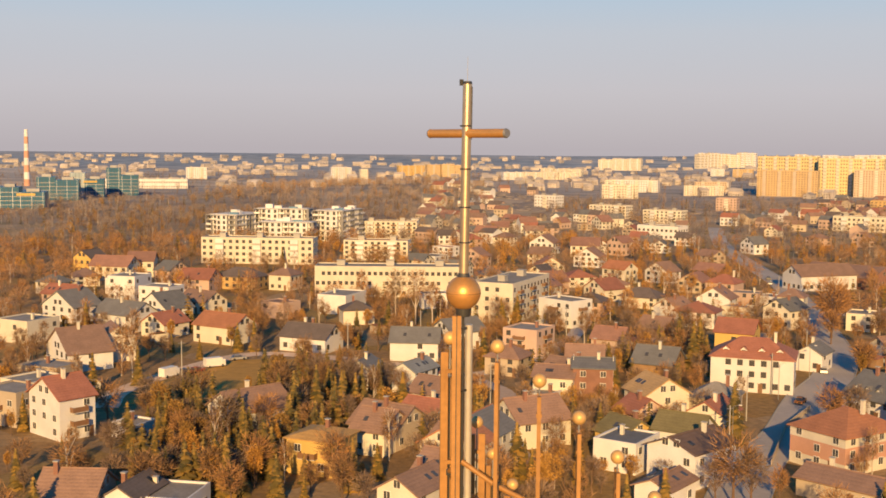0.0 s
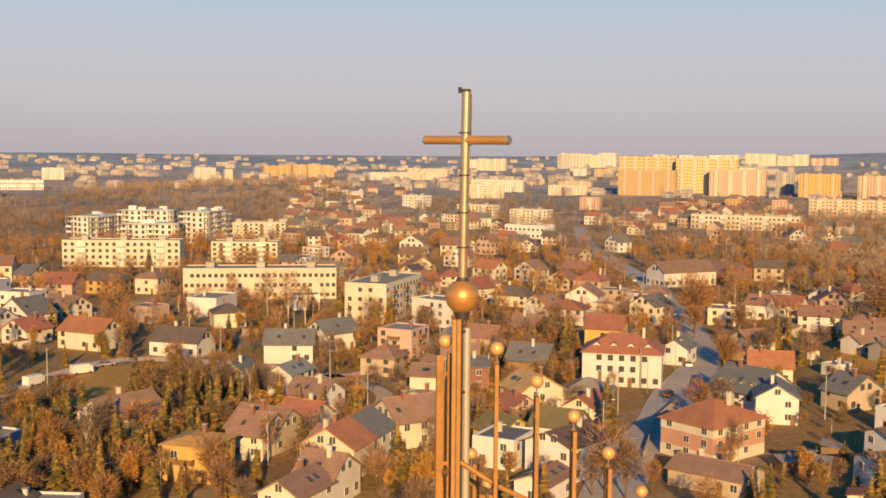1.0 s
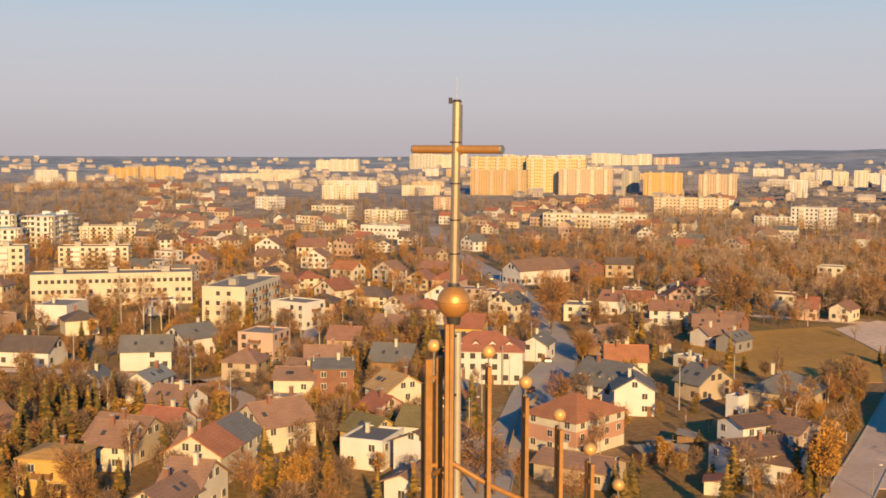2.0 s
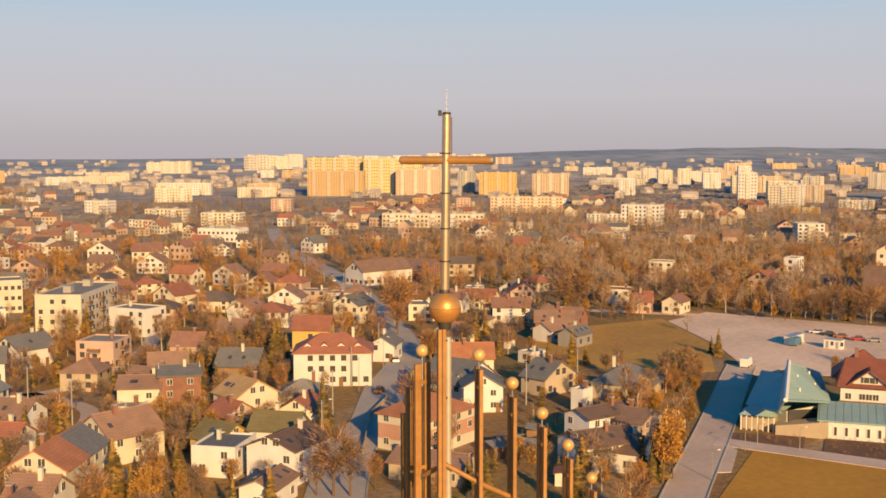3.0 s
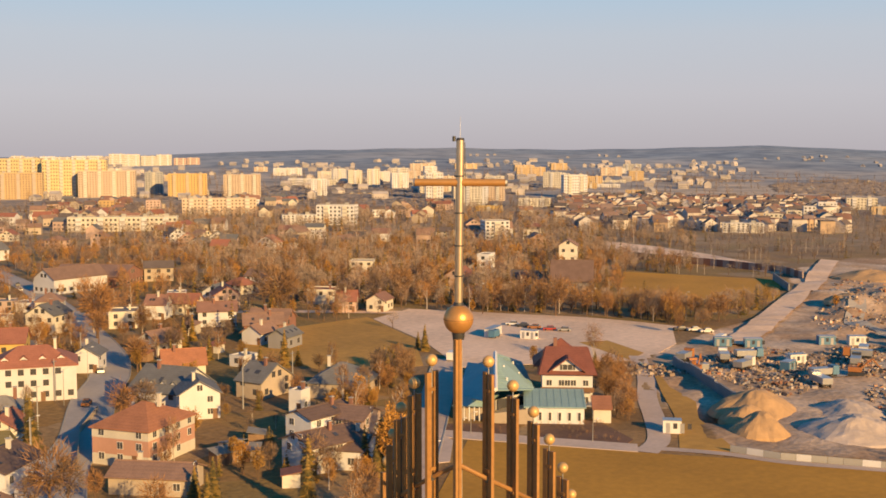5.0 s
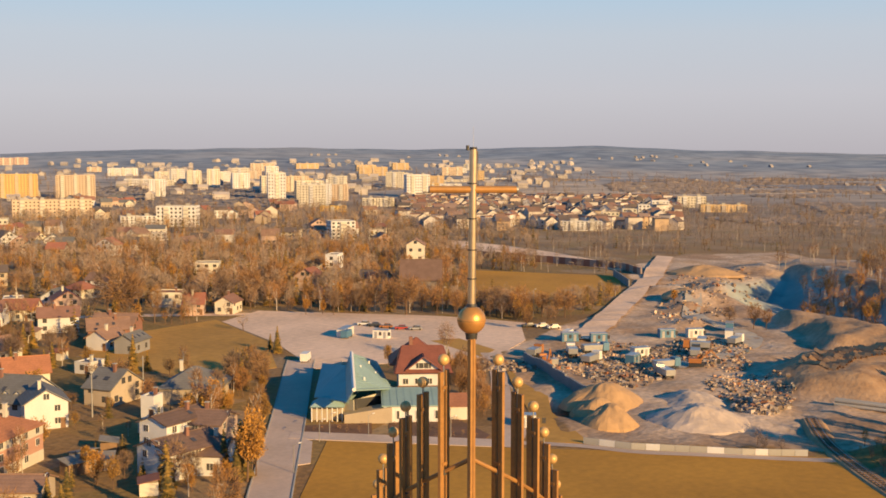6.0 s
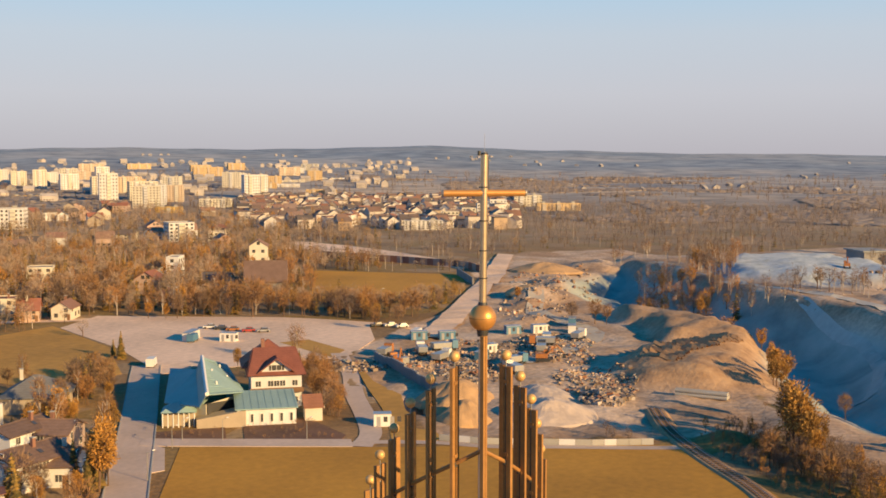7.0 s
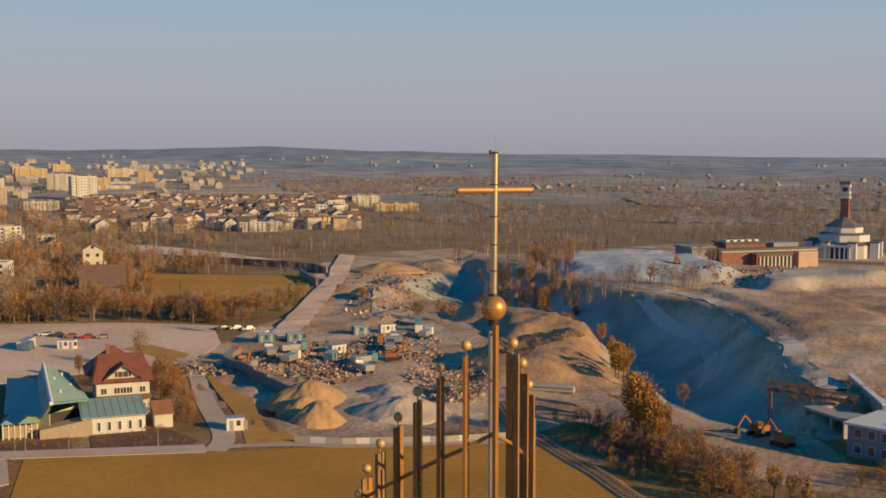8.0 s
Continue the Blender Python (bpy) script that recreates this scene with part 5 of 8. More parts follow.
def build_spire():
    root = thing("church_spire", 0, 0, 0, 0, "bronze church spire of stepped poles with balls and a gilded cross", "spire")
    tower = Mesh("plaster_concrete")
    tower.obox((2.0, 2.0, -0.5), (6.5, 6.5, 44.0), 45)
    part("tower", tower, root, "plain grey concrete tower under the poles")
    # cross
    cross = Mesh("cross_tube")
    z0 = BALL_Z + 0.2
    cross.tube((0, 0, z0), (0.03, -0.01, BALL_Z + 3.12), 0.073, 0.07, 20)
    up = part("cross", cross, root, "brushed golden tube cross", smooth=False)
    jz = BALL_Z + 2.39
    u = Vector((math.sqrt(0.5), -math.sqrt(0.5), 0))
    bar = Mesh("gilded")
    bar.tube(Vector((0.03, -0.01, jz)) - u * 0.79, Vector((0.03, -0.01, jz)) + u * 0.79, 0.066, 0.066, 20)
    part("crossbar", bar, up, "bronze coloured crossbar")
    for s in (-1, 1):
        cap = Mesh("metal_grey")
        c = Vector((0.03, -0.01, jz)) + u * 0.79 * s
        cap.tube(c, c + u * 0.03 * s, 0.072, 0.06, 16)
        part("end_cap", cap, up)
    for dz, r in ((0.75, 0.086), (1.28, 0.086), (1.85, 0.086), (2.49, 0.088)):
        ring = Mesh("metal_dark")
        ring.tube((0.01, 0, BALL_Z + dz), (0.01, 0, BALL_Z + dz + 0.022), r, r, 20)
        part("joint_ring", ring, up)
    tip = Mesh("metal_dark")
    tip.tube((0.03, -0.01, BALL_Z + 3.12), (0.03, -0.01, BALL_Z + 3.16), 0.075, 0.06, 16)
    tip.tube((-0.06, 0.05, BALL_Z + 3.10), (-0.06, 0.05, BALL_Z + 3.19), 0.03, 0.03, 8)
    part("top_clamp", tip, up)
    tip = Mesh("paint_silver")
    tip.tube((0.03, -0.01, BALL_Z + 3.15), (0.03, -0.01, BALL_Z + 3.52), 0.004, 0.003, 6)
    part("lightning_rod", tip, up, "thin pale lightning rod")
    cable = Mesh("metal_dark")
    cable.tube((0.095, -0.07, BALL_Z + 2.3), (0.10, -0.05, BALL_Z + 3.08), 0.008, 0.008, 6)
    part("cable", cable, up)
    ball = Mesh("gilded")
    ball.ball((0, 0, BALL_Z), 0.262, 40, 24)
    b = part("ball", ball, root, "large gilded metal ball", smooth=True)
    seam = Mesh("bronze_bar")
    seam.tube((0, 0, BALL_Z - 0.008), (0, 0, BALL_Z + 0.008), 0.2655, 0.2655, 40)
    part("seam", seam, b)
    neck = Mesh("metal_dark")
    neck.tube((0, 0, BALL_Z - 0.36), (0, 0, BALL_Z - 0.22), 0.10, 0.12, 20)
    part("neck", neck, b)
    collar = Mesh("metal_dark")
    collar.tube((0, 0, BALL_Z + 0.22), (0, 0, BALL_Z + 0.30), 0.11, 0.08, 20)
    part("collar", collar, b)

    def pole(px, py, top, ang, name, r, bars=(0.115, 0.06, 0.09)):
        """Two flat bars side by side, a thin rod between them and a ball on top."""
        bw, bt, gap = bars
        holder = Mesh("metal_grey")
        holder.tube((0, 0, top - 0.6), (0, 0, top - 0.05), 0.016, 0.012, 8)
        m = pose(px, py, 0, 0, 0, ang)
        h = part(name, holder, root, "", m)
        for zz in (top - 0.55, top - 2.0, top - 4.0):
            sp = Mesh("bronze_bar")
            sp.box(-gap * 0.9, -bt * 0.7, zz, gap * 0.9, bt * 0.7, zz + 0.06)
            part("spacer", sp, h)
        for s in (-1, 1):
            q = Mesh("bronze_bar")
            q.box(s * gap - bw / 2, -bt / 2, 46.5, s * gap + bw / 2, bt / 2, top - (0.22 if s < 0 else 0.20))
            part("bar", q, h)
        rod = Mesh("metal_dark")
        rod.tube((0, 0, 46.5), (0, 0, top - 0.6), 0.011, 0.011, 6)
        part("rod", rod, h)
        if r:
            g = Mesh("pale_ball")
            g.ball((0, 0, top), r, 24, 14)
            part("ball", g, h, "pale golden ball", smooth=True)

    # main pole: a grooved gilt bar and a pale steel tube side by side
    mast = Mesh("metal_dark")
    mast.tube((0, 0, 46.5), (0, 0, BALL_Z - 0.2), 0.02, 0.02, 8)
    mp = part("main_pole", mast, root, "paired gilt bar and pale steel tube")
    for k in (-1, 1):
        q = Mesh("bronze_bar")
        q.box(-0.095 + k * 0.037 - 0.03, -0.135, 46.5, -0.095 + k * 0.037 + 0.03, -0.055, BALL_Z - 0.34)
        part("bar", q, mp)
    groove = Mesh("metal_dark")
    groove.box(-0.102, -0.125, 46.5, -0.088, -0.065, BALL_Z - 0.36)
    part("groove", groove, mp)
    q = Mesh("steel_tube")
    q.tube((0.09, 0.09, 46.5), (0.09, 0.09, BALL_Z - 0.5), 0.058, 0.058, 16)
    part("tube", q, mp, "pale brushed steel tube", smooth=False)
    for zz in (0.55, 1.5, 2.6, 4.0, 5.4):
        sp = Mesh("metal_dark")
        sp.tube((-0.09, -0.09, BALL_Z - zz), (0.09, 0.09, BALL_Z - zz), 0.022, 0.022, 8)
        part("spacer", sp, mp)
    wing = [(0.52, -0.20, 0.78), (1.16, -0.12, 1.31), (1.78, 0.01, 1.90), (2.41, 0.26, 2.57), (3.05, 0.56, 3.30), (3.66, 0.95, 4.05), (4.2, 1.45, 4.85)]
    for i, (a, c, dz) in enumerate(wing):
        tilt = 4 + i * 5.5
        pole(a, c, BALL_Z - dz, 82 + tilt * 0.4, "pole", 0.108)
        pole(c, a, BALL_Z - dz, 14 - tilt, "pole", 0.108)
    # sloping braces along both wings
    for flip in (0, 1):
        line = [(0, 0)] + [(a, c) for a, c, dz in wing]
        for k in range(len(line) - 1):
            g = Mesh("bronze_bar")
            (x0, y0), (x1, y1) = line[k], line[k + 1]
            za, zb = BALL_Z - 2.6 - 0.62 * math.hypot(x0, y0) * 0.9, BALL_Z - 2.6 - 0.62 * math.hypot(x1, y1) * 0.9
            p, q = ((x0, y0, za), (x1, y1, zb)) if not flip else ((y0, x0, za), (y1, x1, zb))
            g.tube(p, q, 0.042, 0.042, 8)
            part("brace", g, root, "sloping bronze brace rail")
        for k in range(1, len(line) - 1):
            x1, y1 = line[k]
            zb = BALL_Z - 2.6 - 0.62 * math.hypot(x1, y1) * 0.9
            q = Mesh("metal_dark")
            c = (x1, y1) if not flip else (y1, x1)
            q.tube((c[0], c[1], zb - 0.05), (c[0], c[1], zb + 0.05), 0.06, 0.06, 8)
            part("clamp", q, root)
    return root


build_spire()
TAKEN.append((2, 2, 12))

# ---- parish hall with teal roofs and the red-roofed chalet ----


def slab_wall(me, pts, z0, z1s, mi=0):
    """Walls along a closed outline, with a height at each corner."""
    n = len(pts)
    for i in range(n):
        j = (i + 1) % n
        me.face([(*pts[i], z0), (*pts[j], z0), (*pts[j], z1s[j]), (*pts[i], z1s[i])], mi)


def parish_hall():
    root = thing("parish_hall", 148, 178, 0, 0, "low parish hall with large teal sheet-metal roofs and pale walls", "building")
    TAKEN.extend([(140, 165, 14), (150, 180, 18), (158, 192, 16), (150, 160, 12)])

    def P(x, y, z=0.0):
        return (x - 148, y - 178, z)
    # main roof: sloping ridge that runs out into a prow, with two slopes
    rf, rb = P(130.4, 155.6, 8.4), P(148.2, 177.2, 10.9)
    lf, lb = P(136, 175.2, 3.2), P(162, 204.4, 3.2)
    qf, qb = P(149, 165, 4.6), P(167.5, 190.5, 4.8)

    def lower(a, b, k, drop):
        return tuple(p + (q - p) * k for p, q in zip(a[:2], b[:2])) + (a[2] - drop,)
    sf, sb = lower(rf, lf, 0.16, 3.0), lower(rb, lb, 0.16, 3.6)
    outline = [P(136.6, 173.6), P(137, 163.5), P(147.5, 165.8), P(165.4, 190.2), P(156, 190), P(160.5, 202)]
    walls = Mesh("plaster_cream")
    slab_wall(walls, [(p[0], p[1]) for p in outline], -0.5, [3.1, 4.4, 4.2, 4.4, 6.6, 3.1])
    part("wall", walls, root)
    recess = Mesh("glass")
    recess.face([P(137.2, 163.2, 0.2), P(146.8, 165.2, 0.2), P(146.8, 165.2, 3.6), P(137.2, 163.2, 4.6)])
    part("glazed_front", recess, root)
    fin = Mesh("frame_white")
    fin.tube(Vector(rf) + Vector((0, 0, 0.3)), Vector(rb) + Vector((0, 0, 0.3)), 0.45, 0.45, 6)
    part("ridge_cap", fin, root, "pale metal ridge capping")
    for name, quad in (("roof", [lf, sf, sb, lb]), ("roof_step", [sf, rf, rb, sb]), ("roof", [rf, qf, qb, rb])):
        me = Mesh("roof_teal")
        roof_slab(me, quad, 0.25)
        r = part(name, me, root)
        a, b, c, d = [Vector(p) for p in quad]
        nrm = (b - a).cross(d - a).normalized()
        nrm = nrm if nrm.z > 0 else -nrm
        for k in range(1, 16):
            t = k / 16
            s = Mesh("roof_teal")
            p, q = a.lerp(d, t) + nrm * 0.26, b.lerp(c, t) + nrm * 0.26
            s.tube(p, q, 0.06, 0.06, 4)
            part("seam", s, r)
    for t, u in ((0.25, 0.3), (0.6, 0.25), (0.45, 0.7), (0.8, 0.6)):
        vent = Mesh("paint_white")
        vent.tube((0, 0, 0), (0, 0, 0.9), 0.25, 0.2, 8)
        p = Vector(rf).lerp(Vector(rb), t).lerp(Vector(qf).lerp(Vector(qb), t), u)
        part("roof_vent", vent, root, "", Matrix.Translation(p))
    # rows of skylights on the shaded slope
    a, b, c, d = Vector(lf), Vector(sf), Vector(sb), Vector(lb)
    nrm = (b - a).cross(d - a).normalized()
    nrm = nrm if nrm.z > 0 else -nrm
    for i in range(5):
        for k in range(4 if i < 3 else 2):
            u, v = 0.30 + k * 0.13, 0.30 + i * 0.10
            p = (a.lerp(d, v)).lerp(b.lerp(c, v), u) + nrm * 0.3
            g = Mesh("frame_white")
            ax, ay = (b - a).normalized() * 0.95, (d - a).normalized() * 0.28
            roof_slab(g, [tuple(p - ax - ay), tuple(p + ax - ay), tuple(p + ax + ay), tuple(p - ax + ay)], 0.08)
            part("skylight", g, root)
    # gabled canopy between the porch and the main roof
    canopy_roof = Mesh("roof_teal")
    k0, k1 = P(135.0, 167.0, 5.0), P(142.5, 172.5, 5.4)
    for ox, oy in ((-1.6, 2.2), (1.6, -2.2)):
        roof_slab(canopy_roof, [k0, k1, (k1[0] + ox, k1[1] + oy, 3.7), (k0[0] + ox, k0[1] + oy, 3.5)], 0.18)
    part("canopy_roof", canopy_roof, root)
    # porch with columns
    porch = Mesh("roof_teal")
    c0 = P(134.4, 168.6)
    ang = -45
    m = pose(c0[0], c0[1], 0, 0, 0, ang)
    for s in range(4):
        o = [(-3.6, -3.0), (3.6, -3.0), (3.6, 3.0), (-3.6, 3.0)]
        p, q = o[s], o[(s + 1) % 4]
        porch.face([tuple(m @ Vector((*p, 3.1))), tuple(m @ Vector((*q, 3.1))), tuple(m @ Vector((q[0] * 0.35, q[1] * 0.2, 4.7))), tuple(m @ Vector((p[0] * 0.35, p[1] * 0.2, 4.7)))])
    porch.face([tuple(m @ Vector((x * 0.35, y * 0.2, 4.7))) for x, y in ((-3.6, -3.0), (3.6, -3.0), (3.6, 3.0), (-3.6, 3.0))])
    porch.face([tuple(m @ Vector((x, y, 3.0))) for x, y in ((-3.6, -3.0), (3.6, -3.0), (3.6, 3.0), (-3.6, 3.0))])
    part("porch_roof", porch, root)
    for k in range(7):
        g = Mesh("frame_white")
        g.tube((0, 0, -0.3), (0, 0, 3.0), 0.14, 0.14, 8)
        part("column", g, root, "", m @ Matrix.Translation((-3.2 + k * 1.06, -2.7, 0)))
    g = Mesh("plaster_stone_wall", "glass")
    g.box(-3.2, -1.4, -0.4, 3.2, 2.6, 3.0)
    part("porch_wall", g, root, "", m)
    # curved pale stone ramp wall in front
    ramp_wall = Mesh("plaster_stone_wall")
    ramp_wall.face([P(134, 163, -0.3), P(141, 156.0, -0.3), P(141, 156.0, 3.4), P(134, 163, 1.8)])
    ramp_wall.face([P(134, 163, 1.8), P(141, 156.0, 3.4), P(143.5, 160, 3.4), P(136, 165.5, 1.8)])
    ramp_wall.face([P(141, 156.0, -0.3), P(143.5, 160, -0.3), P(143.5, 160, 3.4), P(141, 156.0, 3.4)])
    part("ramp_wall", ramp_wall, root, "pale stone ramp wall")
    # low wing
    wing = Mesh("plaster_white")
    wm = pose(*P(148.2, 157.8), 0, 0, -41)
    wing.box(-6.0, -5.6, -0.5, 6.0, 5.6, 3.6)
    part("wing_wall", wing, root, "", wm)
    wr = Mesh("roof_teal")
    roof_slab(wr, [(-6.4, -6.2, 3.5), (6.4, -6.2, 3.5), (6.4, 6.2, 4.8), (-6.4, 6.2, 4.8)], 0.22)
    w2 = part("wing_roof", wr, root, "", wm)
    for k in range(9):
        s = Mesh("roof_teal")
        x = -6 + k * 1.5
        s.tube((x, -6.2, 3.74), (x, 6.2, 5.04), 0.05, 0.05, 4)
        part("seam", s, w2)
    for k in range(6):
        fr = Mesh("frame_white")
        fr.box(-0.42, -0.08, 0, 0.42, 0.02, 1.9)
        wo = part("window", fr, root, "", wm @ Matrix.Translation((-5 + k * 2.0, -5.62, 0.7)))
        g = Mesh("glass")
        g.box(-0.26, -0.1, 0.12, 0.26, -0.082, 1.78)
        part("pane", g, wo)
    # small red-tiled annex
    an = Mesh("plaster_cream")
    an.box(-1.8, -2.2, -0.4, 1.8, 2.2, 2.9)
    am = pose(*P(154.6, 150.2), 0, 0, -41)
    part("annex_wall", an, root, "", am)
    ar = Mesh("roof_orange")
    roof_slab(ar, [(-2.1, -2.6, 2.8), (2.1, -2.6, 2.8), (2.1, 2.6, 4.6), (-2.1, 2.6, 4.6)], 0.15)
    part("annex_roof", ar, root, "orange tiled lean-to roof", am)
    return root


parish_hall()


def chalet():
    root = thing("chalet", 162.0, 168.8, 0, -41, "white three-storey chalet with steep red roof and brown timber balcony", "house")
    TAKEN.append((162, 168.8, 11))
    w, d, h = 11.0, 12.5, 7.7
    me = Mesh("plaster_white")
    me.box(-w / 2, -d / 2, -0.5, w / 2, d / 2, h)
    part("wall", me, root)
    # hipped main roof, ridge along x, with a broad front gable
    r = Mesh("roof_maroon")
    lo = [(-w / 2 - 0.8, -d / 2 - 0.8, h - 0.6), (w / 2 + 0.8, -d / 2 - 0.8, h - 0.6), (w / 2 + 0.8, d / 2 + 0.8, h - 0.6), (-w / 2 - 0.8, d / 2 + 0.8, h - 0.6)]
    top = [(-w / 2 + 0.9, 0, h + 4.4), (w / 2 - 0.9, 0, h + 4.4)]
    roof_slab(r, [lo[0], lo[1], top[1], top[0]], 0.25)
    roof_slab(r, [lo[2], lo[3], top[0], top[1]], 0.25)
    roof_slab(r, [lo[1], lo[2], top[1]], 0.25)
    roof_slab(r, [lo[3], lo[0], top[0]], 0.25)
    ro = part("roof", r, root)
    rear = Mesh("roof_maroon")
    for sx, sy in ((0, -1), (1, 0), (0, 1), (-1, 0)):
        e = [(-6.2 if sx == 0 else sx * 6.2, 3.4 + (sy * 6.0 if sx == 0 else -6.0)), (6.2 if sx == 0 else sx * 6.2, 3.4 + (sy * 6.0 if sx == 0 else 6.0))]
        roof_slab(rear, [(-1.2 + e[0][0], e[0][1], h + 0.4), (-1.2 + e[1][0], e[1][1], h + 0.4), (-1.2, 3.4, h + 5.8)], 0.2)
    part("rear_roof", rear, ro, "dark red pyramid roof behind the ridge")
    g = Mesh("plaster_white")
    g.face([(-3.2, -d / 2 - 0.05, h - 0.5), (3.2, -d / 2 - 0.05, h - 0.5), (3.2, -d / 2 - 0.05, h + 0.6), (0, -d / 2 - 0.05, h + 2.9), (-3.2, -d / 2 - 0.05, h + 0.6)])
    part("gable", g, root)
    gr = Mesh("roof_maroon")
    roof_slab(gr, [(-4.0, -d / 2 - 0.9, h), (0, -d / 2 - 0.9, h + 3.0), (0, 0, h + 3.0), (-4.0, 0, h)], 0.22)
    roof_slab(gr, [(4.0, -d / 2 - 0.9, h), (0, -d / 2 - 0.9, h + 3.0), (0, 0, h + 3.0), (4.0, 0, h)], 0.22)
    part("gable_roof", gr, ro)
    band = Mesh("frame_brown")
    band.box(-w / 2 - 0.3, -d / 2 - 1.2, 3.4, w / 2 + 0.3, -d / 2, 3.62)
    band.box(-w / 2 - 0.3, -d / 2 - 1.2, 3.6, w / 2 + 0.3, -d / 2 - 1.1, 4.5)
    part("balcony", band, root, "long brown timber balcony")
    for z0, xs in ((0.9, (-4, -1.4, 1.4, 4)), (4.6, (-4, -1.3, 0, 1.3, 4)), (h + 0.4, (-1.1, 0, 1.1))):
        for x in xs:
            add_window(root, pose(x, -d / 2 - (0.07 if z0 > h else 0.0), z0), True)
    for y in (-4, -1, 2):
        for z0 in (0.9, 4.6):
            add_window(root, pose(w / 2, y, z0, 0, 0, 90), True)
    ch = Mesh("plaster_brick")
    ch.box(-0.4, -0.4, 0, 0.4, 0.4, 2.2)
    part("chimney", ch, ro, "", pose(-2.5, 1.2, h + 4.2))
    return root


chalet()

# ---- vehicles, site plant and street furniture ----


def box_part(name, parent, mat, x0, y0, z0, x1, y1, z1, label="", taper=0.0):
    me = Mesh(mat)
    i = me.box(x0, y0, z0, x1, y1, z1)
    if taper:
        for k in range(4, 8):
            x, y, z = me.v[i + k]
            cx, cy = (x0 + x1) / 2, (y0 + y1) / 2
            me.v[i + k] = (cx + (x - cx) * (1 - taper), cy + (y - cy) * (1 - taper * 0.6), z)
    return part(name, me, parent, label)


def wheels(root, xs, y, r):
    for x in xs:
        for s in (-1, 1):
            me = Mesh("tyre")
            me.tube((x, s * y - 0.1, r), (x, s * y + 0.1, r), r, r, 12)
            part("wheel", me, root)


COLOURNAME = dict(paint_white="white", paint_red="red", paint_dark="dark", paint_silver="silver", paint_blue="blue", rust_orange="orange")


def car(x, y, rz, paint, van=False):
    root = thing("van" if van else "car", x, y, height(x, y) + 0.08, rz, "%s parked %s on dusty ground" % (COLOURNAME[paint], "panel van" if van else "passenger car"), "van" if van else "car", "parked vehicles")
    TAKEN.append((x, y, 3))
    if van:
        box_part("body", root, paint, -2.6, -1.0, 0.35, 1.7, 1.0, 2.4)
        box_part("cab", root, paint, 1.7, -1.0, 0.35, 2.6, 1.0, 1.9, "", 0.25)
        box_part("windscreen", root, "glass", 1.72, -0.85, 1.25, 2.45, 0.85, 1.8, "", 0.15)
        wheels(root, (-1.6, 1.7), 0.9, 0.36)
    else:
        box_part("body", root, paint, -2.1, -0.86, 0.3, 2.1, 0.86, 0.85, "", 0.04)
        box_part("cabin", root, "glass", -1.6, -0.76, 0.85, 0.9, 0.76, 1.38, "", 0.28)
        box_part("roof", root, paint, -1.1, -0.62, 1.38, 0.4, 0.62, 1.44)
        wheels(root, (-1.3, 1.3), 0.8, 0.32)
    return root


def container(x, y, rz, paint, w=6.0):
    root = thing("site_cabin", x, y, height(x, y), rz, "%s steel site cabin with ribbed sides" % COLOURNAME[paint], "cabin", "site cabins")
    TAKEN.append((x, y, w / 2 + 1))
    box_part("body", root, paint, -w / 2, -1.2, 0.0, w / 2, 1.2, 2.55)
    box_part("roof", root, "paint_silver", -w / 2 - 0.08, -1.28, 2.55, w / 2 + 0.08, 1.28, 2.68)
    for k in range(4):
        box_part("window" if k % 2 else "door", root, "glass" if k % 2 else "paint_silver", -w / 2 + 0.6 + k * 1.4, -1.24, 0.15 if k % 2 == 0 else 1.0, -w / 2 + 1.4 + k * 1.4, -1.2, 2.1)
    return root


def lorry(x, y, rz, paint, bed="paint_silver"):
    root = thing("lorry", x, y, height(x, y), rz, "%s tipper lorry standing on the works" % COLOURNAME[paint], "lorry", "site vehicles")
    TAKEN.append((x, y, 4))
    box_part("chassis", root, "metal_dark", -3.6, -0.5, 0.6, 3.6, 0.5, 0.9)
    c = box_part("cab", root, paint, 1.9, -1.2, 0.8, 3.7, 1.2, 3.0, "", 0.08)
    box_part("windscreen", c, "glass", 3.55, -1.0, 1.9, 3.68, 1.0, 2.7)
    box_part("tipper_bed", root, bed, -3.7, -1.25, 1.0, 1.6, 1.25, 2.5, "", -0.05)
    wheels(root, (-2.8, -1.7, 2.6), 1.0, 0.5)
    return root


def excavator(x, y, rz, paint="rust_orange", s=1.0):
    root = thing("excavator", x, y, height(x, y), rz, "orange tracked excavator with raised jointed boom", "excavator", "site vehicles")
    TAKEN.append((x, y, 4))
    for k in (-1, 1):
        box_part("track", root, "metal_dark", -2.0, k * 1.1 - 0.3, 0.0, 2.0, k * 1.1 + 0.3, 0.85)
    box_part("body", root, paint, -2.0, -1.2, 0.95, 1.2, 1.2, 2.1)
    c = box_part("cab", root, paint, 0.1, 0.3, 2.1, 1.5, 1.2, 3.0, "", 0.06)
    box_part("window", c, "glass", 0.3, 1.15, 2.2, 1.45, 1.24, 2.9)
    for name, a, b, r in (("boom", (1.0, -0.3, 1.9), (3.6, -0.3, 4.4), 0.25), ("stick", (3.6, -0.3, 4.4), (5.6, -0.3, 2.2), 0.2)):
        me = Mesh(paint)
        me.tube(a, b, r, r * 0.8, 6)
        part(name, me, root)
    box_part("bucket", root, "metal_dark", 5.1, -0.8, 1.0, 6.1, 0.2, 2.1, "", 0.3)
    return root


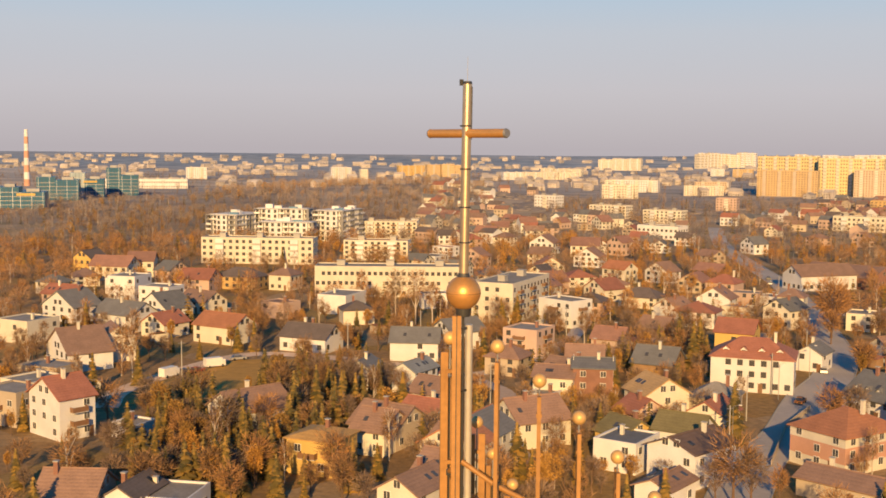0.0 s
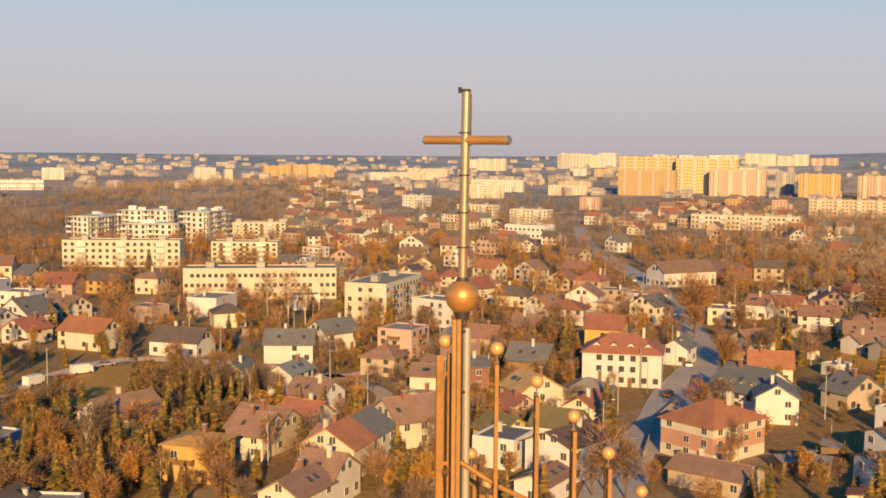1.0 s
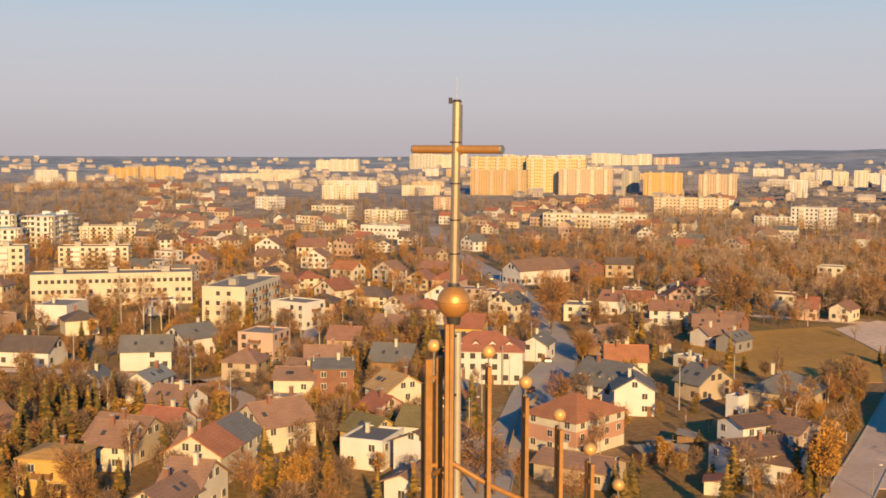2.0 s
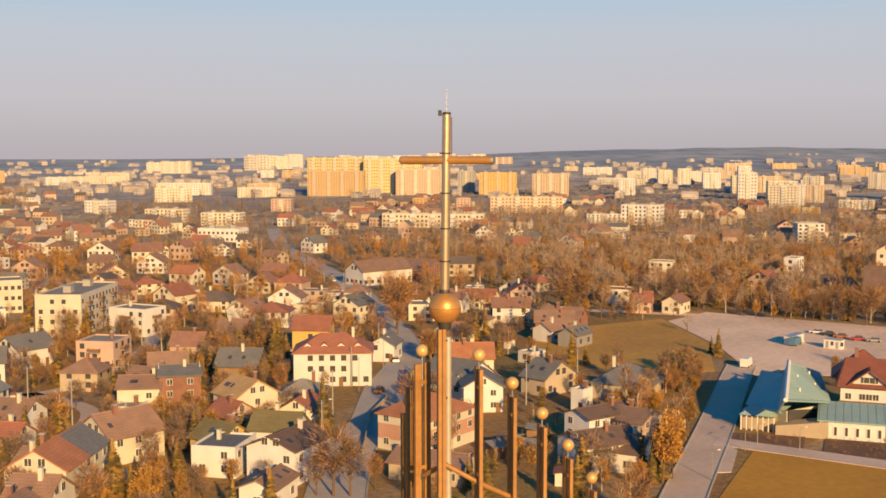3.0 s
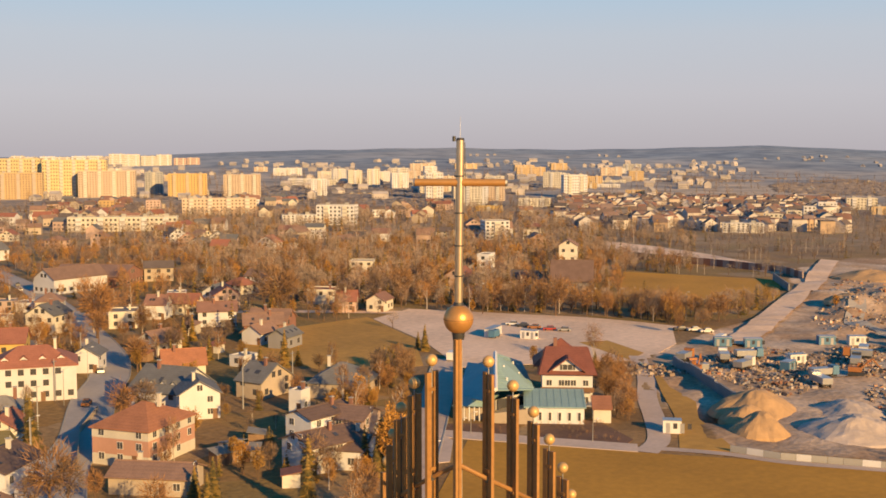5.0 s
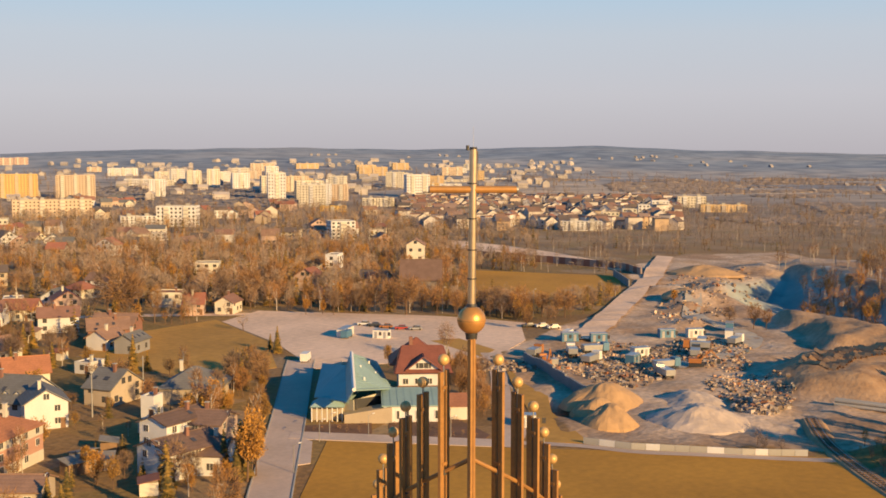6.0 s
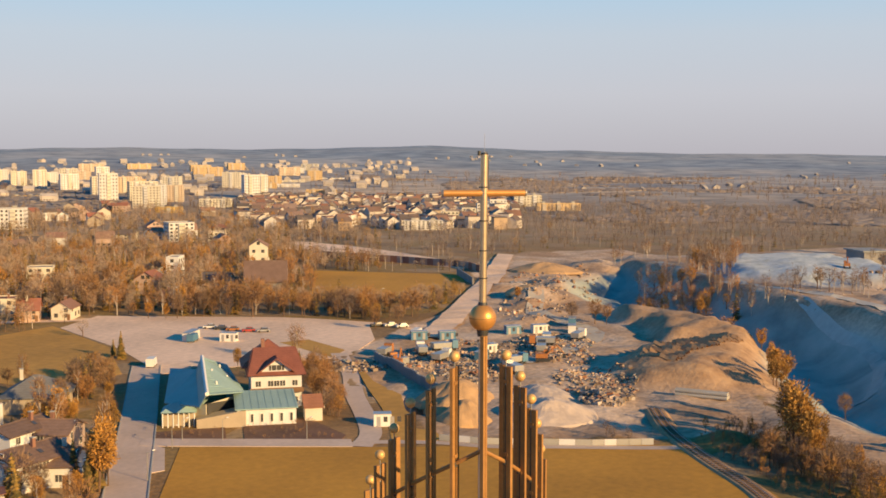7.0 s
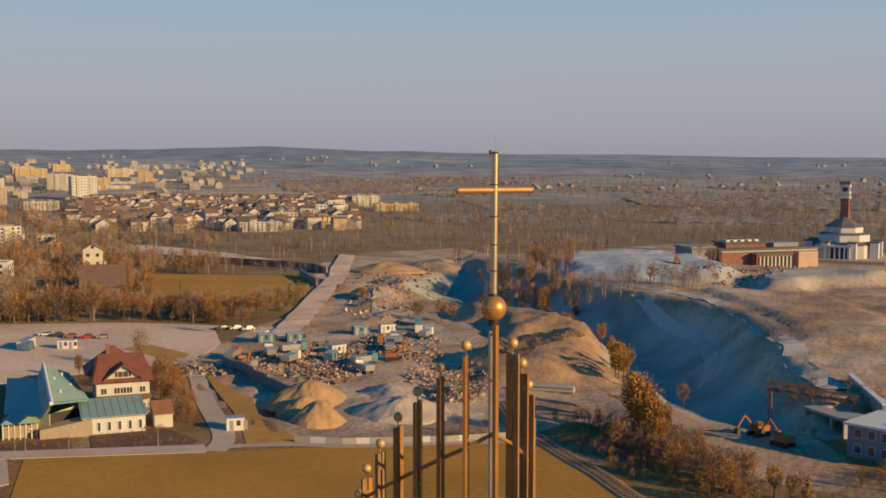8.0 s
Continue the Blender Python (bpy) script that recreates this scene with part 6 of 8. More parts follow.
for _x, _y, _r, _p, _v in ((-62, 262, 35, "paint_white", 1), (-70, 249, 60, "paint_white", 1), (-67.2, 252.4, 62, "paint_dark", 0), (-64.8, 254.6, 60, "paint_red", 0), (-58, 271.5, 30, "paint_silver", 0),
                           (225, 261, 130, "paint_white", 0), (225.5, 256.5, 130, "paint_dark", 0), (226, 251.5, 130, "rust_orange", 0), (227.5, 246, 140, "paint_red", 0), (230, 242, 140, "paint_silver", 0),
                           (260, 221, 150, "paint_dark", 0), (262.5, 217.5, 150, "paint_white", 0), (263, 213, 150, "paint_white", 0), (249, 196, 20, "paint_white", 1), (74, 229, 60, "rust_orange", 0),
                           (52, 196, 62, "paint_white", 0), (205, 246, 30, "paint_blue", 1), (172, 224, 40, "paint_white", 1), (127, 452, 70, "paint_white", 0), (131, 470, 75, "paint_dark", 0),
                           (150, 478, 10, "paint_red", 0), (158, 480, 10, "paint_white", 0), (164, 474, 10, "paint_silver", 0), (153, 492, 10, "paint_white", 0), (168, 490, 10, "paint_dark", 0), (90, 264, 75, "paint_silver", 0)):
    car(_x, _y, _r, _p, bool(_v))
kiosk = container(158.7, 134.6, -47, "paint_white", 3.6)
box_part("side_panel", kiosk, "plaster_yellow", 1.8, -1.18, 0.1, 1.86, 1.18, 2.5, "yellow end panel")
container(207, 249, 30, "paint_white", 9)
container(212, 238, -60, "paint_white", 5)
for _x, _y, _r, _p in ((246, 193, -40, "paint_blue"), (252, 187, -40, "paint_blue"), (274, 178, -35, "paint_blue"), (280, 172, -35, "paint_white"), (243, 166, -20, "paint_white"), (234, 162, 15, "paint_blue"), (268, 162, 30, "paint_white"), (288, 165, 30, "paint_white"), (300, 172, 30, "paint_blue")):
    container(_x, _y, _r, _p, 5.0)
for _x, _y, _r, _p in ((222, 186, 20, "rust_orange"), (228, 178, 45, "paint_white"), (236, 176, -30, "paint_blue"), (215, 176, 70, "rust_orange"), (224, 168, 10, "paint_white"), (262, 160, 120, "rust_orange"),
                       (252, 154, 30, "paint_dark"), (232, 150, -20, "paint_blue"), (222, 144, 60, "paint_silver"), (280, 158, 10, "paint_white")):
    lorry(_x, _y, _r, _p)
for _x, _y, _r in ((204, 40, 150), (198, 34, 60), (210, 172, 30), (240, 146, -60), (455, 132, 20)):
    excavator(_x, _y, _r)


def rubble(name, cx, cy, rx, ry, n, smin, smax, rz=0, label=""):
    """A spread of broken blocks and planks."""
    rnd = random.Random(int(cx * 3 + cy))
    me = Mesh("rubble")
    for k in range(n):
        a, q = rnd.uniform(0, 2 * math.pi), math.sqrt(rnd.random())
        u, v = rx * q * math.cos(a), ry * q * math.sin(a)
        c, s = math.cos(radians(rz)), math.sin(radians(rz))
        x, y = cx + u * c - v * s, cy + u * s + v * c
        sz = rnd.uniform(smin, smax)
        i = me.box(-sz / 2 * rnd.uniform(0.6, 2.2), -sz / 2, -0.15, sz / 2, sz / 2, sz * rnd.uniform(0.3, 0.9))
        m = pose(x, y, height(x, y), rnd.uniform(-25, 25), rnd.uniform(-25, 25), rnd.uniform(0, 360))
        me.v[i:i + 8] = [tuple(m @ Vector(p)) for p in me.v[i:i + 8]]
    return tagged(part(name, me), label, "rubble", kind="stuff")


rubble("rubble", 209, 110, 10, 6, 520, 0.28, 1.1, 20, "heap of grey broken concrete blocks")
rubble("rubble", 232, 168, 26, 17, 800, 0.16, 0.75, 30, "scattered building debris and stacked material")
rubble("rubble", 205, 180, 14, 8, 300, 0.25, 0.9, -40, "pale stone blocks lying in rows")
rubble("rubble", 262, 158, 22, 13, 620, 0.16, 0.75, 20, "scattered building debris and timber")
rubble("rubble", 252, 148, 16, 9, 260, 0.2, 0.9, 50, "dark scrap and stacked timber on the works")
rubble("rubble", 218, 152, 16, 9, 260, 0.2, 0.9, 20, "mixed scrap and machine parts on bare ground")
rubble("rubble", 225, 122, 18, 10, 460, 0.17, 0.74, 40, "loose stones on the works ground")
rubble("rubble", 330, 205, 40, 14, 260, 0.2, 0.9, 30, "scattered stones and machinery parts")
rubble("rubble", 420, 250, 50, 20, 200, 0.25, 1.1, 30, "scattered stones on bare ground")
rubble("rubble", 450, 100, 40, 20, 120, 0.28, 1.24, 0, "scattered stones on the quarry terrace")



def heap(name, x, y, r, h, mat, label, seed, stretch=1.0):
    """A tipped heap with an uneven foot and crest."""
    me = Mesh(mat)
    n, rings = 44, 14
    rnd = random.Random(seed)
    rows = []
    for k in range(rings + 1):
        q = k / rings
        row = []
        for i in range(n):
            a = 2 * math.pi * i / n
            wob = 1 + 0.13 * noise.noise((math.cos(a) * 1.3, math.sin(a) * 1.3, seed)) + 0.06 * noise.noise((math.cos(a) * 5, math.sin(a) * 5, seed + q * 3))
            rr = r * wob * (1 - q)
            px, py = rr * math.cos(a), rr * math.sin(a)
            z = h * (1 - (1 - q) ** 1.8) ** 1.2 * (1 + 0.28 * noise.noise((px * 0.25, py * 0.25, seed + 7))) + 0.25 * q * noise.noise((px * 0.9, py * 0.9, seed)) - (0.6 if k == 0 else 0)
            row.append((rr * math.cos(a) * stretch, rr * math.sin(a), z))
        rows.append(row)
    for k in range(rings):
        for i in range(n):
            j = (i + 1) % n
            me.face([rows[k][i], rows[k][j], rows[k + 1][j], rows[k + 1][i]])
    ob = part(name, me, None, label, pose(x, y, height(x, y), 0, 0, rnd.uniform(0, 180)))
    TAKEN.append((x, y, r))
    return tagged(ob, label, "heap", "material heaps")


heap("sand_mound", 189, 138, 9.5, 4.4, "sand", "large orange sand heap cut open on one side", 1, 1.3)
heap("sand_mound", 173, 124.5, 6.5, 4.2, "sand", "orange sand heap dug open at its foot", 2)
heap("sand_mound", 180, 133, 6, 3.4, "sand", "small orange sand heap", 5)
heap("gravel_mound", 187, 112.5, 11, 3.5, "pale_gravel", "broad pale pinkish gravel heap", 3, 1.1)
heap("gravel_mound", 204, 124, 8, 2.4, "pale_gravel", "low pale gravel heap", 4, 1.4)
heap("soil_mound", 352, 222, 9, 3.2, "sand", "sandy spoil mound beside the haul road", 8, 1.4)
heap("soil_mound", 440, 268, 12, 3.6, "sand", "sandy spoil mound below the embankment", 10, 1.6)

def spoil_ridges():
    """Low curved ridges left by tracked plant on the flat top."""
    me = Mesh("spoil_earth")
    rnd = random.Random(4)
    for k in range(19):
        cx, cy = 240 + k * 2.3, 114.5 - abs(k - 6) * 0.35 + (k > 10) * (k - 10) * 0.2
        line = []
        for i in range(8):
            u = i / 7 - 0.5
            x, y = cx + u * 3.0 + 1.2 * u * u, cy + u * 11.0 + rnd.uniform(-0.2, 0.2)
            line.append(Vector((x, y, height(x, y))))
        for p, q in zip(line, line[1:]):
            s = Vector((0.62, -0.15, 0))
            u = Vector((0, 0, 0.75 * rnd.uniform(0.8, 1.2)))
            me.face([tuple(p - s), tuple(q - s), tuple(q + u), tuple(p + u)])
            me.face([tuple(p + u), tuple(q + u), tuple(q + s), tuple(p + s)])
    return tagged(part("track_ridges", me), "parallel earth ridges left by tracked machines", "earth", kind="stuff")


spoil_ridges()


def fence(name, points, step, hgt, mats, label, thick=0.12, gap=0.06):
    root = thing(name, points[0][0], points[0][1], 0, 0, label, "fence")
    for (x0, y0), (x1, y1) in zip(points, points[1:]):
        n = max(1, int(math.hypot(x1 - x0, y1 - y0) / step))
        ang = math.degrees(math.atan2(y1 - y0, x1 - x0))
        for k in range(n):
            t = (k + 0.5) / n
            x, y = x0 + (x1 - x0) * t, y0 + (y1 - y0) * t
            key = ("panel", name, hgt, mats[k % len(mats)], n)
            if key not in SHARED:
                me = Mesh(mats[k % len(mats)])
                L = math.hypot(x1 - x0, y1 - y0) / n - gap
                me.box(-L / 2, -thick / 2, -0.3, L / 2, thick / 2, hgt)
                SHARED[key] = me.data("panel")
            part("panel", SHARED[key], root, "", pose(x - points[0][0], y - points[0][1], height(x, y), 0, 0, ang))
    return root


fence("site_fence", [(156, 118), (159, 109), (165, 100), (170, 92), (178, 83)], 2.4, 1.25, ["plaster_concrete", "plaster_white", "plaster_concrete", "plaster_concrete", "plaster_greywall"], "pale concrete panel fence round the works")
def railway(points):
    """Twin rails on sleepers along a ballast bed."""
    line = spline(points, 12)
    root = thing("railway_track", line[0].x, line[0].y, 0, 0, "rusty single railway track on pale ballast", "railway")
    bed, o = Mesh("spoil_earth"), line[0]
    rows = []
    for i, p in enumerate(line):
        d = (line[min(i + 1, len(line) - 1)] - line[max(i - 1, 0)]).normalized()
        rows.append((p - o, Vector((-d.y, d.x, 0)), math.degrees(math.atan2(d.y, d.x))))
        TAKEN.append((p.x, p.y, 3.2))
    for (p, n, _), (q, m, _) in zip(rows, rows[1:]):
        for u, v, z0, z1 in ((2.6, 1.7, -0.2, 0.35), (1.7, -1.7, 0.35, 0.35), (-1.7, -2.6, 0.35, -0.2)):
            bed.face([tuple(p + n * u)[:2] + (z0,), tuple(p + n * v)[:2] + (z1,), tuple(q + m * v)[:2] + (z1,), tuple(q + m * u)[:2] + (z0,)])
    part("ballast", bed, root)
    for s in (-0.72, 0.72):
        rail = Mesh("metal_grey")
        for (p, n, _), (q, m, _) in zip(rows, rows[1:]):
            rail.tube(p + n * s + Vector((0, 0, 0.55)), q + m * s + Vector((0, 0, 0.55)), 0.08, 0.08, 4)
        part("rail", rail, root, "worn steel rail")
    sl = Mesh("bark")
    sl.box(-0.13, -1.25, 0.36, 0.13, 1.25, 0.46)
    sleeper = sl.data("sleeper")
    for k in range(0, len(rows)):
        p, n, a = rows[k]
        part("sleeper", sleeper, root, "", pose(p.x, p.y, 0, 0, 0, a))
    return root


railway([(205, 96), (192, 87), (183, 79.5), (172, 68.4), (162.5, 58), (154, 50), (140, 36), (120, 16)])

fence("retaining_wall", [(402, 292), (372, 262)], 3.0, 3.2, ["plaster_slatewall"], "dark retaining wall at the field's end", 0.5, 0.0)
fence("retaining_wall", [(188, 142), (200, 160), (214, 183)], 3.0, 2.6, ["plaster_slatewall"], "dark concrete wall along the yard", 0.6, 0.0)
fence("retaining_wall", [(427, 400), (430, 350), (428, 306), (415, 286)], 4.0, 3.5, ["plaster_rosewall", "plaster_brick"], "reddish embankment wall under construction", 0.6, 0.0)
ribbon("road", [(470, 470), (438, 400), (440, 350), (436, 306), (426, 290)], 9.0, "grey_gravel", 0.2, "pale unfinished road on the embankment")
fence("garden_fence", [(54, 178), (64, 205), (74, 222)], 3.0, 1.3, ["plaster_beige"], "low pale garden fence along the street")
fence("hedge_fence", [(92, 141), (120, 174)], 3.0, 1.2, ["frame_brown"], "brown wooden fence beside the drive")


def lamp_post(x, y, h=8.0):
    root = thing("street_lamp", x, y, height(x, y), 0, "slim grey steel street lamp", "lamp", "street lamps")
    me = Mesh("metal_grey")
    me.tube((0, 0, -0.2), (0, 0, h), 0.09, 0.05, 8)
    part("post", me, root)
    a = Mesh("metal_grey")
    a.tube((0, 0, h - 0.02), (1.2, 0, h + 0.25), 0.04, 0.03, 6)
    part("arm", a, root)
    b = Mesh("paint_white")
    b.box(1.0, -0.12, h + 0.16, 1.6, 0.12, h + 0.3)
    part("lamp_head", b, root)


for _x, _y, _h in ((126, 158, 4), (131, 152, 4), (141, 139, 4), (121, 155, 4), (53, 204, 8), (50, 190, 8), (70, 232, 8), (84, 256, 8), (108, 163, 5), (104, 141, 5), (96, 300, 8), (280, 236, 9), (262, 262, 9), (240, 296, 9), (160, 470, 9), (150, 500, 9)):
    lamp_post(_x, _y, _h)

pipes = thing("pipe_stack", 223, 93, height(223, 93), -80, "stack of long grey concrete pipes lying on ground", "pipes")
for _k in range(5):
    _me = Mesh("plaster_concrete")
    _me.tube((-6, (_k % 3) * 1.0 - 1, 0.45 + (_k // 3) * 0.85), (6, (_k % 3) * 1.0 - 1, 0.45 + (_k // 3) * 0.85), 0.45, 0.45, 12)
    part("pipe", _me, pipes)

# concrete works at the quarry's edge
wall = thing("retaining_wall", 229.5, 23.4, 0, 20.6, "tall concrete retaining wall with pale coping", "wall")
_me = Mesh("plaster_concrete")
_me.box(-15.4, -0.4, -6, 15.4, 0.4, 6.2)
part("wall_face", _me, wall)
_me = Mesh("frame_white")
_me.box(-15.6, -0.6, 6.2, 15.6, 0.6, 6.55)
part("coping", _me, wall, "pale coping slab")
for _k in range(7):
    _me = Mesh("plaster_concrete")
    _me.box(-14.4 + _k * 4.7, 0.4, -6, -13.8 + _k * 4.7, 0.95, 5.4)
    part("buttress", _me, wall)

bunker = thing("loading_bunker", 215, 27, 0, 48, "pale concrete loading bunker with dark open front", "bunker")
TAKEN.append((215, 27, 8))
for _n, _b in (("roof_slab", (-6.4, -3.4, 3.4, 6.4, 3.4, 4.0)), ("rear_wall", (-6, -3, -5, 6, -2.5, 3.4)), ("side_wall", (-6, -2.5, -5, -5.5, 3, 3.4)), ("side_wall", (5.5, -2.5, -5, 6, 3, 3.4)),
               ("pier", (-2.3, 2.3, -5, -1.7, 3, 3.4)), ("front_wall", (-1.7, 2.5, -5, 5.5, 3, 1.0)), ("apron", (-6.4, 3.4, -5, 2.0, 7.2, 0.5))):
    _me = Mesh("plaster_concrete")
    _me.box(*_b)
    part(_n, _me, bunker)


def works_building(x, y, rz, length, width, h):
    root = thing("works_building", x, y, 0, rz, "long grey works building with pale flat roof", "building")
    TAKEN.append((x + 6, y - 8, 13))
    box_part("wall", root, "plaster_slatewall", 0, -width, -3, length, 0, h)
    box_part("roof", root, "frame_white", -0.6, -width - 0.6, h, length + 0.6, 0.6, h + 0.45)
    n = int(width / 2.6)
    for f in range(2):
        for k in range(n):
            y0 = -1.3 - k * 2.6
            w = box_part("window", root, "frame_white", -0.08, y0 - 1.5, 0.9 + f * 2.9, 0.02, y0, 2.6 + f * 2.9)
            box_part("pane", w, "glass", -0.11, y0 - 1.4, 1.0 + f * 2.9, -0.04, y0 - 0.1, 2.5 + f * 2.9)
    for k in range(3):
        box_part("roof_vent", root, "metal_grey", 3 + k * 4, -9, h + 0.45, 4.2 + k * 4, -7.8, h + 1.2)


works_building(196, 22, -18.4, 13, 20, 6.0)


def conveyor(ax, ay, bx, by, z):
    """A lattice gantry on trestles across the pit's edge."""
    a, b = Vector((ax, ay, z)), Vector((bx, by, z - 1.0))
    root = thing("conveyor", ax, ay, 0, math.degrees(math.atan2(by - ay, bx - ax)), "rusty orange lattice conveyor on trestle legs", "conveyor")
    run = math.hypot(bx - ax, by - ay)
    for y0 in (-0.6, 0.6):
        for z0, z1 in ((z, z - 1), (z + 1.5, z + 0.5)):
            me = Mesh("rust_orange")
            me.tube((0, y0, z0), (run, y0, z1), 0.14, 0.14, 6)
            part("chord", me, root)
        n = 12
        for k in range(n):
            me = Mesh("rust_orange")
            u0, u1 = run * k / n, run * (k + 1) / n
            d0, d1 = -u0 / run, -u1 / run
            me.tube((u0, y0, z + d0 + (1.5 if k % 2 else 0)), (u1, y0, z + d1 + (0 if k % 2 else 1.5)), 0.09, 0.09, 5)
            part("brace", me, root)
    box_part("belt", root, "metal_dark", 0, -0.5, z - 0.4, run, 0.5, z - 0.25, "dark rubber belt")
    for u in (0.04, 0.5, 0.96):
        g = height(*(a.lerp(b, u)).xy) - 0.3
        for y0 in (-0.6, 0.6):
            me = Mesh("rust_orange")
            me.tube((run * u, y0 * 1.6, g), (run * u, y0, z - u), 0.14, 0.12, 6)
            part("leg", me, root)


conveyor(222, 42.4, 219, 23.6, 6.0)

# pilgrimage complex beyond the quarry
hall = thing("sanctuary_hall", 536, 121, 2.0, -44, "long low red-brick hall with flat roof and white colonnade", "building")
for _n, _m, _b in (("wall", "plaster_brick", (-20, -9, -3, 33, 9, 7.4)), ("roof", "roof_slate", (-21, -10, 7.4, 34, 10, 8.2)), ("upper_wall", "plaster_brick", (-14, -3, 8.2, 8, 8, 10.4)), ("upper_roof", "roof_slate", (-15, -4, 10.4, 9, 9, 11.0)), ("upper_roof", "roof_lightslate", (12, -4, 8.2, 26, 6, 10.2)),
                   ("wing_wall", "plaster_slatewall", (-33, -4, -3, -20, 12, 8.6)), ("wing_roof", "roof_lightslate", (-34, -5, 8.6, -20.5, 13, 9.3)), ("side_wing", "plaster_brick", (-4, -14, -3, 16, -9, 5.6)), ("side_roof", "roof_slate", (-4.6, -14.6, 5.6, 16.6, -9, 6.2)), ("porch_block", "plaster_rose", (20, -13, -3, 31, -9, 6.4)), ("cornice", "plaster_white", (-20.3, -9.3, 6.7, 33.3, -9, 7.3))):
    box_part(_n, hall, _m, *_b)
for _k in range(9):
    box_part("column", hall, "frame_white", -2.6 + _k * 2.1, -14.7, -1, -2.1 + _k * 2.1, -14.02, 4.6)
    box_part("window", hall, "glass", -1.9 + _k * 2.1, -14.2, -1, -0.8 + _k * 2.1, -14.02, 4.4)
for _k in range(5):
    box_part("skylight", hall, "frame_white", -12 + _k * 4, 0, 11.0, -10 + _k * 4, 4, 11.8)
TAKEN.append((540, 118, 45))
sanct = thing("sanctuary", 598, 86, 1.0, 0, "white octagonal church with teal roof and brick bell tower", "church")
TAKEN.append((598, 86, 30))
for _n, _m, _r0, _r1, _z0, _z1 in (("lower_tier", "plaster_white", 16.5, 16.5, 1, 8.0), ("lower_roof", "roof_slate", 17.2, 13.4, 8.0, 9.4), ("middle_tier", "plaster_white", 12.8, 12.8, 9.4, 13.0), ("middle_roof", "roof_slate", 13.4, 10.0, 13.0, 13.9),
                                   ("upper_tier", "plaster_white", 9.4, 9.4, 13.9, 16.8), ("roof", "roof_slate", 10.2, 1.6, 16.8, 21.5)):
    _me = Mesh(_m)
    _me.tube((0, 0, _z0), (0, 0, _z1), _r0, _r1, 8)
    part(_n, _me, sanct)
box_part("terrace_wall", sanct, "plaster_rose", -26, -24, -4, 22, 24, 1.2, "long pale pink terrace wall")
for _k in range(8):
    _a = math.pi / 4 * _k + math.pi / 8
    _c, _s = math.cos(_a) * 17.5, math.sin(_a) * 17.5
    box_part("corner_turret", sanct, "plaster_white", _c - 2.1, _s - 2.1, 0, _c + 2.1, _s + 2.1, 9.2)
    box_part("turret_roof", sanct, "roof_slate", _c - 2.5, _s - 2.5, 9.2, _c + 2.5, _s + 2.5, 10.0)
for _k in range(6):
    box_part("column", sanct, "frame_white", -18.9, -6 + _k * 2.4, 1, -18.2, -5.4 + _k * 2.4, 7.2)
    box_part("window", sanct, "blue_glass", -16.9, -5.3 + _k * 2.4, 1, -16.2, -3.8 + _k * 2.4, 6.6)
box_part("portico_roof", sanct, "plaster_white", -19.3, -7, 7.2, -15, 8, 8.2)
box_part("tower_shaft", sanct, "plaster_brick", 8.4, -0.6, 10, 12.6, 3.6, 31)
for _u, _v in ((8.1, -0.9), (12.0, -0.9), (8.1, 3.0), (12.0, 3.0)):
    box_part("belfry_post", sanct, "plaster_white", _u, _v, 31, _u + 0.9, _v + 0.9, 38.5)
for _z in (31, 33.4, 36.9):
    box_part("belfry_ring", sanct, "plaster_white", 8.0, -1.0, _z, 13.0, 4.0, _z + 1.2)
# dark block between the posts, added as the shade inside the open belfry
box_part("belfry_chamber", sanct, "metal_dark", 9.2, 0.2, 34.6, 11.8, 2.8, 36.9)
box_part("belfry_roof", sanct, "roof_slate", 7.7, -1.3, 38.5, 13.3, 4.3, 40)

# tall striped chimney and glass offices far away
chimney = thing("power_station_chimney", -587, 1497, 0, 0, "tall red and white banded power station chimney", "chimney")
for _k in range(8):
    _me = Mesh("plaster_white" if _k % 2 else "plaster_pink")
    _me.tube((0, 0, _k * 9.5), (0, 0, _k * 9.5 + 9.5), 4.2 - _k * 0.22, 4.0 - _k * 0.22, 16)
    part("band", _me, chimney)


def office(x, y, rz, w, d, h):
    root = thing("office_building", x, y, 0, rz, "blue glass office building with thin pale floor lines", "building")
    TAKEN.append((x, y, w))
    rnd = random.Random(int(x * 3 + y))
    for k, (u, span, top) in enumerate(((-0.28, 0.44, 1.0), (0.22, 0.56, rnd.uniform(0.72, 0.9)))):
        hh, c = h * top, u * w
        block = box_part("glazed_block", root, "blue_glass" if k or rnd.random() < 0.6 else "pale_glass", c - span * w / 2, -d / 2 - k * 2.5, -1, c + span * w / 2, d / 2, hh)
        for f in range(1, int(hh / 3.6)):
            box_part("floor_line", block, "metal_grey", c - span * w / 2 - 0.06, -d / 2 - k * 2.5 - 0.06, f * 3.6, c + span * w / 2 + 0.06, d / 2 + 0.06, f * 3.6 + 0.4)
        n = int(span * w / 3)
        for f in range(n):
            px = c - span * w / 2 + (f + 0.5) * span * w / n
            box_part("mullion", block, "metal_dark" if f % 3 else "frame_white", px - 0.12, -d / 2 - k * 2.5 - 0.1, 0, px + 0.12, -d / 2 - k * 2.5 + 0.02, hh)
        box_part("plant_room", root, "plaster_greywall", c - span * w / 4, -d / 5, hh, c + span * w / 4, d / 5, hh + 2.6)
    if rnd.random() < 0.6:
        box_part("sign_band", root, "plaster_yellow", -w * 0.1, -d / 2 - 2.7, h * 0.62, w * 0.3, -d / 2 - 2.52, h * 0.62 + 2)


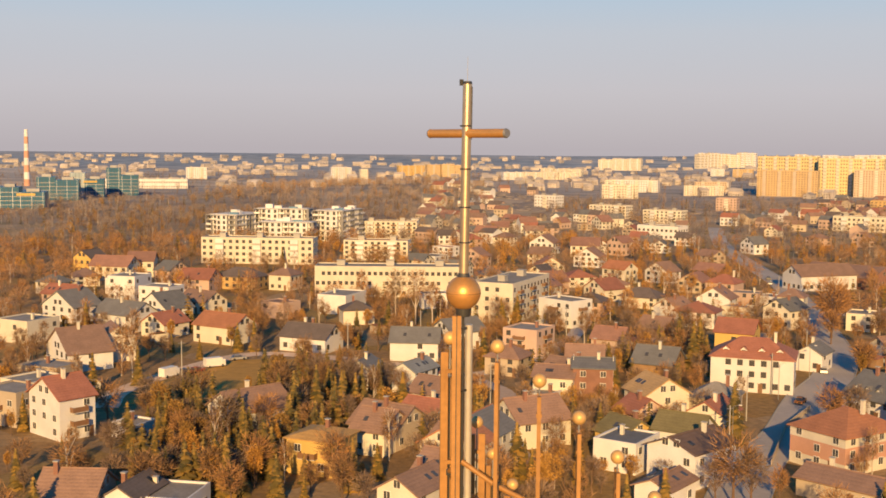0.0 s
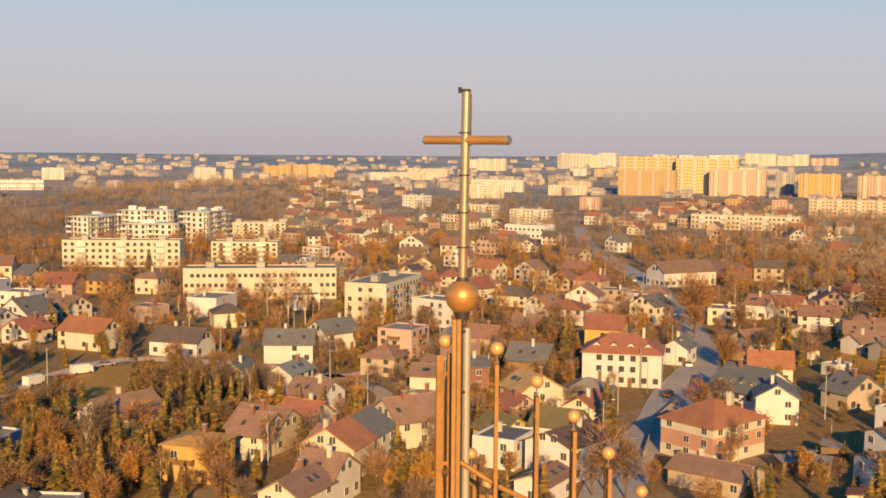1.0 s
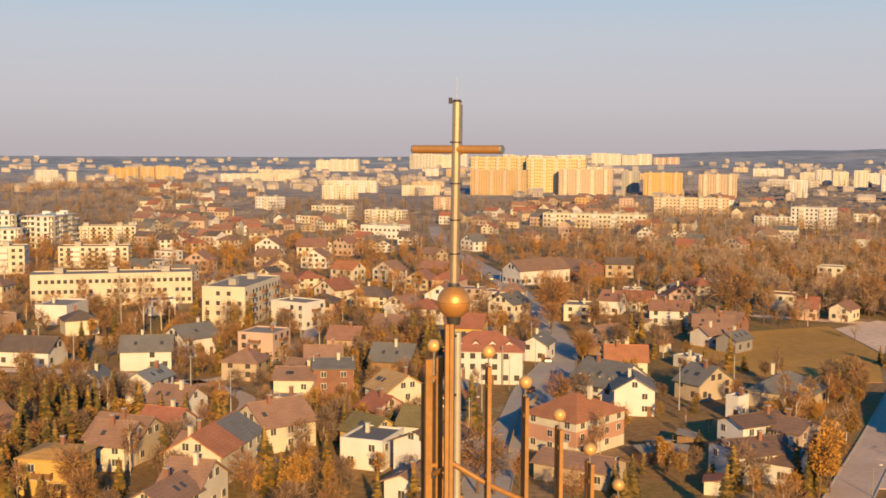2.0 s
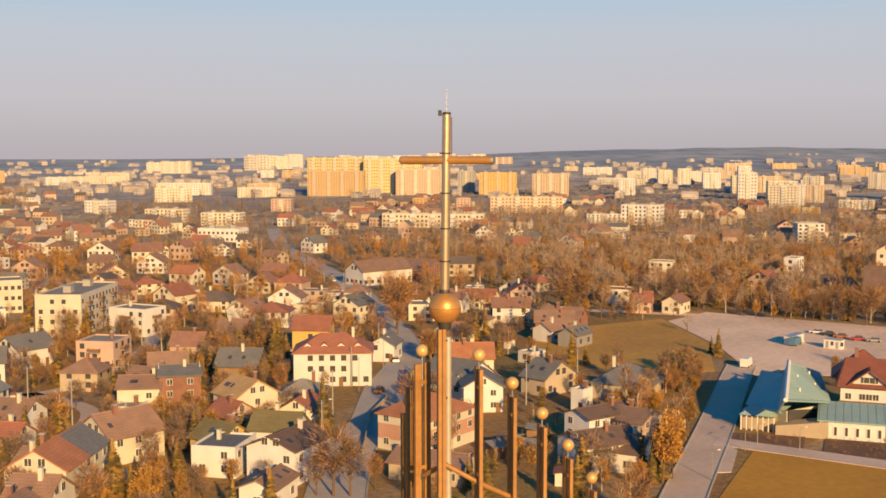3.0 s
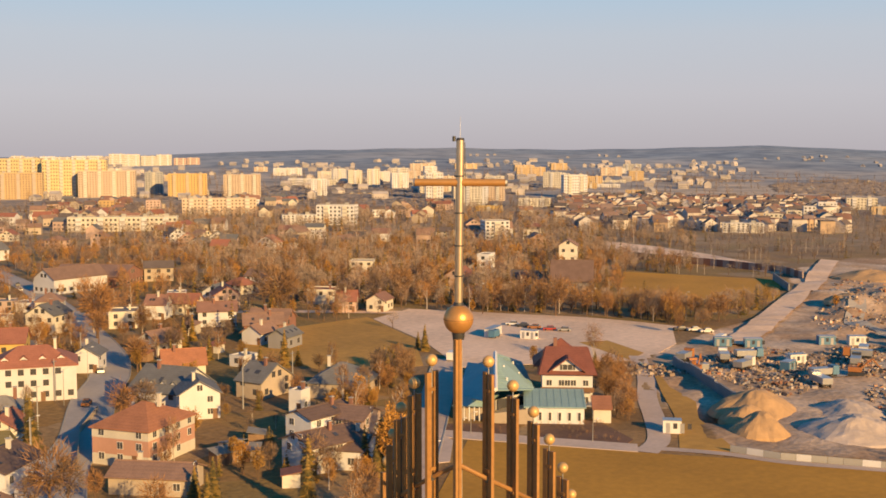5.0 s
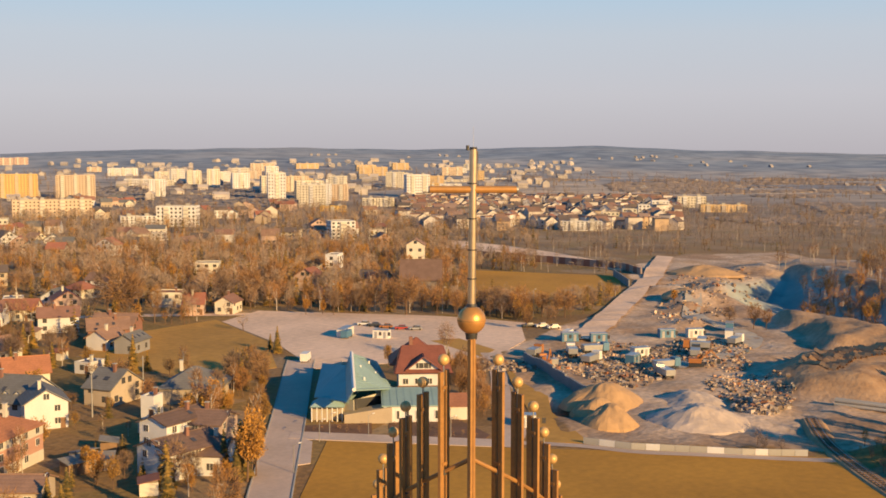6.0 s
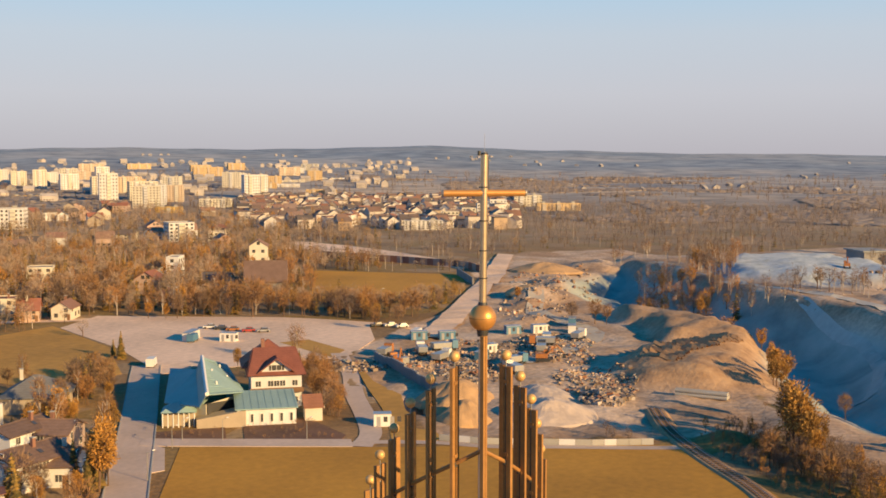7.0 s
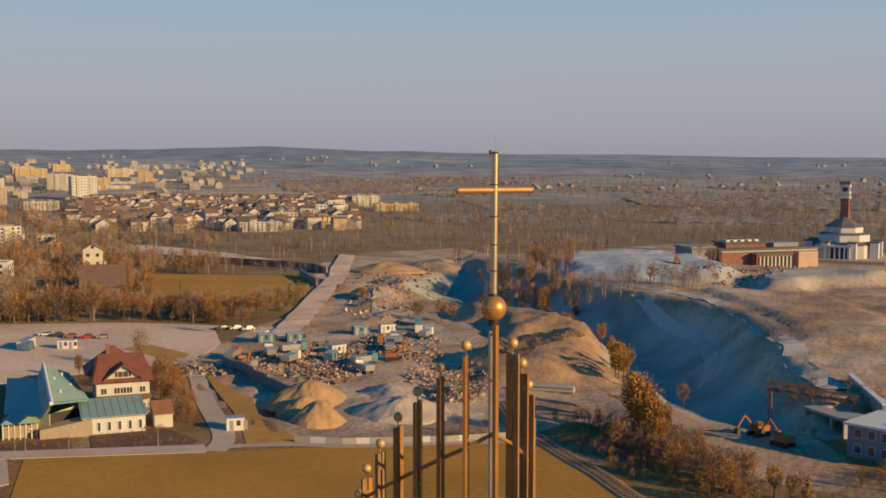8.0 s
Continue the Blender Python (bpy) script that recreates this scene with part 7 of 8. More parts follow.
for _o in ((-384, 965, 15, 38, 30, 19), (-420, 1010, 15, 40, 30, 18), (-405, 1110, 15, 40, 26, 24), (-396, 1170, 15, 34, 24, 27), (-380, 1240, 15, 34, 24, 31)):
    office(*_o)
house(-425, 1490, 12, 110, 40, 12, "p", "flat", "white", "tar", 2, kind="commercial hall")

# ---- trees ----


def twig_cloud(me, rnd, centre, rad, n, length, width, mi, up=0.3):
    """Fine twigs or leaf sprays pointing outwards, scattered through an uneven crown."""
    lobes = [(Vector((rnd.gauss(0, 1), rnd.gauss(0, 1), rnd.gauss(0, 0.8))).normalized(), rnd.uniform(0.75, 1.15)) for _ in range(9)]
    for _ in range(n):
        d = Vector((rnd.gauss(0, 1), rnd.gauss(0, 1), rnd.gauss(0, 1))).normalized()
        k = 0.62
        for l, s in lobes:
            k = max(k, s * max(0, d.dot(l)) ** 3)
        q = rnd.uniform(0.25, 1.0) ** 0.6 * k
        p = Vector((centre[0] + d.x * rad[0] * q, centre[1] + d.y * rad[1] * q, centre[2] + d.z * rad[2] * q))
        o = (d + Vector((rnd.gauss(0, 0.5), rnd.gauss(0, 0.5), up + rnd.gauss(0, 0.4)))).normalized()
        s = o.orthogonal().normalized() @ Matrix.Rotation(rnd.uniform(0, 6.28), 3, o)
        L, W = length * rnd.uniform(0.6, 1.3), width * rnd.uniform(0.6, 1.3)
        me.face([tuple(p - s * W * 0.5), tuple(p + s * W * 0.5), tuple(p + o * L)], mi)


def stem(me, line, radii, n):
    """One connected tapering tube along a line."""
    i = len(me.v)
    for (x, y, z), r in zip(line, radii):
        for k in range(n):
            w = 2 * math.pi * k / n
            me.v.append((x + r * math.cos(w), y + r * math.sin(w), z))
    for a in range(len(line) - 1):
        for k in range(n):
            me.f.append((i + a * n + k, i + a * n + (k + 1) % n, i + (a + 1) * n + (k + 1) % n, i + (a + 1) * n + k))
            me.mi.append(0)


def tree_parts(kind, seed, detail=1.0):
    """Trunk with limbs and a crown, for a tree 10 m high."""
    rnd = random.Random(seed)
    trunk = Mesh("birch_bark" if kind == "birch" else "bark")
    crown = Mesh({"bare_tree": "twigs" if seed % 2 else "twigs_grey", "birch": "twigs", "golden_tree": "golden_leaves", "conifer": "needles"}[kind])
    if kind == "conifer":
        trunk.tube((0, 0, -0.3), (0, 0, 9.6), 0.16, 0.02, 6)
        layers = int(17 * detail) + 4
        for i in range(layers):
            z = 0.6 + 9.1 * i / layers
            r = 2.3 * (1 - i / layers) ** 0.85 + 0.12
            m = max(4, int(11 * detail * (1 - 0.55 * i / layers)))
            for k in range(m):
                a = 2 * math.pi * (k + rnd.random()) / m
                rr = r * rnd.uniform(0.65, 1.18)
                wd = 0.38 * rr + 0.12
                t = Vector((math.cos(a) * rr, math.sin(a) * rr, z - 0.28 * rr + rnd.uniform(-0.15, 0.15)))
                s = Vector((-math.sin(a), math.cos(a), 0))
                b = Vector((0, 0, z + 0.35))
                mid = b.lerp(t, 0.55)
                crown.face([tuple(b), tuple(mid + s * wd - Vector((0, 0, 0.12))), tuple(t), tuple(mid - s * wd - Vector((0, 0, 0.12)))])
    else:
        lean = rnd.uniform(-0.3, 0.3)
        top = {"bare_tree": 4.6, "birch": 7.5, "golden_tree": 5.0}[kind]
        r0 = 0.19 if kind != "birch" else 0.14
        stem(trunk, [(lean * k / 8, 0, -0.3 + (top + 0.3) * k / 8) for k in range(9)], [r0 + (0.08 - r0) * k / 8 for k in range(9)], 6)
        for k in range(int(9 * detail) + 2):
            a = rnd.uniform(0, 6.28)
            z0 = rnd.uniform(1.8, top)
            e = Vector((math.cos(a) * rnd.uniform(1.2, 2.5), math.sin(a) * rnd.uniform(1.2, 2.5), z0 + rnd.uniform(1.8, 4.2)))
            if kind == "birch":
                e.x *= 0.6
                e.y *= 0.6
            e.z = min(e.z, 9.2)
            first = len(trunk.v)
            trunk.tube((lean * z0 / top, 0, z0), e, 0.075, 0.02, 4, caps=False)
            ring = min(8, int(round((z0 + 0.3) / (top + 0.3) * 8))) * 6
            trunk.f.append((ring, first, first + 1))
            trunk.mi.append(0)
        if kind == "bare_tree":
            twig_cloud(crown, rnd, (lean, 0, 5.9), (3.1, 3.1, 4.0), int(820 * detail), 1.25, 0.115, 0, 0.5)
        elif kind == "birch":
            twig_cloud(crown, rnd, (lean, 0, 6.2), (1.9, 1.9, 3.7), int(560 * detail), 1.0, 0.095, 0, 0.1)
        else:
            twig_cloud(crown, rnd, (lean, 0, 5.6), (2.3, 2.3, 4.2), int(1150 * detail), 0.46, 0.25, 0, 0.2)
    return trunk, crown


TREEWORDS = dict(bare_tree="leafless brown-twigged garden tree in early spring", birch="slender white-barked birch with bare hanging twigs",
                 golden_tree="golden-leaved tree with dense upright crown", conifer="dark olive spruce with drooping layered branches")
TREES = {}
for _kind in ("bare_tree", "birch", "golden_tree", "conifer"):
    TREES[_kind] = []
    for _s in range(5):
        _t, _c = tree_parts(_kind, _s + 11)
        _root = thing(_kind, 0, 0, 0, 0, TREEWORDS[_kind], "tree", _kind.replace("_", " ") + "s")
        part("trunk", _t, _root)
        part("crown", _c, _root)
        TREES[_kind].append([_root, False])
PLANTED = []


def plant(kind, x, y, h):
    rnd = random.Random(int(x * 31 + y * 17))
    entry = TREES[kind][rnd.randrange(5)]
    s = h / 10.0
    w = s * rnd.uniform(0.85, 1.15) if kind != "bare_tree" else s * rnd.uniform(0.9, 1.25)
    m = pose(x, y, height(x, y), 0, 0, rnd.uniform(0, 360)) @ Matrix.Diagonal((w, w, s, 1))
    PLANTED.append((x, y))
    if not entry[1]:
        entry[0].matrix_basis, entry[1] = m, True
    else:
        o = entry[0].copy()
        scene.collection.objects.link(o)
        for ch in entry[0].children:
            c = ch.copy()
            scene.collection.objects.link(c)
            c.parent = o
        o.matrix_basis = m


def free(x, y, r=1.5):
    for tx, ty, tr in TAKEN:
        if (x - tx) ** 2 + (y - ty) ** 2 < (tr * 0.86 + r) ** 2:
            return False
    return not any(inside(c, x, y) for c in CLEAR)


# conifer
plant('conifer', -74.7, 239.3, 9.7)
plant('conifer', -83.4, 233.9, 9.0)
plant('conifer', -28.9, 155.9, 7.6)
plant('conifer', -36.8, 155.5, 10.7)
plant('conifer', -54.7, 182.5, 8.8)
plant('conifer', -32.5, 198.1, 12.7)
plant('conifer', -29.4, 207.4, 12.1)
plant('conifer', -24.8, 212.5, 10.0)
plant('conifer', -21.3, 219.4, 10.0)
plant('conifer', -18.0, 222.8, 10.3)
plant('conifer', -56.3, 284.6, 9.5)
plant('conifer', -121.4, 298.3, 9.2)
plant('conifer', -71.3, 159.5, 6.9)
plant('conifer', -39.5, 183.3, 10.4)
plant('conifer', -69.9, 176.2, 4.5)
plant('conifer', -42.4, 230.4, 7.6)
plant('conifer', -30.7, 237.0, 6.5)
plant('conifer', 56.3, 277.1, 13.4)
plant('conifer', 57.9, 265.8, 12.9)
plant('conifer', 54.5, 207.2, 9.5)
plant('conifer', 62.9, 273.6, 8.1)
plant('conifer', 52.5, 285.0, 9.2)
plant('conifer', -112.7, 516.2, 7.0)
plant('conifer', -116.6, 515.8, 6.5)
plant('conifer', -84.6, 508.6, 9.0)
plant('conifer', -61.1, 198.8, 5.0)
plant('conifer', 11.2, 180.8, 4.1)
plant('conifer', 11.5, 165.3, 6.6)
plant('conifer', 13.6, 168.2, 7.7)
plant('conifer', 20.5, 177.8, 6.1)
plant('conifer', 7.9, 204.0, 4.5)
plant('conifer', -2.3, 170.4, 4.8)
plant('conifer', 50.9, 193.3, 12.2)
plant('conifer', 96.5, 146.0, 10.4)
plant('conifer', 62.5, 280.1, 12.1)
plant('conifer', 45.0, 255.6, 5.5)
plant('conifer', 62.8, 144.4, 6.4)
plant('conifer', 108.8, 175.7, 6.9)
plant('conifer', 86.8, 228.5, 6.7)
plant('conifer', 94.2, 144.1, 7.2)
plant('conifer', 85.7, 158.9, 6.4)
plant('conifer', 96.9, 151.3, 5.0)
plant('conifer', 132.8, 208.4, 5.3)
plant('conifer', 129.0, 208.2, 4.6)
# bare_tree
plant('bare_tree', -66.5, 330.3, 13.6)
plant('bare_tree', -48.0, 172.0, 6.9)
plant('bare_tree', -67.1, 171.1, 5.4)
plant('bare_tree', -51.5, 160.5, 6.0)
plant('bare_tree', -61.5, 163.1, 5.6)
plant('bare_tree', -24.0, 159.1, 5.7)
plant('bare_tree', -19.6, 160.5, 5.1)
plant('bare_tree', -48.6, 186.8, 7.4)
plant('bare_tree', -48.2, 165.3, 6.6)
plant('bare_tree', -37.6, 195.6, 8.8)
plant('bare_tree', -35.8, 236.7, 6.5)
plant('bare_tree', 118.1, 338.2, 14.6)
plant('bare_tree', 48.0, 312.0, 10.0)
plant('bare_tree', 105.3, 306.3, 11.4)
plant('bare_tree', 28.1, 310.6, 6.6)
plant('bare_tree', 41.2, 356.5, 9.4)
plant('bare_tree', -96.6, 233.1, 6.4)
plant('bare_tree', -138.8, 503.1, 10.5)
plant('bare_tree', -89.8, 346.4, 7.4)
plant('bare_tree', -35.6, 488.8, 12.7)
plant('bare_tree', -29.6, 351.0, 11.2)
plant('bare_tree', 7.5, 235.5, 7.7)
plant('bare_tree', 13.6, 240.8, 6.6)
plant('bare_tree', 18.5, 198.2, 4.5)
plant('bare_tree', 22.2, 202.2, 4.5)
plant('bare_tree', 28.1, 221.5, 3.7)
plant('bare_tree', 2.5, 236.1, 5.1)
plant('bare_tree', -9.7, 206.3, 4.5)
plant('bare_tree', 108.7, 316.8, 19.0)
plant('bare_tree', 178.1, 341.2, 20.0)
plant('bare_tree', 169.6, 314.6, 20.0)
plant('bare_tree', 128.9, 201.5, 7.9)
plant('bare_tree', 42.2, 156.1, 12.8)
plant('bare_tree', 44.7, 155.0, 10.5)
plant('bare_tree', 39.8, 157.3, 7.7)
plant('bare_tree', 49.7, 157.3, 6.6)
plant('bare_tree', 134.1, 199.0, 7.8)
plant('bare_tree', 197.7, 358.0, 12.9)
plant('bare_tree', 255.7, 444.6, 16.0)
plant('bare_tree', 188.7, 476.8, 10.7)
plant('bare_tree', 99.9, 262.3, 9.1)
plant('bare_tree', 114.8, 274.4, 9.6)
plant('bare_tree', 261.7, 277.8, 11.6)
plant('bare_tree', 251.0, 268.6, 14.9)
plant('bare_tree', 235.3, 340.0, 12.9)
plant('bare_tree', 255.2, 349.7, 15.6)
plant('bare_tree', 237.1, 358.3, 11.2)
plant('bare_tree', 218.0, 603.0, 9.9)
plant('bare_tree', 89.2, 149.9, 5.8)
plant('bare_tree', 81.4, 158.8, 5.8)
plant('bare_tree', 170.5, 165.0, 7.9)
plant('bare_tree', 171.8, 163.6, 6.6)
plant('bare_tree', 245.5, 282.8, 10.9)
plant('bare_tree', 260.5, 287.5, 11.3)
plant('bare_tree', 254.8, 305.7, 10.4)
plant('bare_tree', 237.1, 326.1, 12.5)
plant('bare_tree', 227.1, 326.0, 15.4)
plant('bare_tree', 216.1, 327.4, 14.1)
plant('bare_tree', 200.3, 324.3, 11.7)
plant('bare_tree', 233.3, 286.4, 9.7)
plant('bare_tree', 270.1, 244.0, 11.7)
plant('bare_tree', 275.2, 238.2, 11.7)
plant('bare_tree', 280.3, 232.3, 9.7)
plant('bare_tree', 285.3, 226.5, 10.7)
plant('bare_tree', 261.2, 254.2, 9.7)
plant('bare_tree', 233.6, 63.8, 6.6)
plant('bare_tree', 307.9, 168.0, 9.5)
plant('bare_tree', 309.7, 164.7, 7.6)
plant('bare_tree', 304.4, 174.6, 8.5)
plant('bare_tree', 177.3, 168.7, 6.6)
plant('bare_tree', 167.7, 161.7, 7.6)
# birch
plant('birch', -81.8, 250.0, 14.4)
plant('birch', -78.6, 248.2, 14.0)
plant('birch', -22.2, 351.6, 16.8)
plant('birch', -14.9, 334.1, 19.5)
plant('birch', -9.7, 338.0, 14.7)
plant('birch', -35.7, 377.6, 14.0)
plant('birch', 118.5, 171.1, 10.3)
plant('birch', 111.8, 328.3, 15.6)
plant('birch', 109.6, 160.7, 10.8)
# golden_tree
plant('golden_tree', -48.8, 179.1, 8.1)
plant('golden_tree', -39.2, 156.6, 9.5)
plant('golden_tree', -33.4, 161.3, 8.4)
plant('golden_tree', -16.7, 168.5, 3.0)
plant('golden_tree', -42.6, 165.6, 4.8)
plant('golden_tree', -85.6, 193.1, 5.4)
plant('golden_tree', -27.3, 183.9, 6.2)
plant('golden_tree', 12.8, 159.0, 7.3)
plant('golden_tree', 18.5, 161.2, 6.5)
plant('golden_tree', 13.5, 190.3, 4.3)
plant('golden_tree', 100.2, 148.1, 12.6)
plant('golden_tree', 119.0, 170.8, 8.1)
plant('golden_tree', 107.9, 157.0, 7.5)
plant('golden_tree', 138.2, 197.1, 5.9)
plant('golden_tree', 90.3, 141.5, 5.8)
plant('golden_tree', 33.5, 228.1, 4.9)
plant('golden_tree', 260.7, 293.6, 6.0)
plant('golden_tree', 76.7, 159.4, 7.1)
plant('golden_tree', 76.9, 154.5, 6.5)
plant('golden_tree', 95.4, 142.7, 12.5)
plant('golden_tree', 98.4, 144.3, 9.8)
plant('golden_tree', 78.7, 167.0, 5.9)
plant('golden_tree', 230.8, 289.3, 5.8)
plant('golden_tree', 227.0, 293.7, 6.8)
plant('golden_tree', 327.4, 210.5, 6.2)
plant('golden_tree', 339.9, 163.7, 3.9)
plant('golden_tree', 201.3, 65.7, 6.5)
plant('golden_tree', 268.4, 89.6, 9.5)
plant('golden_tree', 300.5, 108.7, 8.1)
plant('golden_tree', 326.2, 139.2, 7.6)
plant('golden_tree', 182.3, 45.5, 5.3)
for _x, _y, _h in ((184, 57, 15), (187, 59, 15.5), (181, 54, 12), (189, 61, 14), (178, 52, 9), (191, 58, 11), (186, 54, 10), (205, 66, 11), (212, 69, 10.5), (238, 80, 10), (246, 84, 11), (241, 83, 8), (252, 87, 9.5), (286, 100, 8), (196, 62, 12)):
    plant("golden_tree" if _h != 14 else "birch", _x, _y, _h)
plant("conifer", 95, 149, 8.5)
# gardens and copses near by, tree by tree
rnd = random.Random(5)
count = 0
while count < 330:
    r, az = 140 + 200 * rnd.random() ** 0.8, rnd.uniform(-26, 50)
    x, y = r * math.sin(radians(az)), r * math.cos(radians(az))
    if not free(x, y, 1.2) or edge_distance(SITE, x, y) > -6 or (98 < x < 178 and 110 < y < 172) or (70 < x < 128 and 138 < y < 205 and rnd.random() < 0.92) or (84 < x < 112 and 146 < y < 186):
        continue
    kind = rnd.choices(("bare_tree", "birch", "golden_tree", "conifer"), (10, 2, 3.0, 5))[0]
    plant(kind, x, y, {"bare_tree": rnd.uniform(4.5, 10), "birch": rnd.uniform(7, 12), "golden_tree": rnd.uniform(4, 8.5), "conifer": rnd.uniform(4, 10.5)}[kind])
    TAKEN.append((x, y, 0.8))
    count += 1


def wood(name, places, label, detail, seed, grey=False):
    """Many trees joined: places are (x, y, height, kind)."""
    protos = {}
    r = random.Random(seed)
    verts, faces, mats, base = [], [], [], 0
    # grey woods take the haze-toned twig colours
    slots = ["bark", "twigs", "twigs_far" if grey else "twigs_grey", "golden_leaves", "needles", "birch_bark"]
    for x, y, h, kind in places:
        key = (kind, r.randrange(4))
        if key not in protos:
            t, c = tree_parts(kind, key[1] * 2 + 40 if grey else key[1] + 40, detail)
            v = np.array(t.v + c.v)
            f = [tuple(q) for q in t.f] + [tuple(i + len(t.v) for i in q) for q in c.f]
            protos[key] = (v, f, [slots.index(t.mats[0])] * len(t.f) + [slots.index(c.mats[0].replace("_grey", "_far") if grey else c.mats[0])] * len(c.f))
        v, f, mi = protos[key]
        a = r.uniform(0, 6.28)
        s = h / 10.0
        w = s * r.uniform(0.9, 1.35)
        rot = np.array([[math.cos(a) * w, -math.sin(a) * w, 0], [math.sin(a) * w, math.cos(a) * w, 0], [0, 0, s]])
        verts.append(v @ rot.T + np.array([x, y, height(x, y)]))
        faces.extend([tuple(i + base for i in q) for q in f])
        mats.extend(mi)
        base += len(v)
    me = bpy.data.meshes.new(name)
    me.from_pydata(np.concatenate(verts).tolist(), [], faces)
    for s in slots:
        me.materials.append(MATS[s])
    me.polygons.foreach_set("material_index", mats)
    me.update()
    return tagged(new(name, me), label, "trees", kind="stuff")


def scatter(n, r0, r1, a0, a1, seed, heights, weights, keep=None, clearance=1.5):
    r = random.Random(seed)
    out = []
    tries = 0
    while len(out) < n and tries < n * 8:
        tries += 1
        d = math.sqrt(r.uniform(r0 * r0, r1 * r1))
        az = r.uniform(a0, a1)
        x, y = d * math.sin(radians(az)), d * math.cos(radians(az))
        if d < 900 and not free(x, y, clearance):
            continue
        if keep and not keep(x, y):
            continue
        kind = r.choices(("bare_tree", "birch", "golden_tree", "conifer"), weights)[0]
        out.append((x, y, r.uniform(*heights), kind))
    return out


def off_site(x, y):
    return edge_distance(SITE, x, y) < -5 and edge_distance(PLATEAU, x, y) < -4 and edge_distance(PIT, x, y) < -4


def clumped(x, y):
    return off_site(x, y) and noise.noise((x * 0.012, y * 0.012, 5)) > -0.12


# filler houses between the measured ones, further out
rh = random.Random(21)
made = 0
while made < 80:
    d, az = rh.uniform(330, 800), rh.uniform(-22, 44)
    x, y = d * math.sin(radians(az)), d * math.cos(radians(az))
    if not free(x, y, 7) or not off_site(x, y) or noise.noise((x * 0.006, y * 0.006, 9)) < -0.2 or (az < -3 and d > 480) or (az > 23 and rh.random() < 0.35):
        continue
    house(x, y, rh.choice((-35, -25, 55, 10, -60)) + rh.uniform(-8, 8), rh.uniform(9, 13), rh.uniform(8, 10), rh.uniform(3.5, 6), rh.choice("pg"), rh.choice(("gable", "gable", "gable", "hip", "flat")),
          rh.choice(("white", "cream", "cream", "beige", "white", "rose")), rh.choice(("brown", "brown", "slate", "red", "rose", "dark")), 2)
    made += 1



def grove(name, outline, n, heights, weights, detail, label, seed, grey=False):
    """Trees standing close together inside an outline."""
    r = random.Random(seed)
    xs, ys = [p[0] for p in outline], [p[1] for p in outline]
    out = []
    for _ in range(n * 12):
        x, y = r.uniform(min(xs), max(xs)), r.uniform(min(ys), max(ys))
        if len(out) < n and inside(outline, x, y) and free(x, y, 0.3):
            out.append((x, y, r.uniform(*heights), r.choices(("bare_tree", "birch", "golden_tree", "conifer"), weights)[0]))
    return wood(name, out, label, detail, seed, grey)


grove("copse", [(-62, 186), (-60, 222), (-52, 212), (-47, 214), (-44, 250), (-28, 257), (-14, 240), (-20, 200), (-26, 158), (-52, 152)], 165, (4, 10.5), (5, 0.6, 1.4, 16), 0.8, "dense copse of spruces and russet trees", 51)
grove("copse", [(202, 194), (182, 163), (158, 142), (158, 149), (176, 172)], 34, (4, 7), (10, 1, 1, 0), 0.5, "bare brown trees behind the chalet", 52)
grove("hedge", [(130, 214), (136, 207), (124, 189), (117, 196)], 110, (2.2, 4), (3, 0, 10, 0), 0.5, "tall golden-brown garden hedge", 53)
grove("copse", [(111, 178), (156, 221), (150, 224), (104, 180), (84, 141), (80, 148)], 62, (4, 9), (5, 3, 4, 3), 0.6, "birches and golden trees along the drive", 54)
grove("copse", [(188, 68), (194, 58), (187, 49), (176, 40), (168, 29), (160, 20), (152, 26), (157, 40), (168, 52), (178, 62)], 78, (3.0, 7.5), (8, 0.4, 7, 0.5), 0.6, "brown scrub trees and golden bushes above the railway", 55)
grove("shrubs", [(186, 78), (196, 70), (188, 60), (170, 48), (150, 24), (146, 32), (166, 56)], 130, (1.0, 2.4), (8, 0, 4, 0.4), 0.5, "low russet scrub beside the railway", 65)
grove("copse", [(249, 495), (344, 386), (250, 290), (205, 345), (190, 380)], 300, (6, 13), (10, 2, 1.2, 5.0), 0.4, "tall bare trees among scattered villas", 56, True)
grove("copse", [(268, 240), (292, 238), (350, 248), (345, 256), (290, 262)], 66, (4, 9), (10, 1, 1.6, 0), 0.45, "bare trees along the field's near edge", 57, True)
grove("copse", [(352, 150), (372, 145), (470, 185), (444, 221), (390, 196), (362, 182)], 130, (6, 11), (6, 9, 2, 0.3), 0.45, "golden shrubs and birches on the quarry slope", 58)
grove("copse", [(5, 240), (60, 240), (75, 330), (0, 330), (-25, 290)], 150, (4, 9), (8, 1, 2, 3), 0.5, "garden trees between the houses", 59)
grove("copse", [(-10, 150), (40, 165), (50, 215), (10, 235), (-20, 215)], 130, (3, 8), (8, 1, 4, 3), 0.6, "garden trees and shrubs between the houses", 60)
grove("copse", [(60, 165), (95, 150), (125, 190), (90, 235), (75, 215)], 26, (2.5, 5.0), (4, 1, 3, 9), 0.6, "garden trees and shrubs between the houses", 61)
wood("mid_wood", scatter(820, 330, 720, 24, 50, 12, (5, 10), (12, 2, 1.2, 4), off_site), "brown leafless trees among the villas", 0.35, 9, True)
wood("garden_trees", scatter(1700, 330, 640, -24, 50, 3, (5, 11), (10, 2, 2, 3), off_site), "brown leafless trees and conifers among the houses", 0.42, 1)
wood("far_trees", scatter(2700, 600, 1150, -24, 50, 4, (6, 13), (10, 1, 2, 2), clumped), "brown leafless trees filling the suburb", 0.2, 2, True)
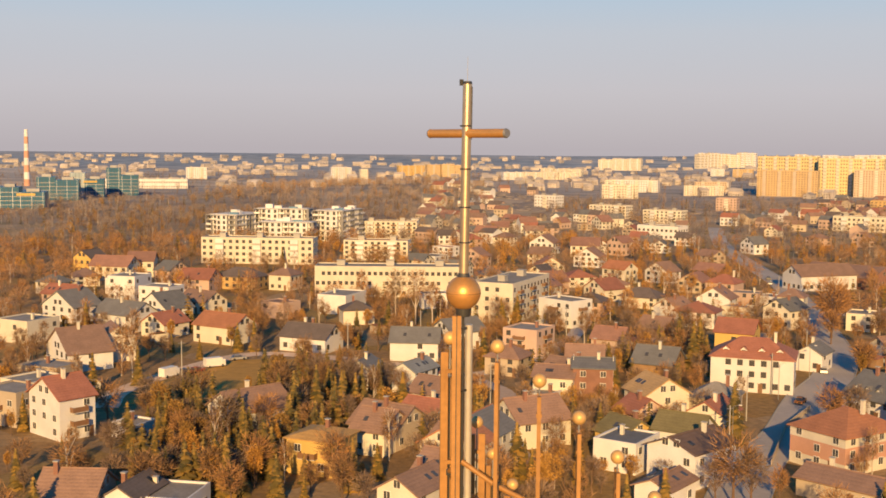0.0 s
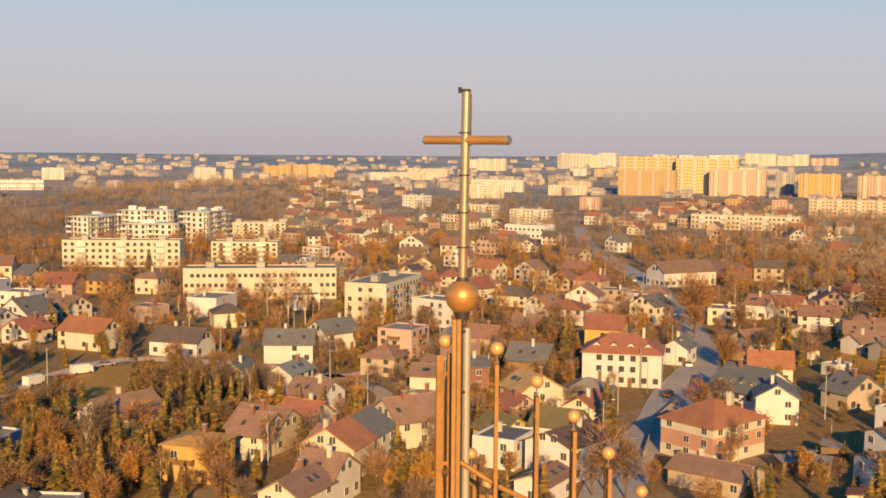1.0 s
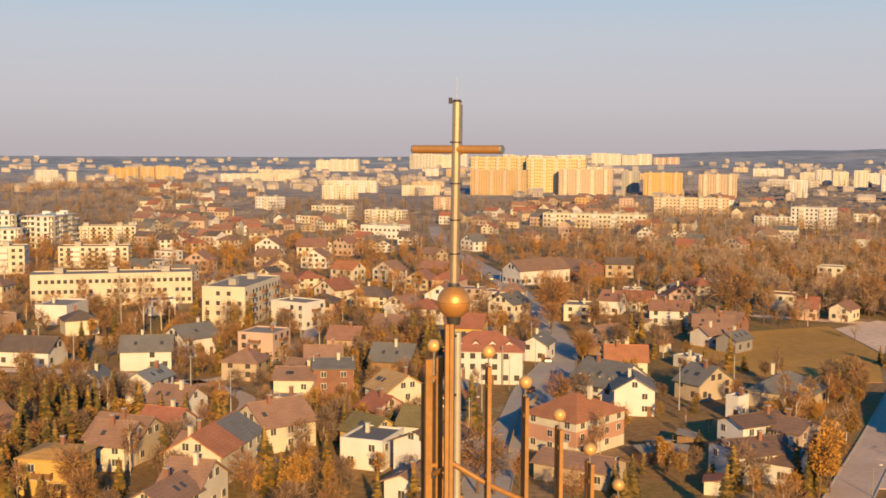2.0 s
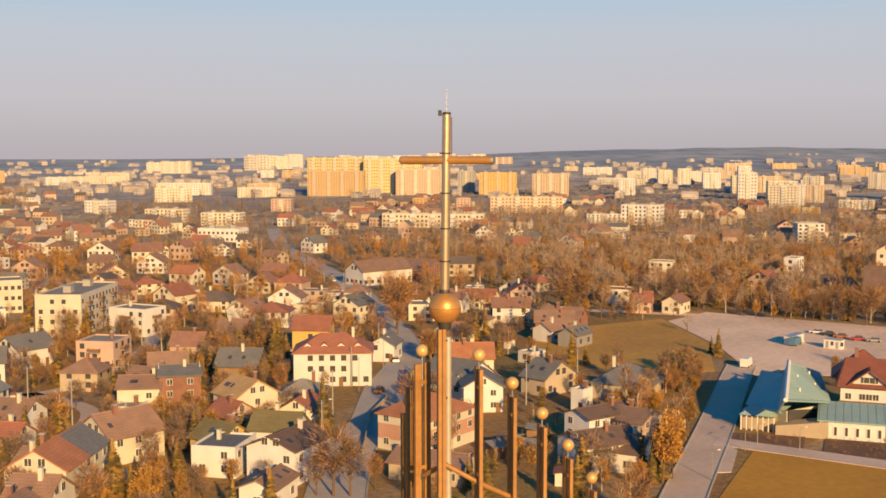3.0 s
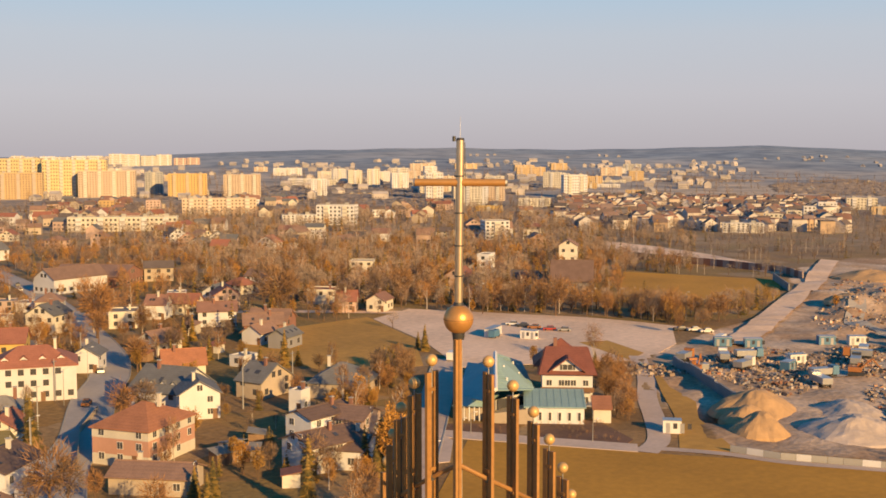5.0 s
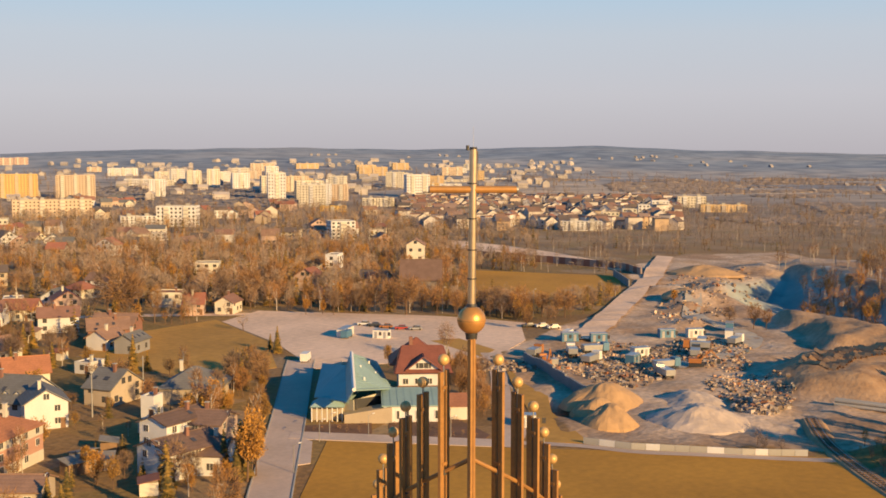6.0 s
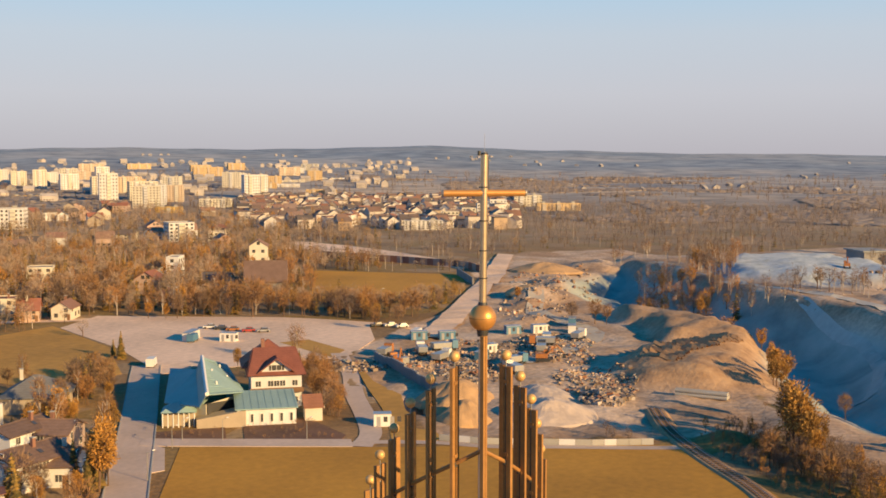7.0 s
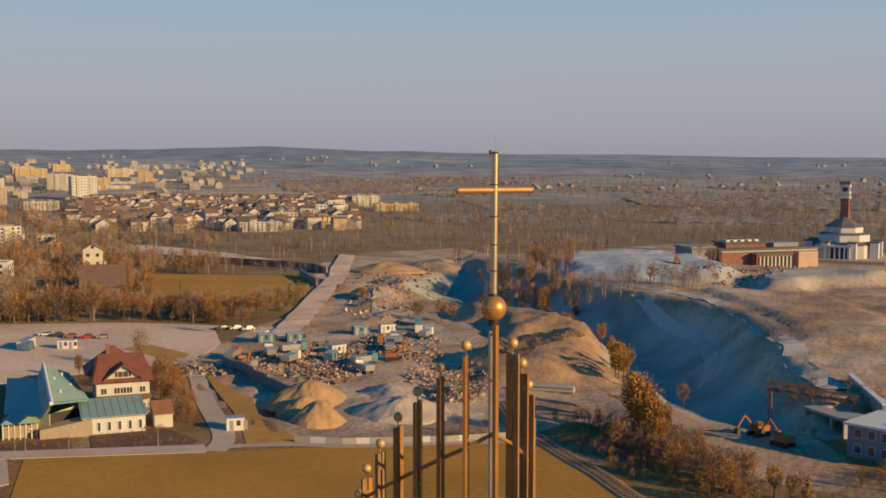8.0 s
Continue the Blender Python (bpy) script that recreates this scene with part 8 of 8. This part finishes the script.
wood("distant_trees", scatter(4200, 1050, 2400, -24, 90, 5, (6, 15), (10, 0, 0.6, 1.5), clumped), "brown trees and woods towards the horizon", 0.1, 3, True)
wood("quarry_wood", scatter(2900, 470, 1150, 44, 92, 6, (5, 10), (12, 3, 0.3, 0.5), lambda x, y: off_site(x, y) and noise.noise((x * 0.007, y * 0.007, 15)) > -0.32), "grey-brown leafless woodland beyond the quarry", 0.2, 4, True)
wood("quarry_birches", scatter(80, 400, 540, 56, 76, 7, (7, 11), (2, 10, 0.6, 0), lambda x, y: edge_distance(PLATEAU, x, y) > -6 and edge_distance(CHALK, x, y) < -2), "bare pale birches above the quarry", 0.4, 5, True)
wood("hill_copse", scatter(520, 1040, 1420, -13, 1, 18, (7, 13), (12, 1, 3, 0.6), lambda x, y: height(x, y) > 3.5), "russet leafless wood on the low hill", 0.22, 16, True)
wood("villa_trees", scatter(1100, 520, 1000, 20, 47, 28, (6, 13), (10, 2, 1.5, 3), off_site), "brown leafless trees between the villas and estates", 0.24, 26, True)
wood("left_wood", scatter(640, 480, 1000, -24, -3, 8, (4, 9), (12, 1, 4, 0.6), lambda x, y: off_site(x, y) and noise.noise((x * 0.011, y * 0.011, 8)) > -0.18), "dense russet leafless wood behind the blocks", 0.25, 6)
wood("field_edge_trees", scatter(160, 285, 420, 38, 55, 9, (4, 9), (10, 1, 1.4, 0.8), off_site), "bare trees and golden shrubs round the field", 0.42, 7)
wood("foreground_scrub", [(p[0], p[1], p[2] * 0.6, p[3]) for p in scatter(200, 150, 235, 62, 90, 10, (3, 7), (10, 0, 4, 0.5), lambda x, y: edge_distance(SITE, x, y) < 2 and edge_distance(PIT, x, y) < -1 and edge_distance(YARD, x, y) < -1 and x > 172, 0.5)], "brown scrub and bushes beside the railway path", 0.42, 8)


def canopy(name, n, r0, r1, a0, a1, seed, size, mat, keep, label, low=0.2):
    """Far woodland as a great many small uneven crowns."""
    r = random.Random(seed)
    verts, faces = [], []
    k = tries = 0
    while k < n and tries < n * 6:
        tries += 1
        d, az = r0 + (r1 - r0) * r.random() ** 1.25, r.uniform(a0, a1)
        x, y = d * math.sin(radians(az)), d * math.cos(radians(az))
        if not keep(x, y):
            continue
        z = height(x, y)
        rad, h = r.uniform(*size), r.uniform(*size) * low
        i = len(verts)
        t0 = r.uniform(0, 6.28)
        for zz, q in ((-1.0, 1.25), (0.5 * h, 0.95), (0.85 * h, 0.55)):
            for m in range(5):
                w = t0 + zz + 1.2566 * m
                g = rad * q * r.uniform(0.7, 1.25)
                verts.append((x + g * math.cos(w), y + g * math.sin(w), z + zz * r.uniform(0.85, 1.15)))
        verts.append((x, y, z + h))
        for a in (0, 5):
            for m in range(5):
                faces.append((i + a + m, i + a + (m + 1) % 5, i + a + 5 + (m + 1) % 5, i + a + 5 + m))
        faces.extend((i + 10 + m, i + 10 + (m + 1) % 5, i + 15) for m in range(5))
        k += 1
    me = bpy.data.meshes.new(name)
    me.from_pydata(verts, [], faces)
    me.materials.append(MATS[mat])
    me.polygons.foreach_set("use_smooth", [True] * len(faces))
    me.update()
    return tagged(new(name, me), label, "woods", kind="stuff")


def wooded(x, y):
    return noise.noise((x * 0.0016, y * 0.0022, 3)) + 0.6 * noise.noise((x * 0.006, y * 0.008, 7)) > 0.12 and off_site(x, y)


canopy("plain_woods", 13000, 900, 2400, 48, 92, 41, (4, 9), "hazed_canopy", wooded, "grey-brown leafless woods on the far plain")
canopy("suburb_woods", 8000, 1000, 2300, -24, 52, 42, (3, 7), "hazed_canopy", wooded, "grey-brown trees between far houses")


rs = random.Random(91)
shrubs = []
while len(shrubs) < 70:
    x, y = rs.uniform(123, 154), rs.uniform(133, 168)
    if any(edge_distance(bed, x, y) > 0.6 for bed in BEDS):
        shrubs.append((x, y, rs.uniform(0.7, 1.3), "bare_tree"))
wood("bed_shrubs", shrubs, "low brown shrubs planted in the beds", 0.25, 90)


def town(name, n, r0, r1, a0, a1, seed, size, hgt, keep, label, walls="town_walls", single=False):
    """Small far houses, joined, or each a thing of its own."""
    r = random.Random(seed)
    # haze-toned houses carry the same pale tone on their roofs
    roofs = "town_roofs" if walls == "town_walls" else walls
    me = Mesh(walls, roofs, "glass")
    k = tries = 0
    while k < n and tries < n * 10:
        tries += 1
        d, az = math.sqrt(r.uniform(r0 * r0, r1 * r1)), r.uniform(a0, a1)
        x, y = d * math.sin(radians(az)), d * math.cos(radians(az))
        if (d < 1000 and not free(x, y, 6)) or not keep(x, y):
            continue
        w, dp, h = r.uniform(*size), r.uniform(8, 11), r.uniform(*hgt)
        m = pose(x, y, height(x, y), 0, 0, r.choice((-40, -25, 50, 15)) + r.uniform(-6, 6))
        i = len(me.v)
        wm, rm, gm = (Mesh("plaster_" + r.choice(("white", "cream", "beige", "rose"))), Mesh("roof_" + r.choice(("brown", "rose", "slate", "red", "dark"))), Mesh("glass")) if single else (me, me, me)
        ri, gi = (0, 0) if single else (1, 2)
        wm.box(-w / 2, -dp / 2, -1, w / 2, dp / 2, h)
        e = r.uniform(0.25, 0.42) * dp
        if h < 8:
            for s in (-1, 1):
                rm.face([(-w / 2 - 0.4, s * (dp / 2 + 0.4), h - 0.2), (w / 2 + 0.4, s * (dp / 2 + 0.4), h - 0.2), (w / 2 + 0.4, 0, h + e), (-w / 2 - 0.4, 0, h + e)], ri)
            for s in (-1, 1):
                wm.face([(s * w / 2, -dp / 2, h), (s * w / 2, dp / 2, h), (s * w / 2, 0, h + e - 0.1)], 0)
        else:
            rm.box(-w / 2 - 0.2, -dp / 2 - 0.2, h, w / 2 + 0.2, dp / 2 + 0.2, h + 0.6, ri)
        for c in range(int(w / 3)):
            for f in range(max(1, int(h / 3))):
                u = -w / 2 + 1.5 + c * 3
                gm.box(u - 0.6, -dp / 2 - 0.06, 0.9 + f * 2.9, u + 0.6, -dp / 2 - 0.01, 2.2 + f * 2.9, gi)
        if single:
            root = thing("house", x, y, 0, 0, label, "house")
            root.matrix_basis = m
            part("wall", wm, root)
            part("roof", rm, root)
            if gm.f:
                tagged(part("window_grid", gm, root), kind="stuff")
        else:
            me.v[i:] = [tuple(m @ Vector(p)) for p in me.v[i:]]
        k += 1
    return None if single else tagged(part(name, me), label, "houses", kind="stuff")


def settled(x, y):
    return off_site(x, y) and noise.noise((x * 0.003, y * 0.003, 11)) > -0.15


town("far_houses", 190, 620, 1250, -2, 44, 31, (9, 14), (4, 7), lambda x, y: settled(x, y) and (x < 0.42 * y or noise.noise((x * 0.01, y * 0.01, 6)) > 0.2), "pale gabled house far off in the suburb", single=True)
town("distant_houses", 380, 1200, 3000, -24, 52, 32, (9, 18), (4, 8), lambda x, y: settled(x, y) and (x > 0 or noise.noise((x * 0.004, y * 0.004, 2)) > 0.15), "pale houses scattered to the horizon", "hazed_town")
rb = random.Random(33)
for _k in range(26):
    d, az = rb.uniform(1250, 2500), rb.uniform(4, 47)
    x, y = d * math.sin(radians(az)), d * math.cos(radians(az))
    if free(x, y, 30):
        house(x, y, -az + rb.uniform(-15, 15), rb.uniform(25, 60), 12, rb.uniform(9, 17), "p", "flat", rb.choice(("white", "cream", "peach", "apricot")), "tar", 5, kind="apartment block")
rb = random.Random(36)
for _k in range(15):
    d, az = rb.uniform(1150, 1750), rb.uniform(29, 44)
    x, y = d * math.sin(radians(az)), d * math.cos(radians(az))
    if free(x, y, 18):
        house(x, y, -az + rb.uniform(-18, 18), rb.uniform(16, 30), 13, rb.uniform(15, 30), "p", "flat", rb.choice(("white", "white", "cream", "peach")), "tar", 8, kind="tower block")
town("terraced_houses", 420, 800, 1300, 43, 57, 34, (6, 12), (5, 9), lambda x, y: True, "rows of pale terraced houses with dark roofs")
town("horizon_houses", 300, 1600, 3900, -24, 22, 37, (10, 30), (4, 8), lambda x, y: noise.noise((x * 0.002, y * 0.003, 4)) > -0.25, "pale low buildings scattered along the horizon", "hazed_town")
town("hill_houses", 110, 1700, 3400, 30, 84, 35, (5, 9), (2.2, 3.2), lambda x, y: noise.noise((x * 0.002, y * 0.002, 1)) > 0.05, "white houses dotted over the wooded hills", "hazed_town")


def shed(x, y, rz, mat, roofmat):
    root = thing("garden_shed", x, y, height(x, y), rz, "small %s garden shed with low sloping roof" % ("brown wooden" if "wood" in mat else "pale rendered"), "shed", "garden sheds")
    me = Mesh(mat)
    me.box(-2, -1.5, -0.3, 2, 1.5, 2.2)
    part("wall", me, root)
    r = Mesh(roofmat)
    roof_slab(r, [(-2.3, -1.8, 2.1), (2.3, -1.8, 2.1), (2.3, 1.8, 2.7), (-2.3, 1.8, 2.7)], 0.1)
    part("roof", r, root)
    d = Mesh("frame_brown")
    d.box(-0.45, -1.56, 0, 0.45, -1.5, 1.9)
    part("door", d, root)


rs = random.Random(77)
made = 0
while made < 34:
    d, az = rs.uniform(160, 340), rs.uniform(-22, 36)
    x, y = d * math.sin(radians(az)), d * math.cos(radians(az))
    if free(x, y, 2.2):
        shed(x, y, rs.uniform(0, 360), rs.choice(("plaster_woodwall", "plaster_cream", "plaster_beige")), rs.choice(("roof_tar", "roof_brown", "roof_red")))
        TAKEN.append((x, y, 2.5))
        made += 1


def utility_pole(x, y, rz):
    root = thing("utility_pole", x, y, height(x, y), rz, "grey concrete power pole with short crossarm", "pole", "utility poles")
    me = Mesh("plaster_concrete")
    me.tube((0, 0, -0.3), (0, 0, 9.5), 0.16, 0.09, 8)
    part("post", me, root)
    c = Mesh("metal_grey")
    c.box(-0.8, -0.05, 8.9, 0.8, 0.05, 9.0)
    part("crossarm", c, root)


for _x, _y in ((48, 184), (58, 212), (70, 238), (88, 272), (14, 196), (6, 222), (30, 310), (-30, 275), (-66, 245), (-2, 240), (100, 205), (118, 215), (104, 345), (116, 400), (-12, 300), (60, 300)):
    utility_pole(_x, _y, 30)
